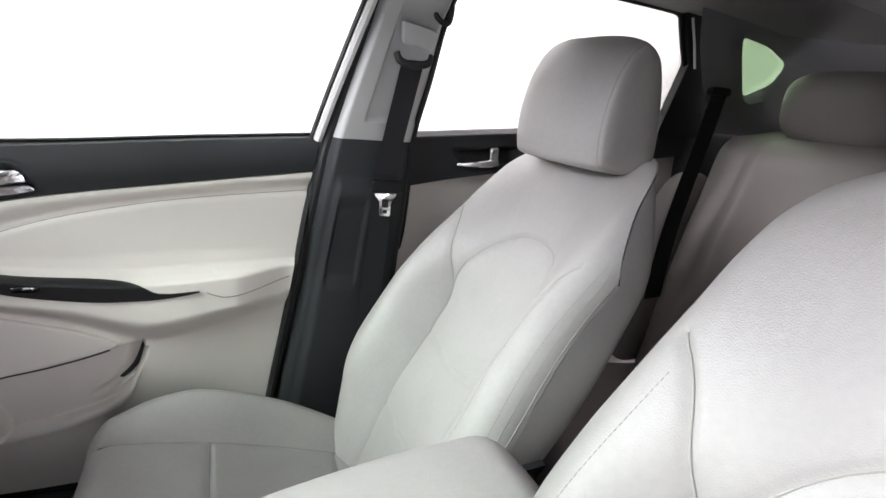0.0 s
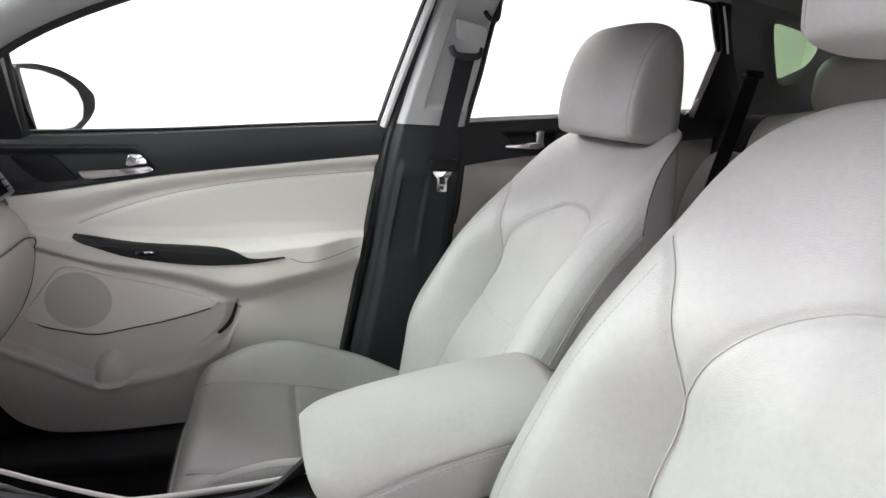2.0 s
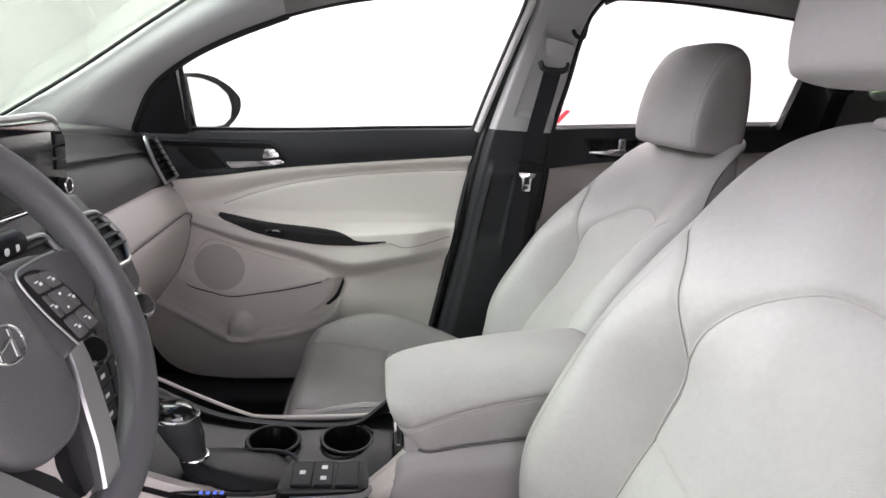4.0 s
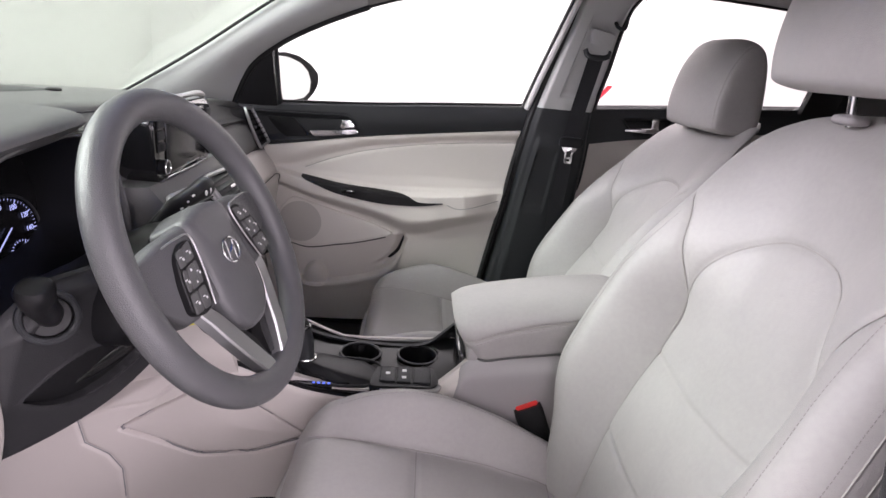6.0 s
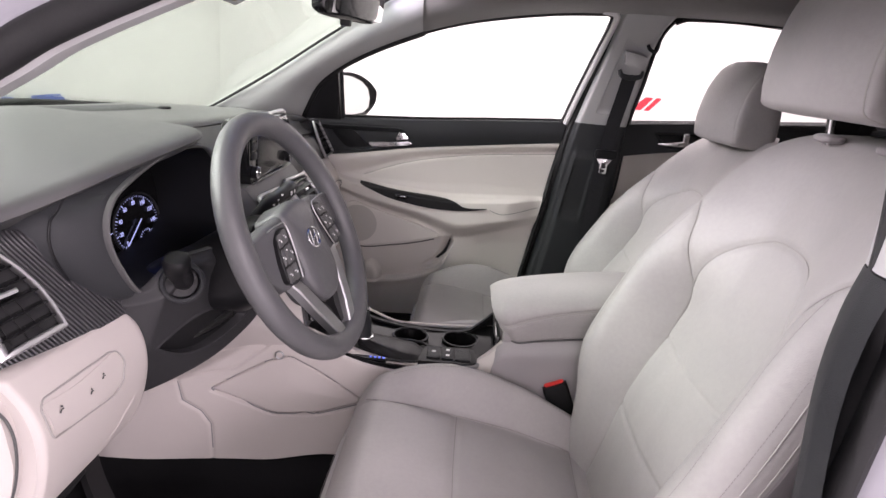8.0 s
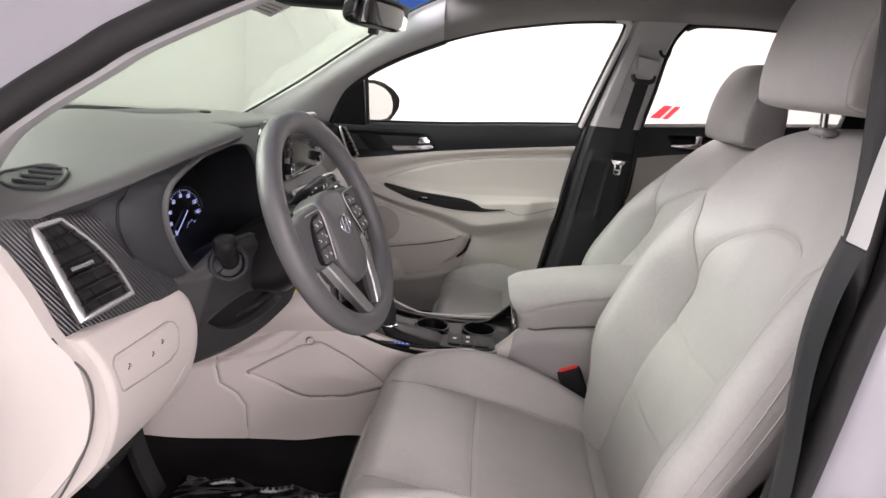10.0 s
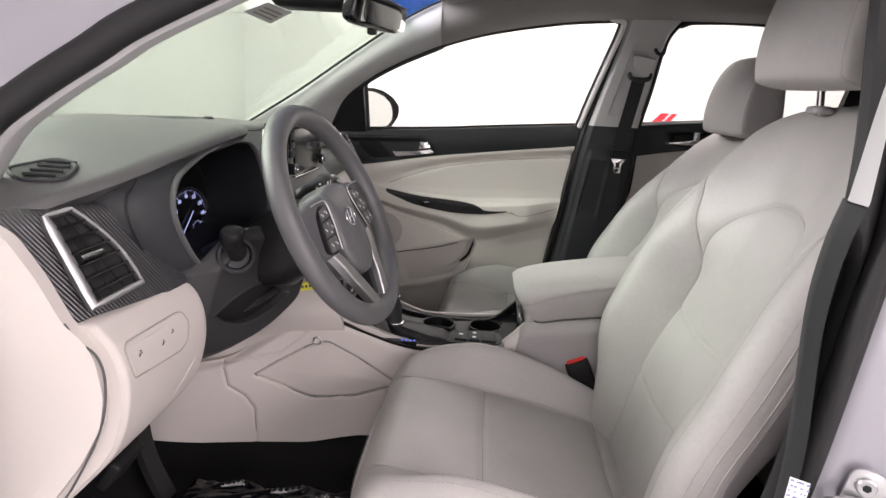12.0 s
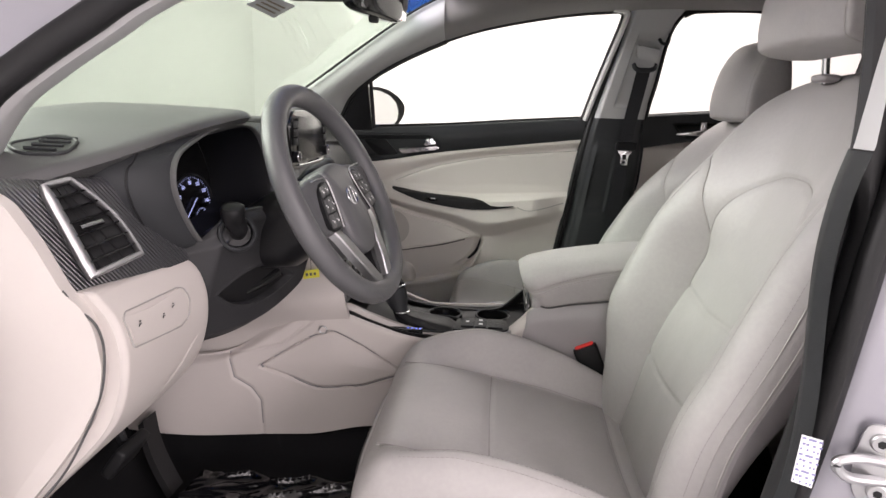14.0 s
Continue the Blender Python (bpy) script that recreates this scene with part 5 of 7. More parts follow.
for cy, marks, needle, dialname in ((-0.252, ["0", "20", "40", "60", "80", "100", "120", "140", "160"], 217, "speed_dial"), (-0.466, ["0", "1", "2", "3", "4", "5", "6", "7", "8"], 217, "rev_dial")):
    cz, r = 1.018, 0.048 if cy > -0.3 else 0.043

    def dial_at(y, z, lift=0.0, cy=cy):
        return face_at(cy + 1.40 * (y - cy), z, lift)

    dial = part(dialname, tube([dial_at(cy + r * 1.08 * math.cos(a), cz + r * 1.08 * math.sin(a), 0.003) for a in [2 * math.pi * k / 48 for k in range(48)]], 0.002, 0.002, 6, (1, 0, 0), closed=True), CHAR, dash, "round lit dial")
    bm = bmesh.new()
    for k in range(41):
        a = radians(222 - k * 262 / 40)
        l = 0.006 if k % 5 == 0 else 0.003
        c, s = math.cos(a), math.sin(a)
        w = 0.0007 if k % 5 == 0 else 0.0004
        q = [dial_at(cy + rr * c + e * -s, cz + rr * s + e * c, 0.002) for rr, e in ((r * 0.99, -w), (r * 0.99, w), (r * 0.99 - l, w), (r * 0.99 - l, -w))]
        bm.faces.new([bm.verts.new(p) for p in q])
    part("ticks", bm, DIALGLOW, dial)
    for k, t in enumerate(marks):
        a = radians(222 - k * 262 / 8)
        put_text(t, 0.0105, dial_at(cy + r * 0.76 * math.cos(a), cz + r * 0.76 * math.sin(a), 0.002), (0, 1, 0), (-0.14, 0, 1), DIALGLOW, dial)
    a = radians(needle + 5)
    p0, p1 = (cy - 0.010 * math.cos(a), cz - 0.010 * math.sin(a)), (cy + r * 0.86 * math.cos(a), cz + r * 0.86 * math.sin(a))
    part("needle", tube([dial_at(*p0, 0.005), dial_at(*p1, 0.005)], 0.0012, 0.0008, 6, (1, 0, 0)), DIALGLOW, dial)
    bm = bmesh.new()
    for k in range(9):
        a = radians(20 + k * 17)
        q = [dial_at(cy + 0.016 + rr * math.cos(a) - e * math.sin(a), cz - 0.030 + rr * math.sin(a) + e * math.cos(a), 0.002) for rr, e in ((0.016, -0.0006), (0.016, 0.0006), (0.013, 0.0006), (0.013, -0.0006))]
        bm.faces.new([bm.verts.new(p) for p in q])
    part("small_ticks", bm, DIALGLOW, dial)
    part("small_needle", tube([dial_at(cy + 0.014, cz - 0.028, 0.004), dial_at(cy + 0.028, cz - 0.036, 0.004)], 0.0008, seg=6, up=(1, 0, 0)), DIALGLOW, dial)
for y0, y1, z0, z1, mt in ((-0.405, -0.360, 1.028, 1.062, BLUEGLOW), (-0.41, -0.325, 1.020, 1.0215, DIALGLOW), (-0.40, -0.385, 1.010, 1.014, BLUEGLOW), (-0.352, -0.334, 1.010, 1.015, BLUEGLOW), (-0.405, -0.325, 1.078, 1.0795, DIALGLOW), (-0.385, -0.350, 0.990, 0.9925, REDGLOW)):
    bm = bmesh.new()
    bm.faces.new([bm.verts.new(face_at(y, z, 0.002)) for y, z in ((y0, z0), (y1, z0), (y1, z1), (y0, z1))])
    part("lit_bar", bm, mt, face_ob)

# woven trim with the driver's outer air vent
VA, VB, VC, VD = Vector((-0.0585, -0.689, 1.1000)), Vector((-0.0460, -0.660, 1.1045)), Vector((0.0235, -0.6395, 1.0120)), Vector((0.0000, -0.7010, 0.9985))


def quadpt(a, b, c, d, u, v):
    return a.lerp(b, u).lerp(d.lerp(c, u), v)


def side_trim(sgn, VA, VB, VC, VD):
    f = lambda p: Vector((p.x, p.y * sgn, p.z))
    T0, T1, T2, T3 = Vector((-0.092, -0.728, 1.116)), Vector((-0.022, -0.575, 1.105)), Vector((0.032, -0.49, 0.978)), Vector((-0.004, -0.722, 0.985))
    if sgn < 0:
        T0, T1, T2, T3 = Vector((-0.045, -0.735, 1.112)), Vector((-0.050, -0.615, 1.114)), Vector((0.0, -0.60, 0.99)), Vector((0.012, -0.735, 0.995))
    def fn(u, v):
        p = quadpt(T0, T1, T2, T3, u, v)
        p.x += 0.010 * math.sin(math.pi * u) - 0.012 * (max(0, 0.12 - v) / 0.12) ** 2
        return f(p)
    part("vent_trim", slab(fn, 40, 30, (-0.02, 0, 0)), WEAVE, dash, "dark woven-look trim")
    nrm = (VB - VA).cross(VD - VA).normalized()
    if nrm.x < 0:
        nrm = -nrm
    lift = nrm * 0.014
    cs = [VA + lift, VB + lift, VC + lift, VD + lift]
    # bowed inner edge
    side = [VB.lerp(VC, k / 8) + lift + (VB - VA).normalized() * 0.010 * math.sin(math.pi * k / 8) for k in range(9)]
    outline = [cs[0]] + side + [cs[3]]
    dense = []
    for i in range(len(outline)):
        a, b = outline[i], outline[(i + 1) % len(outline)]
        m = 3 if 1 <= i < 9 else 8
        dense += [a.lerp(b, k / m) for k in range(m)]
    vent = part("air_vent", tube([f(p) for p in dense], [0.0035] * 8 + [0.0026] * 24 + [0.0040] * 8 + [0.0068] * 8 if sgn > 0 else 0.0035, 0.006 if sgn > 0 else 0.0045, 10, tuple(f(nrm)), closed=True, power=3), SILVER, dash, "satin silver framed air vent")
    bm = bmesh.new()
    bm.faces.new([bm.verts.new(f(p - lift * 0.55)) for p in dense])
    part("vent_box", bm, BLACK, vent)
    for k in range(1, 7):
        v = k / 7
        a = quadpt(*cs, 0.06, v) - lift * 0.1
        b = quadpt(*cs, 0.94, v) + (VB - VA).normalized() * 0.011 * math.sin(math.pi * v) - lift * 0.1
        part("slat", ribbon([f(a), f(a.lerp(b, 0.5)), f(b)], 0.014, 0.0022, f(nrm + Vector((0, 0, -0.30)))), GLOSS, vent)
    for k in range(1, 4):
        a, b = quadpt(*cs, k / 4, 0.04) - lift * 0.5, quadpt(*cs, k / 4, 0.96) - lift * 0.5
        part("fin", ribbon([f(a), f(b)], 0.003, 0.0015, f(nrm)), BLACK, vent)
    c = quadpt(*cs, 0.55, 0.52) + nrm * 0.002
    part("vent_tab", tube([f(c - (VB - VA).normalized() * 0.014), f(c + (VB - VA).normalized() * 0.014)], 0.004, 0.004, 8), CHROME, vent, "chrome vent tab")


side_trim(1, VA, VB, VC, VD)
side_trim(-1, Vector((-0.030, -0.700, 1.107)), Vector((-0.034, -0.650, 1.111)), Vector((0.008, -0.650, 1.007)), Vector((0.019, -0.700, 1.018)))


# beige lower panel left of the steering column, with a switch plate
def low_x(z):
    return curve_at([(0.56, -0.22), (0.64, -0.145), (0.70, -0.085), (0.76, -0.022), (0.82, 0.030), (0.87, 0.050), (0.92, 0.055), (0.96, 0.044), (0.99, 0.020)], z)


def low_panel(u, v):
    y = lerp(-0.728, -0.480, u)
    top = lerp(0.990, 0.978, u)
    bot = lerp(0.575, 0.800, smooth(0.25, 1.0, u) ** 0.8)
    z = lerp(top, bot, v)
    x = low_x(z) - 0.028 * smooth(0.80, 1.0, u) ** 2 * 1.2 - 0.006 * (1 - smooth(0.0, 0.05, u)) ** 2
    x -= 0.012 * smooth(0.90, 1, v)
    # switch plate and fuse cover lines
    d = seg_dist(u, v, [(0.20, 0.84), (0.27, 0.55), (0.72, 0.46)])
    x -= 0.0022 * math.exp(-((d / 0.010) ** 2))
    return Vector((x, y, z))


part("lower_panel", slab(low_panel, 110, 100, (-0.02, 0, 0)), BEIGE, dash, "beige knee panel with switch plate", angle=60)
PLATE = [(0.06, 0.085), (0.10, 0.065), (0.56, 0.083), (0.62, 0.105), (0.645, 0.165), (0.60, 0.245), (0.53, 0.240), (0.07, 0.168)]


def plate_pt(u, v, lift):
    return low_panel(u, v) + Vector((lift, 0, 0))


plate_edge = [plate_pt(p.x, p.y, 0.0012) for p in rounded(PLATE, 0.02)]
plate = part("switch_plate", slab(lambda u, v: plate_pt(lerp(lerp(0.08, 0.09, v), lerp(0.59, 0.55, v), u), lerp(lerp(0.078, 0.095, u), lerp(0.160, 0.232, u), v), 0.0010), 40, 16, (-0.006, 0, 0)), BEIGE, dash, "beige switch plate")
part("plate_gap", tube(plate_edge, 0.0011, seg=6, closed=True), SEAM, plate, "thin dark gap round the plate")
for u0, v0, s in ((0.15, 0.112, 0.006), (0.35, 0.130, 0.005), (0.455, 0.126, 0.005)):
    p = low_panel(u0, v0) + Vector((0.0035, 0, 0))
    part("switch_mark", tube([p + Vector((0.0003, -s * 0.5, -s * 0.3)), p + Vector((0.0003, 0, s * 0.2)), p + Vector((0.0003, s * 0.5, s * 0.1))], 0.0008, seg=6), DARKINK, plate)
    part("switch_mark", soft_box(p.x, p.y + s * 0.1, p.z + s * 0.7, 0.0012, s * 0.18, s * 0.14, 3, 12, 8), DARKINK, plate)
# end panel facing the open door
END = [(-0.120, 1.125), (-0.060, 1.092), (-0.030, 1.048), (-0.002, 0.993), (0.016, 0.980), (0.030, 0.955), (0.036, 0.905), (0.028, 0.865), (0.0, 0.815), (-0.045, 0.755), (-0.10, 0.690), (-0.17, 0.60), (-0.20, 0.58), (-0.20, 1.08)]
part("end_panel", prism(rounded(END, 0.012, 3), (0, -0.742, 0), (1, 0, 0), (0, 0, 1), (0, 0.018, 0), 0.005, 3), BEIGE, dash, "beige end panel")
EDGE = spline([(-0.006, 0.996), (0.0092, 0.9765), (0.030, 0.9575), (0.0365, 0.925), (0.0275, 0.8722), (-0.004, 0.806), (-0.041, 0.7485), (-0.10, 0.685)], 50)
part("end_panel_gap", tube([Vector((p.x + 0.003, -0.7405, p.y)) for p in EDGE], 0.0016, seg=6, up=(0, 1, 0)), DARKINK, dash, "dark gap beside the end panel")

# passenger side: dark fascia, glovebox
def fascia(u, v):
    y = lerp(0.13, 0.70, u)
    z = lerp(curve_at(CROWN, y) - 0.012, 1.005, v)
    x = lerp(-0.065, 0.0, smooth(0, 1, v)) + 0.02 * math.sin(math.pi * v) + 0.008 * math.exp(-(((v - 0.30) / 0.04) ** 2)) - 0.01 * math.exp(-(((v - 0.36) / 0.03) ** 2)) + 0.02 * (1 - u)
    return Vector((x, y, z))


part("fascia", slab(fascia, 60, 50, (-0.02, 0, 0)), DASH, dash, "dark grey passenger fascia", angle=60)


def glove(u, v):
    y = lerp(0.12, 0.728, u)
    z = lerp(1.004, 0.62, v)
    x = curve_at([(0.60, -0.10), (0.70, -0.03), (0.80, 0.035), (0.90, 0.062), (0.96, 0.050), (1.01, 0.012)], z) + 0.05 * (1 - smooth(0.0, 0.2, u)) - 0.025 * smooth(0.92, 1, u) ** 2
    d = seg_dist(u, v, [(0.22, 0.95), (0.20, 0.26), (0.24, 0.20), (0.90, 0.17), (0.95, 0.24), (0.93, 0.95)])
    x -= 0.006 * math.exp(-((d / 0.008) ** 2))
    return Vector((x, y, z))


part("glovebox", slab(glove, 90, 70, (-0.03, 0, 0)), BEIGE, dash, "beige glovebox panel", angle=60)
part("glovebox_gap", tube([glove(p.x, p.y) + Vector((0.0045, 0, 0)) for p in spline([(0.21, 0.30), (0.24, 0.20), (0.55, 0.185), (0.90, 0.17), (0.945, 0.24), (0.94, 0.5), (0.93, 0.9)], 80)], 0.0014, seg=6), DARKINK, dash, "dark gap round the glovebox lid")
part("glovebox_latch", soft_box(0.050, 0.32, 0.845, 0.016, 0.05, 0.012, 4), BEIGE, dash)

# centre: screen unit, air vents, climate panel
unit = part("screen_unit", prism(rounded([(-0.125, 1.085), (-0.130, 1.170), (-0.105, 1.192), (0.105, 1.192), (0.128, 1.165), (0.120, 1.080), (0.10, 1.068), (-0.105, 1.068)], 0.012), (0.0, 0, 0), (0, 1, 0), (0.0, 0, 1), (0.056, 0, 0), 0.006), GLOSS, dash, "gloss black screen surround")
unit.data.transform(Matrix.Translation((0, 0, 0)))
part("screen", box(0.0565, 0.0585, -0.088, 0.085, 1.086, 1.178, 0.001), SCREEN, unit, "dark touch screen")
part("screen_chrome", tube([(0.058, -0.09, 1.079), (0.058, 0.0, 1.078), (0.058, 0.088, 1.079)], 0.002, seg=8), CHROME, unit)
part("screen_rim", tube(spline([(0.045, -0.13, 1.165), (0.048, -0.105, 1.196), (0.048, 0.0, 1.198), (0.048, 0.105, 1.196), (0.045, 0.131, 1.165)], 40), 0.004, 0.005, 8), SILVER, unit, "silver rim over the screen")
for s in (1, -1):
    kn = part("screen_knob", disc((0.056, s * 0.107, 1.098), (1, 0, 0.05), 0.012, 0.010, 24, 0.002), SATIN, unit, "chrome ringed tuning knob")
    part("knob_ring", tube([Vector((0.0665, s * 0.107 + 0.0105 * math.cos(a), 1.0985 + 0.0105 * math.sin(a))) for a in [2 * math.pi * k / 28 for k in range(28)]], 0.0012, seg=6, up=(1, 0, 0), closed=True), CHROME, kn)
    for k in range(3):
        part("side_button", box(0.0565, 0.060, s * 0.107 - 0.012, s * 0.107 + 0.012, 1.122 + 0.018 * k, 1.136 + 0.018 * k, 0.0015), CHAR, unit)


def stack(u, v):
    y = lerp(-0.165, 0.165, u) * lerp(1.0, 0.74, smooth(0.40, 0.55, v))
    z = lerp(1.075, 0.79, v)
    x = curve_at([(0.78, 0.172), (0.86, 0.162), (0.94, 0.143), (1.0, 0.118), (1.04, 0.085), (1.08, 0.05)], z) - 0.03 * smooth(0.152, 0.165, abs(y)) ** 2
    return Vector((x, y, z))


part("stack_panel", slab(stack, 50, 40, (-0.06, 0, 0)), DASH, dash, "dark grey centre stack")
for s in (1, -1):
    y0, y1 = (0.012, 0.150) if s > 0 else (-0.150, -0.012)
    ol = [(y0, 1.056), (y1 - 0.006 * s, 1.050), (y1, 1.015), (y1 - 0.022 * s, 0.978), (y0, 0.984)]
    pts = []
    rp = rounded(ol, 0.014)
    for y, z in rp:
        q = stack((y + 0.165) / 0.33, (1.075 - z) / 0.285)
        pts.append(q + Vector((0.008, 0, 0.004)))
    cv = part("centre_vent", tube(pts, 0.004, 0.005, 8, (1, 0, 0.5), closed=True), SILVER, dash, "silver framed centre air vent")
    bm = bmesh.new()
    bm.faces.new([bm.verts.new(p - Vector((0.004, 0, 0.002))) for p in pts])
    part("vent_box", bm, BLACK, cv)
    for k in range(1, 5):
        z = lerp(0.993, 1.058, k / 5)
        row = [stack((y + 0.165) / 0.33, (1.075 - z) / 0.285) + Vector((0.008, 0, 0.004)) for y in (y0 + 0.006, (y0 + y1) / 2, y1 - 0.006)]
        part("slat", ribbon(row, 0.012, 0.002, (1, 0, -0.1)), CHAR, cv)
    m = stack(((y0 + y1) / 2 + 0.165) / 0.33, (1.075 - 1.026) / 0.285) + Vector((0.012, 0, 0.006))
    part("vent_tab", tube([m + Vector((0, -0.012, 0)), m + Vector((0, 0.012, 0))], 0.0035, seg=8), CHROME, cv, "chrome vent tab")
part("centre_fascia", slab(lambda u, v: Vector((lerp(-0.07, 0.03, v) - 0.02 * u * (1 - u), lerp(-0.18, 0.17, u), lerp(curve_at(CROWN, lerp(-0.18, 0.17, u)) - 0.014, 1.05, v))), 20, 10, (-0.03, 0, 0)), DASH, dash, "dark grey centre fascia")
# beige cheeks beside the stack
for s in (1, -1):
    def cheek(u, v, s=s):
        z = lerp(1.005, 0.62, v)
        x0 = curve_at([(0.60, 0.185), (0.70, 0.18), (0.80, 0.165), (0.90, 0.145), (1.0, 0.10)], z)
        y = 0.126 + 0.03 * (1 - (1 - u) ** 2) + 0.06 * u * u
        if z < 0.80:
            y = lerp(y, 0.100, smooth(0.80, 0.70, z))
        return Vector((lerp(x0, -0.32, u), s * y, z))
    part("stack_cheek", slab(cheek, 30, 40, (0, -s * 0.012, 0)), BEIGE, dash, "beige stack side panel", angle=60)


def clim(u, v, lift=0.0):
    z = lerp(0.975, 0.800, v)
    y = lerp(-0.104, 0.104, u)
    x = curve_at([(0.80, 0.180), (0.88, 0.170), (0.95, 0.150), (0.98, 0.136)], z)
    return Vector((x + lift, y, z))


climate = part("climate_panel", slab(clim, 20, 16, (-0.03, 0, 0)), GLOSS, dash, "gloss black climate panel")
for s in (1, -1):
    c = clim(0.5, 0.32, 0) + Vector((0, s * 0.082, 0))
    k = part("climate_knob", disc(c, (0.75, -0.30, 0.55), 0.021, 0.020, 32, 0.003), CHROME, climate, "chrome ringed climate knob")
    part("knob_face", disc(c + Vector((0.75, -0.30, 0.55)).normalized() * 0.0195, (0.75, -0.30, 0.55), 0.016, 0.002, 28), GLOSS, k)
part("climate_display", slab(lambda u, v: clim(lerp(0.30, 0.70, u), lerp(0.12, 0.34, v), 0.0015), 6, 4, (-0.002, 0, 0)), SCREEN, climate)
for r in range(3):
    for k in range(4):
        u0 = 0.10 + k * 0.21
        b = part("climate_button", slab(lambda u, v, u0=u0, r=r: clim(u0 + 0.17 * u, 0.48 + 0.155 * r + 0.12 * v, 0.002), 3, 3, (-0.003, 0, 0)), CHAR, climate)
        part("button_mark", slab(lambda u, v, u0=u0, r=r: clim(u0 + 0.06 + 0.05 * u, 0.52 + 0.155 * r + 0.03 * v, 0.0028), 2, 2, (-0.0005, 0, 0)), WHITEINK, b)

# ---- steering column and wheel ----
ALPHA = radians(26.8)
WC = Vector((0.2210, -0.368, 1.0645))
WU = Vector((-math.sin(ALPHA), 0, math.cos(ALPHA)))
WR = Vector((math.sin(radians(5.2)) * math.cos(ALPHA), math.cos(radians(5.2)), math.sin(radians(5.2)) * math.sin(ALPHA)))
WN = WR.cross(WU)


def wp(r, u, n=0.0):
    return WC + WR * r + WU * u + WN * n


column = thing("steering_column", "charcoal steering column cover with two stalks", "steering column", at=(0.1, -0.37, 0.98))


def col_ring(n, rx, ru, cu):
    return [wp(rx * math.copysign(abs(math.cos(a)) ** 0.8, math.cos(a)), cu + ru * math.copysign(abs(math.sin(a)) ** 0.8, math.sin(a)), n) for a in [2 * math.pi * k / 40 for k in range(40)]]


part("column_cover", loft([col_ring(-0.050, 0.060, 0.050, -0.006), col_ring(-0.070, 0.070, 0.060, -0.008), col_ring(-0.12, 0.074, 0.066, -0.014), col_ring(-0.18, 0.062, 0.052, -0.008), col_ring(-0.25, 0.055, 0.045, -0.004)]), SATIN, column, "charcoal column cover", angle=60)
# lower shroud panel with the tilt lever in an eye-shaped opening
def shroud_x(y, z):
    return 0.045 + 0.42 * (y + 0.48) + 0.30 * (z - 0.87)


def eye_depth(y, z):
    return 0.033 * (1 - ((y + 0.407) / 0.080) ** 2) - abs(z - 0.911 + 0.05 * (y + 0.407))


def shroud(u, v):
    y = lerp(-0.520, -0.255, u)
    low = curve_at([(-0.525, 0.846), (-0.48, 0.832), (-0.42, 0.826), (-0.36, 0.834), (-0.31, 0.862), (-0.27, 0.905), (-0.25, 0.935)], y)
    z = lerp(0.998 + 0.047 * smooth(-0.525, -0.455, y), low, v)
    x = shroud_x(y, z) - 0.05 * smooth(0.80, 1.0, u) ** 2 - 0.018 * smooth(0.90, 1.0, v) ** 2 - 0.02 * (1 - smooth(0.0, 0.10, v)) ** 2 - 0.03 * (1 - smooth(0.0, 0.09, u)) ** 2
    e = eye_depth(y, z)
    x += 0.002 * math.exp(-((e / 0.004) ** 2)) - 0.020 * smooth(0.0, 0.005, e)
    return Vector((x, y, z))


part("lower_cover", slab(shroud, 130, 110, (-0.012, 0, 0)), COLUMN, column, "dark grey lower column cover", angle=60)
part("lever_recess", slab(lambda u, v: (lambda y: (lambda z: Vector((shroud_x(y, z) - 0.012, y, z)))(0.911 - 0.05 * (y + 0.407) + (2 * v - 1) * 0.031 * (1 - ((y + 0.407) / 0.080) ** 2)))(lerp(-0.484, -0.330, u)), 30, 8, (-0.004, 0, 0)), BLACK, column, "black recess of the tilt lever")
lev = spline([(0.040, -0.468, 0.904), (0.055, -0.43, 0.898), (0.078, -0.39, 0.902), (0.106, -0.352, 0.919)], 16)
part("tilt_lever", tube(lev, 0.0045, [0.005 + 0.004 * smooth(0.4, 0.8, k / 15) for k in range(16)], 10, power=2.6), GLOSS, column, "black tilt lever")
# left stalk, pointing at the open door
sn = Vector((0.55, -0.80, 0.22)).normalized()
sa = sn.cross(Vector((0, 0, 1))).normalized()
sb = sa.cross(sn)
sc = Vector((0.090, -0.481, 1.014))
base = part("stalk_collar", tube([sc + sa * 0.026 * math.cos(a) + sb * 0.025 * math.sin(a) for a in [2 * math.pi * k / 32 for k in range(32)]], 0.004, 0.006, 8, tuple(sn), closed=True), CHAR, column)
part("stalk_boot", disc(sc - sn * 0.02, sn, 0.024, 0.018, 28, 0.004), BLACK, column)
st = spline([sc - sn * 0.01, sc + sn * 0.012 + Vector((0, 0, 0.006)), (0.094, -0.500, 1.038), (0.096, -0.508, 1.054), (0.097, -0.511, 1.062)], 14)
stalk = part("light_stalk", tube(st, [0.011, 0.0115, 0.012, 0.0125, 0.013, 0.0135, 0.0145, 0.0155, 0.0165, 0.017, 0.0172, 0.0165, 0.0145, 0.009], seg=20, up=(1, 0, 0), power=2.4), SATIN, column, "satin black light stalk")
part("stalk_mark", soft_box(0.106, -0.514, 1.046, 0.002, 0.002, 0.003, 3, 10, 8), WHITEINK, stalk)
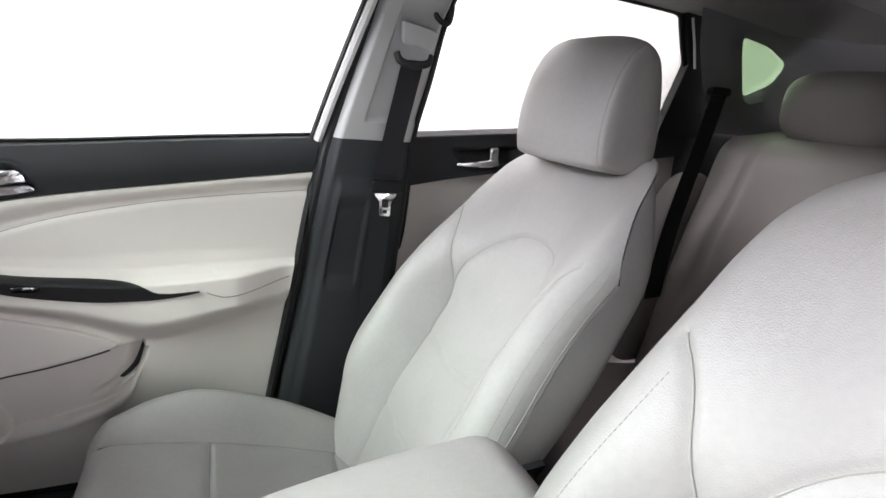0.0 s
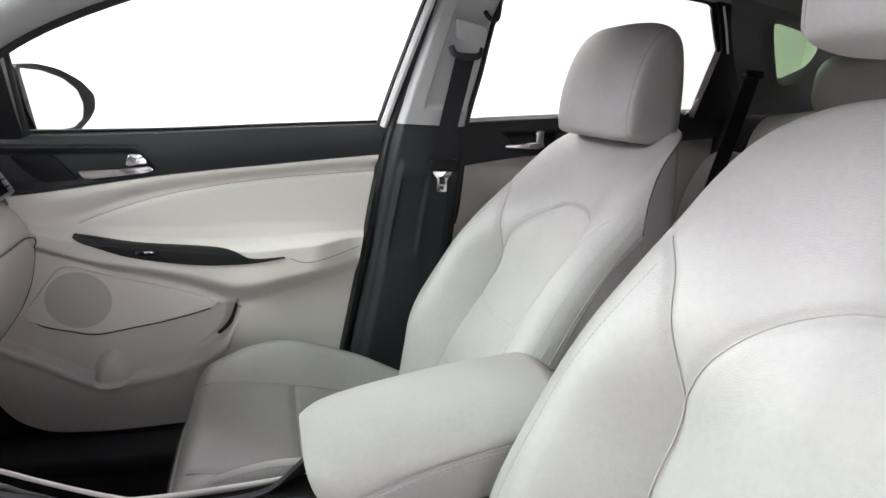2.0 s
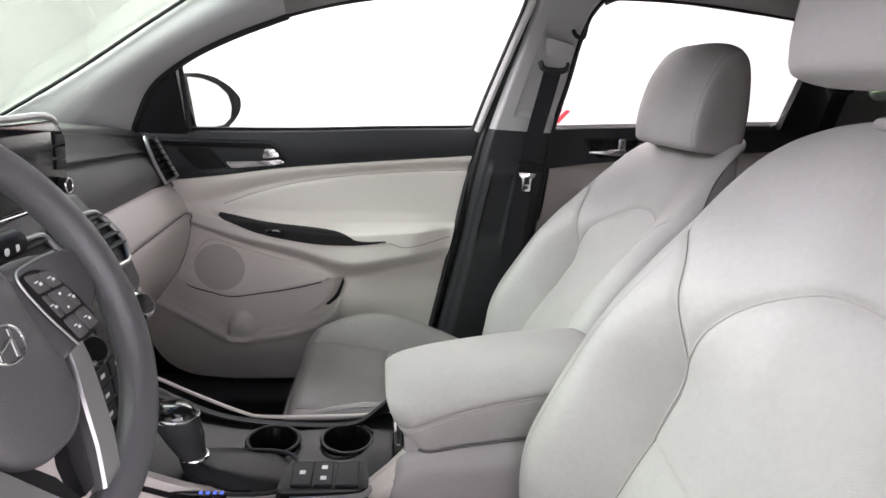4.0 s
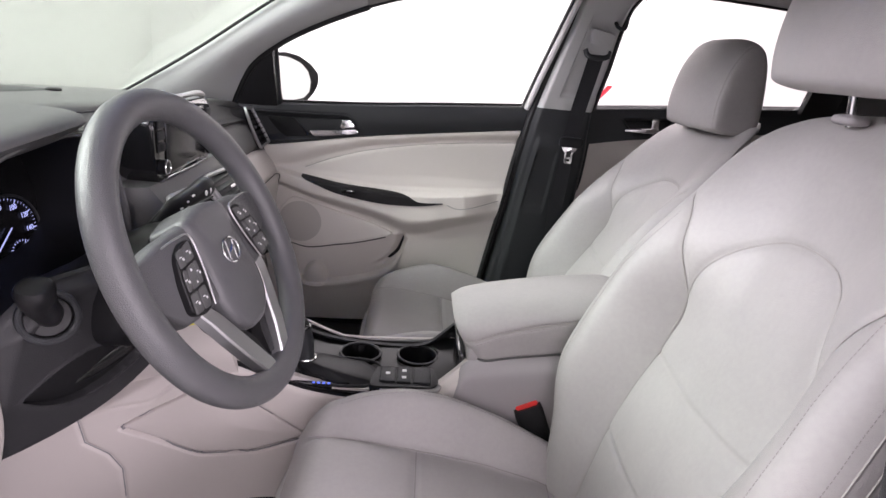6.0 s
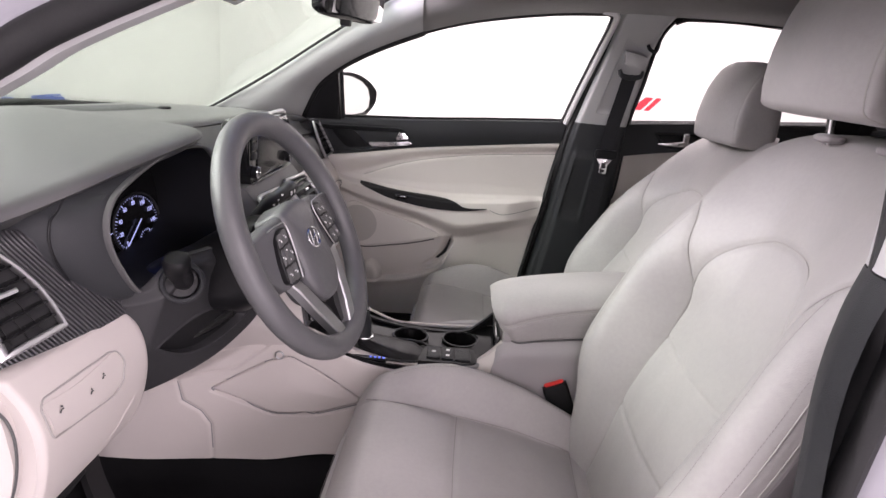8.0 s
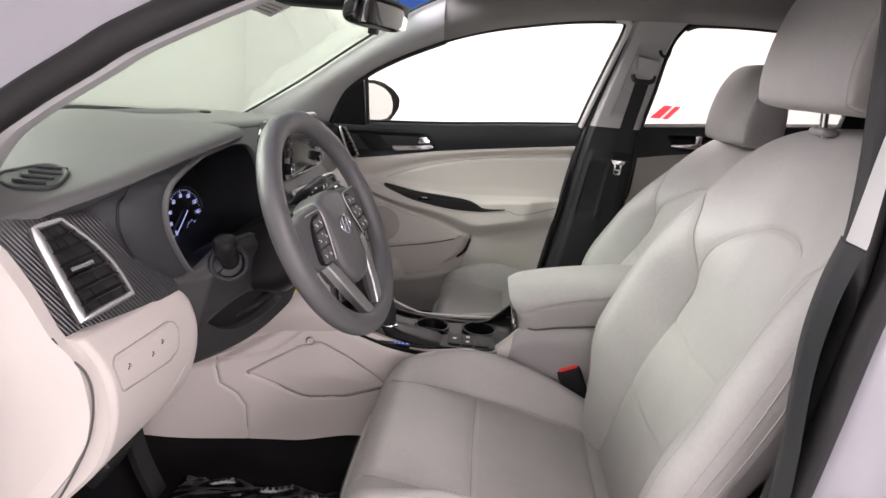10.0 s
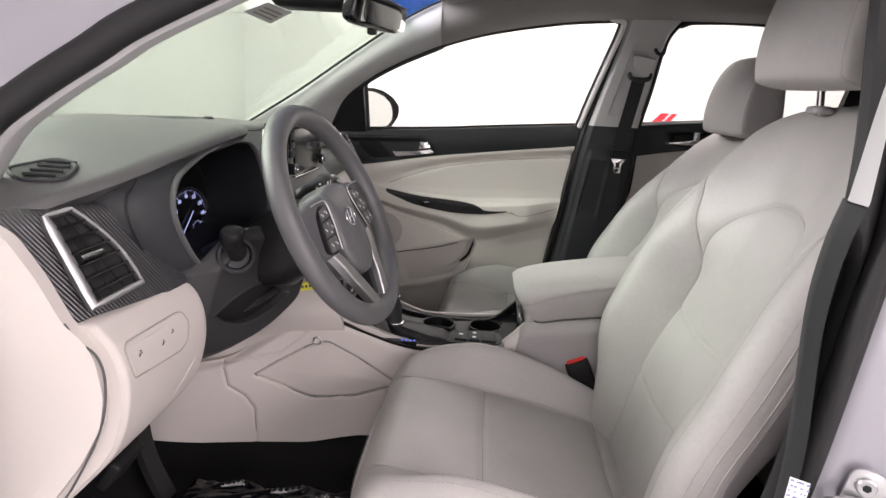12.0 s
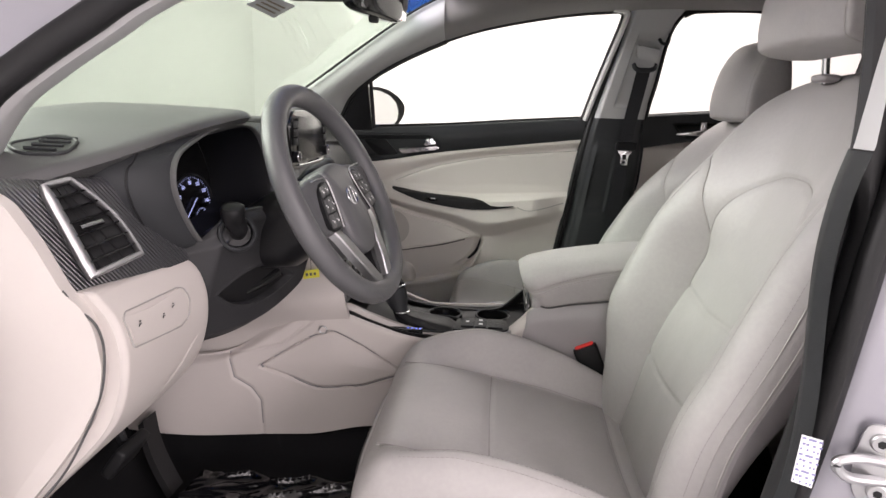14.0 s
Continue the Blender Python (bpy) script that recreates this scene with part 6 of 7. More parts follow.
# right stalk with white markings
sr = spline([(0.125, -0.34, 1.050), (0.138, -0.30, 1.078), (0.146, -0.25, 1.088), (0.150, -0.205, 1.092), (0.150, -0.185, 1.093)], 16)
wiper = part("wiper_stalk", tube(sr, [0.010] * 5 + [0.0125] * 6 + [0.0145] * 4 + [0.012], seg=16), SATIN, column, "satin black wiper stalk with white marks")
for y in (-0.285, -0.268, -0.252):
    p = Vector((0.144 + 0.1 * (y + 0.27), y, 1.083 + (y + 0.27) * 0.3))
    for dz in (-0.003, 0.004):
        part("stalk_mark", soft_box(p.x + 0.0105, p.y, p.z + dz + 0.002, 0.0014, 0.004, 0.0014, 4, 10, 6), WHITEINK, wiper)
for y in (-0.222, -0.205):
    part("stalk_mark", soft_box(0.1635, y, 1.092, 0.0014, 0.0035, 0.004, 2.4, 14, 8), WHITEINK, wiper)

wheel = thing("steering_wheel", "dark grey three-spoke steering wheel with silver lower spokes", "steering wheel", at=tuple(WC))
RIM = 0.1752
rim_pts = [wp(RIM * math.sin(a), RIM * math.cos(a) * (1 if math.cos(a) > -0.8 else 1.0)) for a in [2 * math.pi * k / 120 for k in range(120)]]
part("rim", tube(rim_pts, 0.0180, 0.0172, 20, tuple(WN), closed=True, power=2.15), WHEELSKIN, wheel, "dark grey textured rim", angle=80)
# airbag cover
HUB = [(-0.050, 0.041), (-0.030, 0.050), (0, 0.054), (0.030, 0.050), (0.050, 0.041), (0.0495, 0.010), (0.0515, -0.030), (0.0555, -0.052), (0.046, -0.084), (0.024, -0.103), (0.0, -0.107), (-0.024, -0.103), (-0.046, -0.084), (-0.0555, -0.052), (-0.0515, -0.030), (-0.0495, 0.010)]
FACE = 0.012


def hub(scale, n, du=0.0):
    return [wp(p.x * scale, (p.y + 0.026) * scale - 0.026 + du, n) for p in spline(HUB, 96, closed=True)]


part("airbag_cover", loft([hub(0.97, FACE - 0.050), hub(1.0, FACE - 0.020), hub(0.995, FACE - 0.010), hub(0.965, FACE - 0.004), hub(0.88, FACE), hub(0.6, FACE + 0.003), hub(0.3, FACE + 0.0045), hub(0.03, FACE + 0.005)]), WHEELSKIN, wheel, "dark grey airbag cover", angle=70)
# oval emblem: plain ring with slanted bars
EU = -0.010
emb = part("emblem", tube([wp(0.0190 * math.cos(a), EU + 0.0150 * math.sin(a), FACE + 0.0055) for a in [2 * math.pi * k / 40 for k in range(40)]], 0.0014, 0.0014, 8, tuple(WN), closed=True), CHROME, wheel, "oval chrome emblem")
for a, b in (((-0.0105, -0.0095), (-0.0045, 0.0125)), ((0.0045, -0.0125), (0.0105, 0.0095)), ((-0.008, -0.003), (0.008, 0.003))):
    part("emblem_bar", tube([wp(a[0], a[1] + EU, FACE + 0.0055), wp(b[0], b[1] + EU, FACE + 0.0055)], 0.0016, 0.0012, 8, tuple(WN)), CHROME, emb)
WHEELAXES = Matrix((WR, WU, WN)).transposed().to_4x4()
for s in (1, -1):
    # broad spokes, one skin with the airbag cover
    sp = []
    for r, lo, hi, n in ((0.040, -0.050, 0.046, FACE - 0.008), (0.058, -0.052, 0.043, FACE - 0.005), (0.080, -0.050, 0.043, FACE - 0.006), (0.102, -0.050, 0.041, FACE - 0.008), (0.118, -0.048, 0.037, FACE - 0.010), (0.138, -0.026, 0.034, -0.001), (0.156, -0.016, 0.031, -0.001), (0.166, -0.008, 0.026, -0.004)):
        m, h = (lo + hi) / 2, (hi - lo) / 2
        sp.append([wp(s * r, m + h * u, n + e * (1 if r < 0.12 else 0.45)) for u, e in ((-0.96, -0.026), (-1, -0.010), (-0.97, -0.004), (-0.86, 0.0), (0.86, 0.0), (0.97, -0.004), (1, -0.010), (0.96, -0.026))])
    part("spoke", loft(sp), WHEELSKIN, wheel, angle=60)
    # button pod let into the spoke, edged by a thin bright line
    podl = [(0.058, 0.028), (0.078, 0.031), (0.097, 0.020), (0.109, -0.006), (0.117, -0.038), (0.100, -0.047), (0.078, -0.046), (0.064, -0.008)]
    pr = [Vector((p.x * s, p.y)) for p in rounded(podl, 0.008)]
    top = FACE - 0.0015
    podob = part("button_pod", loft([[wp(p.x, p.y, top - 0.014) for p in pr], [wp(p.x, p.y, top - 0.001) for p in pr], [wp(p.x * 0.99, p.y * 0.97, top) for p in pr]]), BLACK, wheel, "black button pod")
    line = spline([(0.112 * s, 0.036), (0.080 * s, 0.036), (0.056 * s, 0.030), (0.0605 * s, -0.006), (0.0745 * s, -0.046)], 30)
    part("pod_trim", tube([wp(p.x, p.y, top + 0.0005) for p in line], 0.0011, seg=6, up=tuple(WN)), SILVER, podob, "thin satin silver line")
    def in_pod(a, b):
        return (lerp(lerp(0.0625, 0.0945, a), lerp(0.0800, 0.1140, a), b), lerp(lerp(0.0275, 0.0235, a), lerp(-0.0435, -0.0405, a), b))
    cells = [(0, 0.52, 0, 0.26), (0.55, 1, 0, 0.26), (0, 0.20, 0.30, 0.64), (0.24, 0.74, 0.30, 0.64), (0.78, 1, 0.30, 0.64), (0, 0.48, 0.68, 1), (0.52, 1, 0.68, 1)]
    keys = [[in_pod(a0, b0), in_pod(a1, b0), in_pod(a1, b1), in_pod(a0, b1)] for a0, a1, b0, b1 in cells]
    for i, key in enumerate(keys):
        kp = rounded([(x * s, y) for x, y in key], 0.003, 3)
        lift = 0.0022 if i == 3 else 0.0012
        c = sum((Vector(p) for p in kp), Vector((0, 0))) / len(kp)
        bt = part("button", loft([[wp(p.x, p.y, top - 0.001) for p in kp], [wp(p.x, p.y, top + lift - 0.0006) for p in kp], [wp(c.x + (p.x - c.x) * 0.9, c.y + (p.y - c.y) * 0.9, top + lift) for p in kp]]), DASH, podob)
        for dx, dy, w, h in ((-0.002, 0.0015, 0.0022, 0.0006), (0.0015, -0.0015, 0.0016, 0.0014)) if i != 3 else ((0, 0.007, 0.0012, 0.0012), (0, -0.007, 0.0012, 0.0012)):
            part("button_mark", moved(box(-w, w, -h, h, -0.0002, 0.0002, 0), Matrix.Translation(wp(c.x + dx, c.y + dy, top + lift + 0.0003)) @ WHEELAXES), WHITEINK, bt)
    # silver lower spokes, meeting at the bottom of the rim
    lower = [[wp(s * (r + e * w), u, n + f) for e, f in ((-1, -0.008), (-1, 0.004), (-0.85, 0.0065), (0.85, 0.0065), (1, 0.004), (1, -0.008))] for r, u, w, n in ((0.086, -0.042, 0.011, -0.006), (0.076, -0.062, 0.0130, -0.002), (0.060, -0.095, 0.0145, 0.000), (0.045, -0.125, 0.0145, 0.002), (0.029, -0.152, 0.0140, 0.002), (0.022, -0.166, 0.0140, 0.000))]
    part("lower_spoke", loft(lower), SILVER, wheel, "satin silver lower spoke")
    inner = [[wp(s * (r + e * w), u, n + f) for e, f in ((-1, -0.012), (-1, 0.002), (1, 0.002), (1, -0.012))] for r, u, w, n in ((0.058, -0.056, 0.008, -0.008), (0.038, -0.092, 0.010, -0.006), (0.020, -0.122, 0.010, -0.005), (0.008, -0.152, 0.006, -0.004))]
    part("spoke_infill", loft(inner), BLACK, wheel)

# ---- centre console ----
console = thing("centre_console", "beige and gloss black centre console with gear lever", "console", at=(0.3, 0.0, 0.46))
C_TOP = [(-0.40, 0.62), (-0.20, 0.645), (-0.094, 0.662), (0.0, 0.722), (0.073, 0.776), (0.12, 0.786), (0.16, 0.779), (0.22, 0.757), (0.30, 0.732), (0.40, 0.722), (0.50, 0.728), (0.545, 0.765), (0.575, 0.796), (0.66, 0.812), (0.95, 0.85)]
C_BOT = [(-0.40, 0.48), (-0.276, 0.470), (-0.124, 0.461), (0.081, 0.468), (0.227, 0.50), (0.5, 0.50), (0.95, 0.48)]
KNEE = [(-0.036, 0.626), (0.10, 0.580), (0.20, 0.592), (0.30, 0.630), (0.20, 0.690), (0.136, 0.720), (0.09, 0.705)]
knee = [tuple(p) for p in rounded(KNEE, 0.012)]
knee.append(knee[0])


def console_side(u, v, sgn=-1):
    x = lerp(-0.40, 0.95, u)
    z = lerp(curve_at(C_BOT, x), curve_at(C_TOP, x), v)
    y = 0.112 + 0.05 * (1 - smooth(-0.30, 0.05, x)) + 0.012 * (1 - v) - 0.016 * smooth(0.88, 1.0, v) ** 2
    d = seg_dist(x, z, knee)
    if inside(x, z, knee):
        y -= 0.0065 * math.exp(-((d / 0.0028) ** 2)) + 0.004 - 0.005 * smooth(0.0, 0.06, d)
    else:
        y -= 0.0045 * math.exp(-((d / 0.0018) ** 2))
    d = seg_dist(x, z, [(-0.100, 0.655), (-0.088, 0.60), (-0.05, 0.575), (-0.030, 0.545), (-0.025, 0.46)])
    y -= 0.003 * math.exp(-((d / 0.0035) ** 2))
    d = seg_dist(x, z, [(-0.12, 0.648), (0.02, 0.68), (0.09, 0.74)])
    y -= 0.0025 * math.exp(-((d / 0.003) ** 2))
    return Vector((x, sgn * y, z))


side_ob = part("side_panel", slab(console_side, 460, 170, (0, 0.012, 0)), BEIGE, console, "beige console side", angle=60)


def on_side(x, z):
    return console_side((x + 0.40) / 1.35, (z - curve_at(C_BOT, x)) / (curve_at(C_TOP, x) - curve_at(C_BOT, x))) + Vector((0, -0.0004, 0))


for line in (knee, [(-0.100, 0.655), (-0.088, 0.60), (-0.05, 0.575), (-0.030, 0.545), (-0.025, 0.468)]):
    run = [Vector(p) for p in line]
    part("panel_gap", tube([on_side(p.x, p.y) + Vector((0, 0.0006, 0)) for a, b in zip(run, run[1:]) for p in [a.lerp(b, k / 4) for k in range(4)]], 0.0016, seg=6, up=(0, 1, 0)), REARTRIM, side_ob, "thin panel gap")
part("side_panel", slab(lambda u, v: console_side(u, v, 1), 120, 30, (0, -0.012, 0)), CHAR, console, "charcoal console side", angle=60)
stud = part("panel_stud", tube([Vector((0.115 + 0.008 * math.cos(a), -0.1185, 0.722 + 0.008 * math.sin(a))) for a in [2 * math.pi * k / 28 for k in range(28)]], 0.002, 0.002, 8, (0, 1, 0), closed=True), SILVER, console, "small chrome stud")
part("stud_face", disc((0.115, -0.1165, 0.722), (0, -1, 0), 0.007, 0.002, 24), BEIGE, stud)
# pale trim along the passenger edge
edge = spline([(0.05, 0.135, 0.815), (0.139, 0.13, 0.79), (0.24, 0.118, 0.752), (0.31, 0.112, 0.727), (0.345, 0.110, 0.721), (0.45, 0.108, 0.725), (0.55, 0.104, 0.735), (0.575, 0.100, 0.748)], 50)
part("edge_trim", tube([p + Vector((0, 0, 0.002)) for p in edge], 0.003, 0.003, 8), BEIGE_SOFT, console, "pale edge trim")


def con_top(u, v):
    x = lerp(0.10, 0.562, u)
    a = -0.108
    b = 0.106 + 0.025 * (1 - smooth(0.1, 0.3, x))
    y = lerp(a, b, v)
    z0 = curve_at([(0.10, 0.775), (0.16, 0.770), (0.22, 0.748), (0.30, 0.726), (0.40, 0.720), (0.50, 0.726), (0.562, 0.742)], x)
    z = z0 - 0.008 * math.sin(math.pi * v)
    for cx, cy in ((0.372, 0.045), (0.487, 0.050)):
        d = math.hypot(x - cx, y - cy)
        z -= 0.065 * (1 - smooth(0.034, 0.040, d))
    z -= 0.03 * (1 - smooth(0.16, 0.20, x)) * smooth(-0.09, -0.06, y) * (1 - smooth(0.07, 0.10, y))
    return Vector((x, y, z))


part("top_plate", slab(con_top, 150, 80, (0, 0, -0.02)), SATIN, console, "gloss black console top", angle=60)
for cx, cy in ((0.372, 0.045), (0.487, 0.050)):
    part("cup_ring", tube([Vector((cx + 0.040 * math.cos(a), cy + 0.040 * math.sin(a), 0.722)) for a in [2 * math.pi * k / 40 for k in range(40)]], 0.003, 0.002, 8, closed=True), CHAR, console)
# gear lever
part("gear_boot", loft([[Vector((cx + rx * math.copysign(abs(math.cos(a)) ** 0.7, math.cos(a)), -0.045 + ry * math.copysign(abs(math.sin(a)) ** 0.7, math.sin(a)) * (1 + 0.10 * math.sin(6 * a + z * 160)), z)) for a in [2 * math.pi * k / 40 for k in range(40)]] for cx, rx, ry, z in ((0.345, 0.070, 0.048, 0.720), (0.335, 0.063, 0.044, 0.730), (0.312, 0.046, 0.036, 0.739), (0.290, 0.028, 0.026, 0.746), (0.278, 0.019, 0.018, 0.751))]), BLACK, console, "black leather gear boot")
part("boot_frame", tube([Vector((0.345 + 0.074 * math.copysign(abs(math.cos(a)) ** 0.6, math.cos(a)), -0.045 + 0.052 * math.copysign(abs(math.sin(a)) ** 0.6, math.sin(a)), 0.727)) for a in [2 * math.pi * k / 48 for k in range(48)]], 0.003, seg=8, closed=True), CHAR, console)
knob = part("gear_knob", loft([[Vector((cx - 0.012 + r1 * math.cos(a), -0.045 + r2 * math.sin(a), z - 0.027)) for a in [2 * math.pi * k / 32 for k in range(32)]] for cx, r1, r2, z in ((0.290, 0.017, 0.016, 0.776), (0.285, 0.020, 0.018, 0.785), (0.276, 0.028, 0.022, 0.810), (0.268, 0.031, 0.024, 0.832), (0.264, 0.030, 0.023, 0.845), (0.262, 0.024, 0.019, 0.854), (0.261, 0.012, 0.01, 0.857))]), CHAR, console, "dark gear knob", angle=70)
part("knob_cap", loft([[Vector((cx - 0.012 + r1 * math.cos(a), -0.045 + r2 * math.sin(a), z - 0.027)) for a in [2 * math.pi * k / 32 for k in range(32)]] for cx, r1, r2, z in ((0.266, 0.0312, 0.0242, 0.842), (0.264, 0.0308, 0.0238, 0.847), (0.262, 0.025, 0.020, 0.8565), (0.261, 0.012, 0.010, 0.8595))]), GLOSS, knob, "gloss black knob cap", angle=70)
part("cap_ring", tube([Vector((0.254 + 0.0315 * math.cos(a), -0.045 + 0.0245 * math.sin(a), 0.815)) for a in [2 * math.pi * k / 40 for k in range(40)]], 0.0016, 0.003, 8, closed=True), CHROME, knob, "chrome ring")
part("knob_ring", tube([Vector((0.278 + 0.018 * math.cos(a), -0.045 + 0.017 * math.sin(a), 0.752)) for a in [2 * math.pi * k / 32 for k in range(32)]], 0.0025, seg=8, closed=True), CHROME, knob)
gate = part("gear_display", box(0.255, 0.335, -0.104, -0.098, 0.722, 0.734, 0.002), GLOSS, console)
for k in range(4):
    part("gear_mark", box(0.300 + 0.009 * k, 0.3045 + 0.009 * k, -0.1045, -0.1005, 0.7325, 0.7345, 0), BLUEGLOW, gate)
# switch block
blk = part("switch_block", prism(rounded([(0.40, -0.118), (0.515, -0.112), (0.525, -0.095), (0.518, -0.040), (0.41, -0.045)], 0.01), (0, 0, 0.722), (1, 0, 0), (0, 1, 0), (0, 0, 0.022), 0.004), BLACK, console, "black switch block")
part("block_trim", tube(spline([(0.42, -0.120, 0.735), (0.50, -0.116, 0.737), (0.524, -0.104, 0.738), (0.526, -0.08, 0.738)], 20), 0.004, 0.005, 8), SILVER, blk)
for x0, x1 in ((0.418, 0.446), (0.449, 0.474), (0.478, 0.510)):
    b = part("switch", box(x0, x1, -0.104, -0.052, 0.742, 0.7485, 0.002), CHAR, blk)
    for y in ((-0.078,) if x0 < 0.43 else (-0.090, -0.066) if x0 < 0.46 else ()):
        part("switch_mark", box((x0 + x1) / 2 - 0.004, (x0 + x1) / 2 + 0.004, y - 0.004, y + 0.004, 0.7483, 0.7490, 0), WHITEINK, b)
# armrest lid and bin
LID_TOP = [(0.53, 0.858), (0.545, 0.874), (0.57, 0.886), (0.62, 0.899), (0.72, 0.916), (0.80, 0.926), (0.92, 0.932)]
LID_LOW = [(0.53, 0.822), (0.545, 0.806), (0.57, 0.801), (0.60, 0.803), (0.75, 0.826), (0.92, 0.85)]
LID_SEAM = [(0.53, 0.836), (0.555, 0.832), (0.62, 0.853), (0.70, 0.876), (0.78, 0.891), (0.87, 0.901)]


def lid_side(x):
    return 0.094 * (1 - 0.16 * max(0.0, (0.572 - x) / 0.032) ** 2)


def lid_nose(x, z):
    """The lid's front leans back towards its lower edge."""
    top, low = curve_at(LID_TOP, x), curve_at(LID_LOW, x)
    return x + 0.034 * max(0.0, (top - z) / (top - low)) ** 1.3 * (1 - smooth(0.54, 0.66, x))


def lid(u, v):
    x = lerp(0.540, 0.868, v ** 1.3)
    top, low, fold = curve_at(LID_TOP, x), curve_at(LID_LOW, x), curve_at(LID_SEAM, x)
    w, t = lid_side(x), 1 - abs(2 * u - 1)
    if t < 0.22:
        y, z = 0.955 * w * t / 0.22, low
    elif t < 0.56:
        k = (t - 0.22) / 0.34
        y, z = w * (0.955 + 0.045 * math.sin(0.5 * math.pi * k)), lerp(low, fold, k)
    else:
        k = 0.5 * math.pi * (t - 0.56) / 0.44
        y, z = w * max(0.0, math.cos(k)) ** 0.62, lerp(fold, top, math.sin(k) ** 0.85)
    y *= 1 - 0.022 * math.exp(-(((z - fold) / 0.0035) ** 2))
    tail = max(0.0, (x - 0.83) / 0.04)
    z -= 0.02 * tail * tail * (z > fold)
    return Vector((lid_nose(x, z), math.copysign(y, u - 0.5) - 0.013, z))


bm = grid(lid, 120, 70, wrap_u=True)
bm.verts.ensure_lookup_table()
bm.faces.new([bm.verts[i] for i in range(120)])
bm.faces.new([bm.verts[69 * 120 + i] for i in range(120)])
arm = part("armrest_lid", bm, SEAT, console, "light grey padded armrest lid", angle=70)
for s in (1, -1):
    for lift in (0.005, -0.005):
        pts = []
        for k in range(51):
            x = lerp(0.556, 0.86, k / 50)
            z = curve_at(LID_SEAM, x) + lift
            pts.append(Vector((lid_nose(x, z), s * (lid_side(x) * (0.993 if lift > 0 else 1.0)) - 0.013, z)))
        stitches(pts, arm, r=0.0004)
rim = [lerp(0.556, 0.86, k / 40) for k in range(41)]
part("lid_seam", tube([Vector((lid_nose(x, curve_at(LID_SEAM, x)), -lid_side(x) * 0.985 - 0.013, curve_at(LID_SEAM, x))) for x in rim], 0.0011, seg=6), SEAM, arm)
part("lid_gap", tube([Vector((lid_nose(x, curve_at(LID_LOW, x)), -lid_side(x) * 0.955 - 0.0125, curve_at(LID_LOW, x) - 0.0015)) for x in rim], 0.0021, seg=6), DARKINK, arm, "dark gap below the lid")
part("bin", box(0.57, 0.93, -0.100, 0.075, 0.50, 0.842, 0.01, 3), SEATSIDE, console, "grey-mauve armrest bin")
# darker sheet over the beige console side: the seat's shade as colour
def bin_shade(u, v):
    x = lerp(0.505 + 0.055 * v, 0.945, u)
    p = console_side((x + 0.40) / 1.35, v)
    return Vector((x, p.y - 0.003 * smooth(0.0, 0.02, u), p.z))


part("bin_shade", slab(bin_shade, 70, 30, (0, 0.002, 0)), SEATSIDE, console, "darker grey-mauve sheet holding the shade beside the seat", angle=60)
part("bin_face", box(0.556, 0.568, -0.085, 0.085, 0.735, 0.80, 0.004), GLOSS, console)

card = thing("hanging_tag", "small yellow paper tag below the dashboard", "tag", at=(0.11, -0.15, 0.87))
part("paper", moved(box(-0.017, 0.017, -0.0004, 0.0004, -0.009, 0.009, 0), Matrix.Translation((0.100, -0.15, 0.858)) @ Euler((0, radians(-6), radians(18))).to_matrix().to_4x4()), YELLOW, card)
for k in range(3):
    part("print_bar", moved(box(-0.011 + 0.008 * k, -0.006 + 0.008 * k, -0.0008, 0.0, -0.003, 0.003, 0), Matrix.Translation((0.100, -0.15, 0.858)) @ Euler((0, radians(-6), radians(18))).to_matrix().to_4x4()), DARKINK, card)
part("string", tube([(0.100, -0.15, 0.867), (0.098, -0.148, 0.92)], 0.0006, seg=5), BLACK, card)

# belt buckle beside the driver's seat
buckle = thing("belt_buckle", "black belt buckle with red release button", "buckle", at=(0.715, -0.125, 0.70))
ax = Vector((-0.42, 0, 0.91)).normalized()
side = Vector((0.91, 0, 0.42))
def bk(h, sx, sy):
    c = Vector((0.722, -0.114, 0.642)) + ax * h * 1.05
    sx, sy = sx * 1.3, sy * 1.25
    return [c + side * (sx * a) + Vector((0, sy * b, 0)) for a, b in ((-1, -0.6), (-0.8, -1), (0.8, -1), (1, -0.6), (1, 0.6), (0.8, 1), (-0.8, 1), (-1, 0.6))]
part("body", loft([bk(-0.05, 0.013, 0.010), bk(0.0, 0.018, 0.013), bk(0.075, 0.020, 0.014), bk(0.086, 0.019, 0.013)]), BLACK, buckle)
part("button", loft([bk(0.084, 0.016, 0.009), bk(0.0895, 0.0155, 0.0085), bk(0.091, 0.013, 0.007)]), REDPL, buckle, "red release button")

# ---- floor things ----
brake = thing("brake_pedal", "dark metal brake pedal arm with rubber pad", "pedal", at=(-0.2, -0.33, 0.5))
part("pad", moved(box(-0.012, 0.012, -0.044, 0.044, -0.034, 0.034, 0.008, 3), Matrix.Translation((-0.19, -0.385, 0.555)) @ Euler((0, radians(35), 0)).to_matrix().to_4x4()), RUBBER, brake, "black rubber pad")
part("arm", tube(spline([(-0.20, -0.375, 0.57), (-0.24, -0.35, 0.64), (-0.30, -0.31, 0.80), (-0.33, -0.31, 0.95)], 16), 0.008, 0.014, 8), CHAR, brake)
gas = thing("accelerator_pedal", "black plastic accelerator pedal", "pedal", at=(-0.2, -0.22, 0.45))
part("pad", slab(lambda u, v: Vector((lerp(-0.148, -0.245, v) - 0.012 * math.sin(math.pi * v), lerp(-0.313, -0.240, v) + u * lerp(0.044, 0.050, v), lerp(0.418, 0.535, v) + 0.004 * math.sin(math.pi * v))), 8, 16, (-0.012, 0, -0.010)), RUBBER, gas)
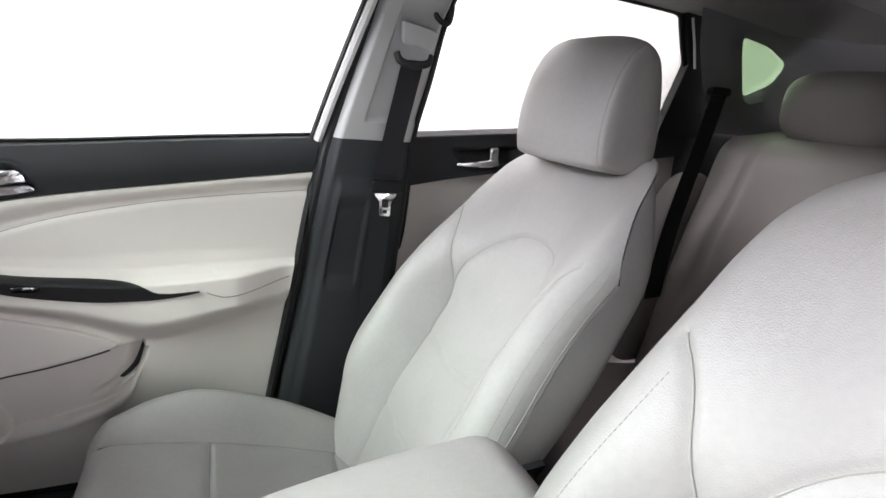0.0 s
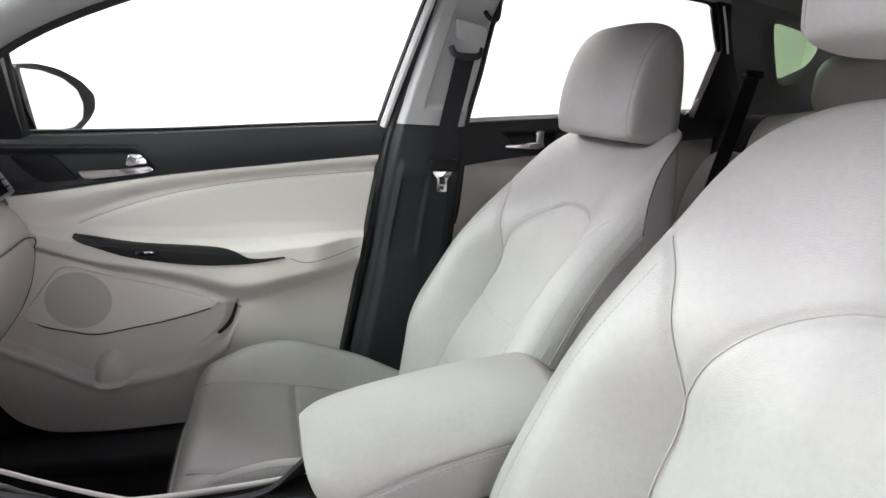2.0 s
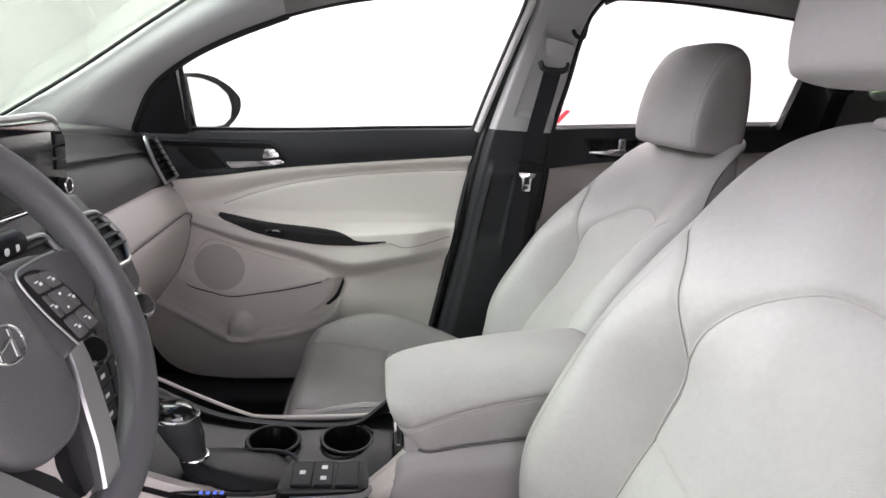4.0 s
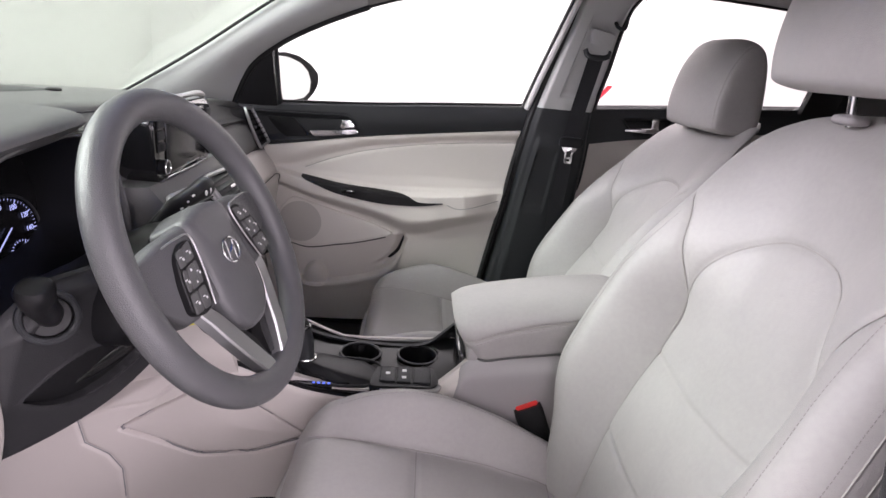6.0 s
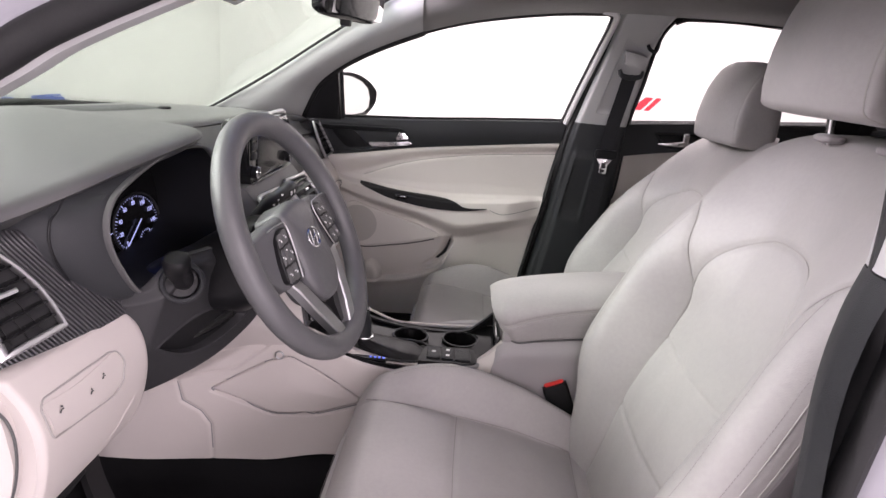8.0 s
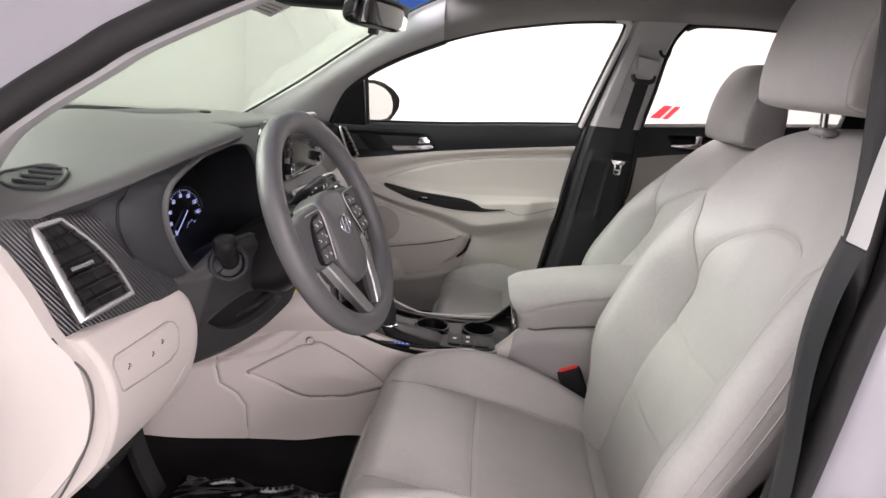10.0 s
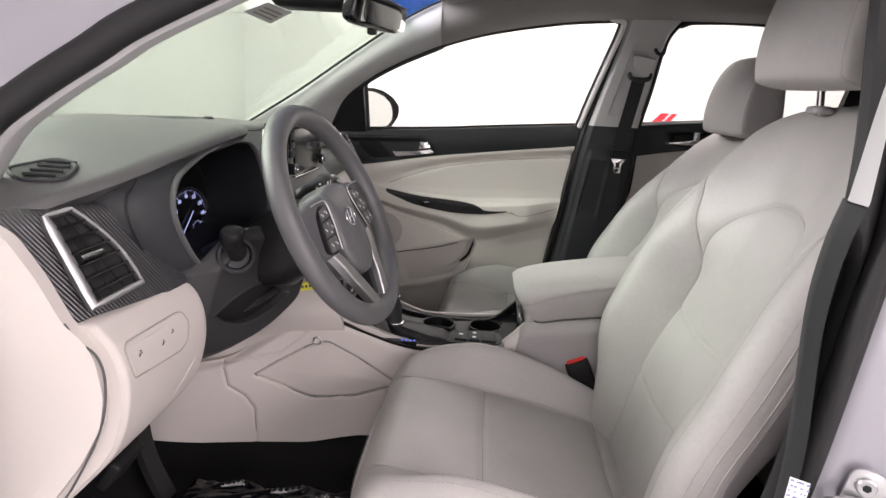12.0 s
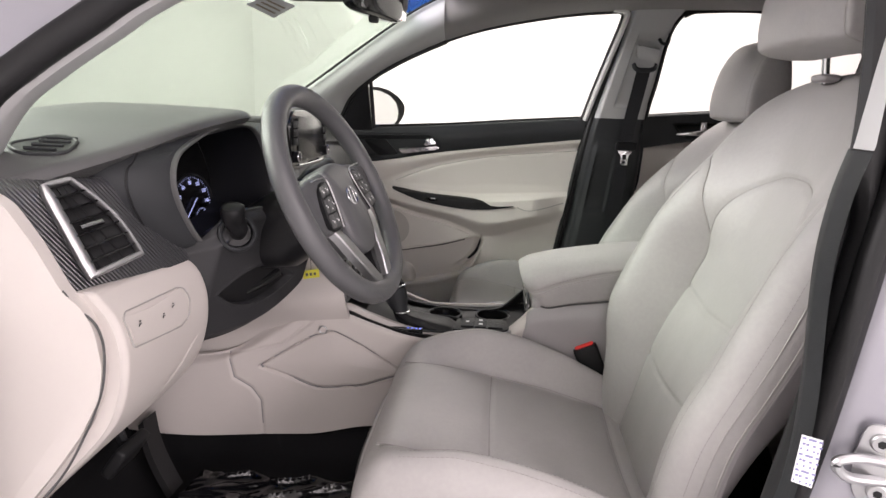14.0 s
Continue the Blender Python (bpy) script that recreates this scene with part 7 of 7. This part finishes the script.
mat_ob = thing("floor_mat_film", "crinkled clear protective film over the driver floor mat", "film", at=(0.05, -0.4, 0.41))


def film(u, v):
    x, y = lerp(-0.13, 0.30, u), lerp(-0.70, -0.235, v)
    p = Vector(((0.92 * x + 0.39 * y) * 4, (0.92 * y - 0.39 * x) * 17, 0.3))
    h = 0.014 * (1 - abs(noise.noise(p))) ** 4 + 0.006 * (1 - abs(noise.noise(p * 2.4))) ** 3 + 0.003 * noise.noise(Vector((p.x * 9, p.y * 4, 2.0)))
    edge = min(smooth(0, 0.06, u), smooth(1, 0.94, u), smooth(0, 0.06, v), smooth(1, 0.94, v))
    return Vector((x + 0.01 * noise.noise(p * 0.7), y, 0.424 + h * edge + 0.014 * edge))


part("film", slab(film, 110, 110, (0, 0, -0.004)), PLASTICFILM, mat_ob, angle=80)

# ---- overhead and on the body ----
rvm = thing("rear_view_mirror", "black rear-view mirror hanging from the windscreen", "mirror", at=(0.14, 0.02, 1.46))
cs, sn = math.cos(radians(20)), math.sin(radians(20))
mb = moved(soft_box(0, 0, 0, 0.022, 0.125, 0.034, 4.5, 48, 24), Matrix.Translation((0.205, 0.0, 1.424)) @ Euler((0, radians(8), radians(-14))).to_matrix().to_4x4())
part("housing", mb, GLOSS, rvm)
part("glass", moved(box(-0.0012, 0.0012, -0.112, 0.112, -0.026, 0.026, 0.0006), Matrix.Translation((0.226, 0.005, 1.424)) @ Euler((0, radians(8), radians(-14))).to_matrix().to_4x4()), MIRROR, rvm, "mirror glass")
part("stem", tube(spline([(0.175, 0.0, 1.465), (0.14, 0.0, 1.49), (0.09, 0.0, 1.49)], 10), 0.010, seg=10), BLACK, rvm)
part("sensor_cover", box(-0.01, 0.15, -0.05, 0.05, 1.425, 1.500, 0.02, 3), BLACK, rvm, "black sensor cover")
part("dip_tab", box(0.19, 0.21, -0.015, 0.01, 1.380, 1.396, 0.004), BLACK, rvm)
# pale sheet with brown bars, set just inside the windscreen
sticker = thing("windscreen_sheet", "small pale printed sheet on the windscreen", "sticker", at=(-0.07, 0.13, 1.42))
SA, SB, SC, SD = Vector((-0.104, 0.05, 1.422)), Vector((-0.057, 0.08, 1.447)), Vector((-0.043, 0.209, 1.443)), Vector((-0.096, 0.201, 1.413))
def stk(u, v):
    return SA.lerp(SD, u).lerp(SB.lerp(SC, u), v) + Vector((0.004, -0.003, -0.003))
part("paper", slab(stk, 6, 6, (-0.001, 0, 0.001)), PAPER, sticker)
for k in range(3):
    part("print_bar", slab(lambda u, v, k=k: stk(0.12 + 0.7 * u, 0.2 + 0.22 * k + 0.08 * v) + Vector((0.0014, 0, -0.0014)), 3, 2, (-0.0005, 0, 0)), BROWNINK, sticker)
visor = thing("sun_visor", "grey cloth passenger sun visor folded up", "visor", at=(0.40, 0.3, 1.55))
part("panel", moved(box(-0.085, 0.085, -0.20, 0.20, -0.009, 0.009, 0.008, 3), Matrix.Translation((0.40, 0.28, 1.535)) @ Euler((0, radians(-12), 0)).to_matrix().to_4x4()), LINER, visor)

plane_x, plane_y = Vector((0.95, -0.31, 0)), Vector((-0.10, 0, 1))
o = Vector((0.884, -0.757, 0.872))
nn = plane_x.cross(plane_y).normalized()
if nn.y > 0:
    nn = -nn
striker = thing("door_striker", "bright steel door striker bolted to the pillar", "striker", at=tuple(o))
plate_l = rounded([(-0.020, -0.045), (0.020, -0.045), (0.026, 0.0), (0.018, 0.042), (-0.012, 0.046), (-0.024, 0.0)], 0.012)
part("plate", prism(plate_l, o + nn * 0.004, plane_x, plane_y, nn * 0.004, 0.0012), SILVER, striker, "bright steel plate")
lp = spline([o + plane_x * 0.008 + nn * 0.006 + plane_y * 0.004, o - plane_x * 0.020 + nn * 0.020 + plane_y * 0.010, o - plane_x * 0.040 + nn * 0.026 + plane_y * 0.004, o - plane_x * 0.030 + nn * 0.022 - plane_y * 0.012, o + plane_x * 0.006 + nn * 0.006 - plane_y * 0.018], 30)
part("loop", tube(lp, 0.0055, 0.0055, 10), SILVER, striker, "bent steel loop")
for h in (0.026, -0.030):
    b = part("bolt", disc(o + nn * 0.008 + plane_y * h, nn, 0.010, 0.005, 20, 0.0015), SILVER, striker, "steel bolt head")
    part("socket", disc(o + nn * 0.0131 + plane_y * h, nn, 0.0045, 0.0004, 6), BLACK, b)
label_ob = thing("door_label", "small white printed label on the silver pillar", "label", at=(0.818, -0.75, 0.87))
lo = Vector((0.8185, -0.7525, 0.870))
lx, ly = Vector((0.85, -0.52, 0)).normalized(), Vector((0.055, 0.02, 1)).normalized()
ln = ly.cross(lx).normalized()
if ln.y > 0:
    ln = -ln
part("paper", prism([(-0.0095, -0.027), (0.0095, -0.027), (0.0095, 0.027), (-0.0095, 0.027)], lo + ln * 0.014, lx, ly, ln * 0.0006), PAPER, label_ob)
for k in range(9):
    for j in (0, 1, 2, 3):
        w = 0.0008 + 0.0005 * ((k * 7 + j * 3) % 3)
        cx, cy = -0.0075 + 0.005 * j + 0.0008 * ((k * 5 + j) % 3), -0.024 + 0.006 * k
        part("print_bar", prism([(cx - w, cy - 0.0012), (cx + w, cy - 0.0008), (cx + w, cy + 0.0014), (cx - w, cy + 0.0010)], lo + ln * 0.0147, lx, ly, ln * 0.0003), PRINT, label_ob)
# sill and kick trim on the passenger side
tagged(part("sill_trim", box(-0.50, 1.6, 0.672, 0.80, 0.36, 0.448, 0.018, 3), CHAR), "charcoal door sill trim on the passenger side", "trim", kind="structure")
tagged(part("kick_trim", box(-0.50, -0.10, 0.72, 0.80, 0.40, 1.10, 0.02, 3), CHAR), "charcoal kick panel ahead of the passenger door", "trim", kind="structure")
tagged(part("door_shut_trim", box(-0.50, 1.0, 0.795, 0.84, 0.36, 1.10, 0.01), CHAR), "charcoal shut face behind the passenger door edge", "trim", kind="structure")
tagged(part("sill_trim_near", box(-0.10, 0.75, -0.75, -0.69, 0.37, 0.42, 0.012, 3), CHAR), "charcoal door sill trim on the driver side", "trim", kind="structure")
tagged(part("kick_trim_near", box(-0.50, -0.17, -0.765, -0.70, 0.40, 1.08, 0.02, 3), CHAR), "charcoal kick panel on the driver side", "trim", kind="structure")
# letters and stripes on the studio walls
def wall_sign(name, label, polys, base, ex, ey, ez, mt, pname):
    t = thing(name, label, "sign", at=tuple(base))
    for p in polys:
        part(pname, prism(p, base, ex, ey, ez), mt, t)
    return t
wall_sign("wall_letters", "large blue lettering painted on the white wall", [
    [(-0.75, -0.35), (-0.45, -0.35), (-0.40, -0.25), (-0.40, 0.0), (-0.45, 0.10), (-0.75, 0.10)],
    [(-0.28, -0.35), (-0.16, -0.35), (-0.16, -0.15), (-0.02, -0.35), (0.12, -0.35), (-0.02, -0.12), (0.08, -0.05), (0.08, 0.04), (0.0, 0.10), (-0.28, 0.10)]],
    Vector((-2.396, 2.98, 0.775)), Vector((0, 1, 0)), Vector((0, 0, 1)), Vector((0.004, 0, 0)), BLUEPAINT, "letter")
wall_sign("wall_stripes", "slanted red stripes painted on the white wall", [
    [(-0.17, -0.10), (-0.06, -0.10), (0.06, 0.045), (-0.03, 0.045)], [(-0.03, -0.10), (0.03, -0.10), (0.15, 0.045), (0.09, 0.045)]],
    Vector((2.42, 5.797, 1.115)), Vector((1, 0, 0)), Vector((0, 0, 1)), Vector((0, -0.004, 0)), REDPAINT, "stripe")
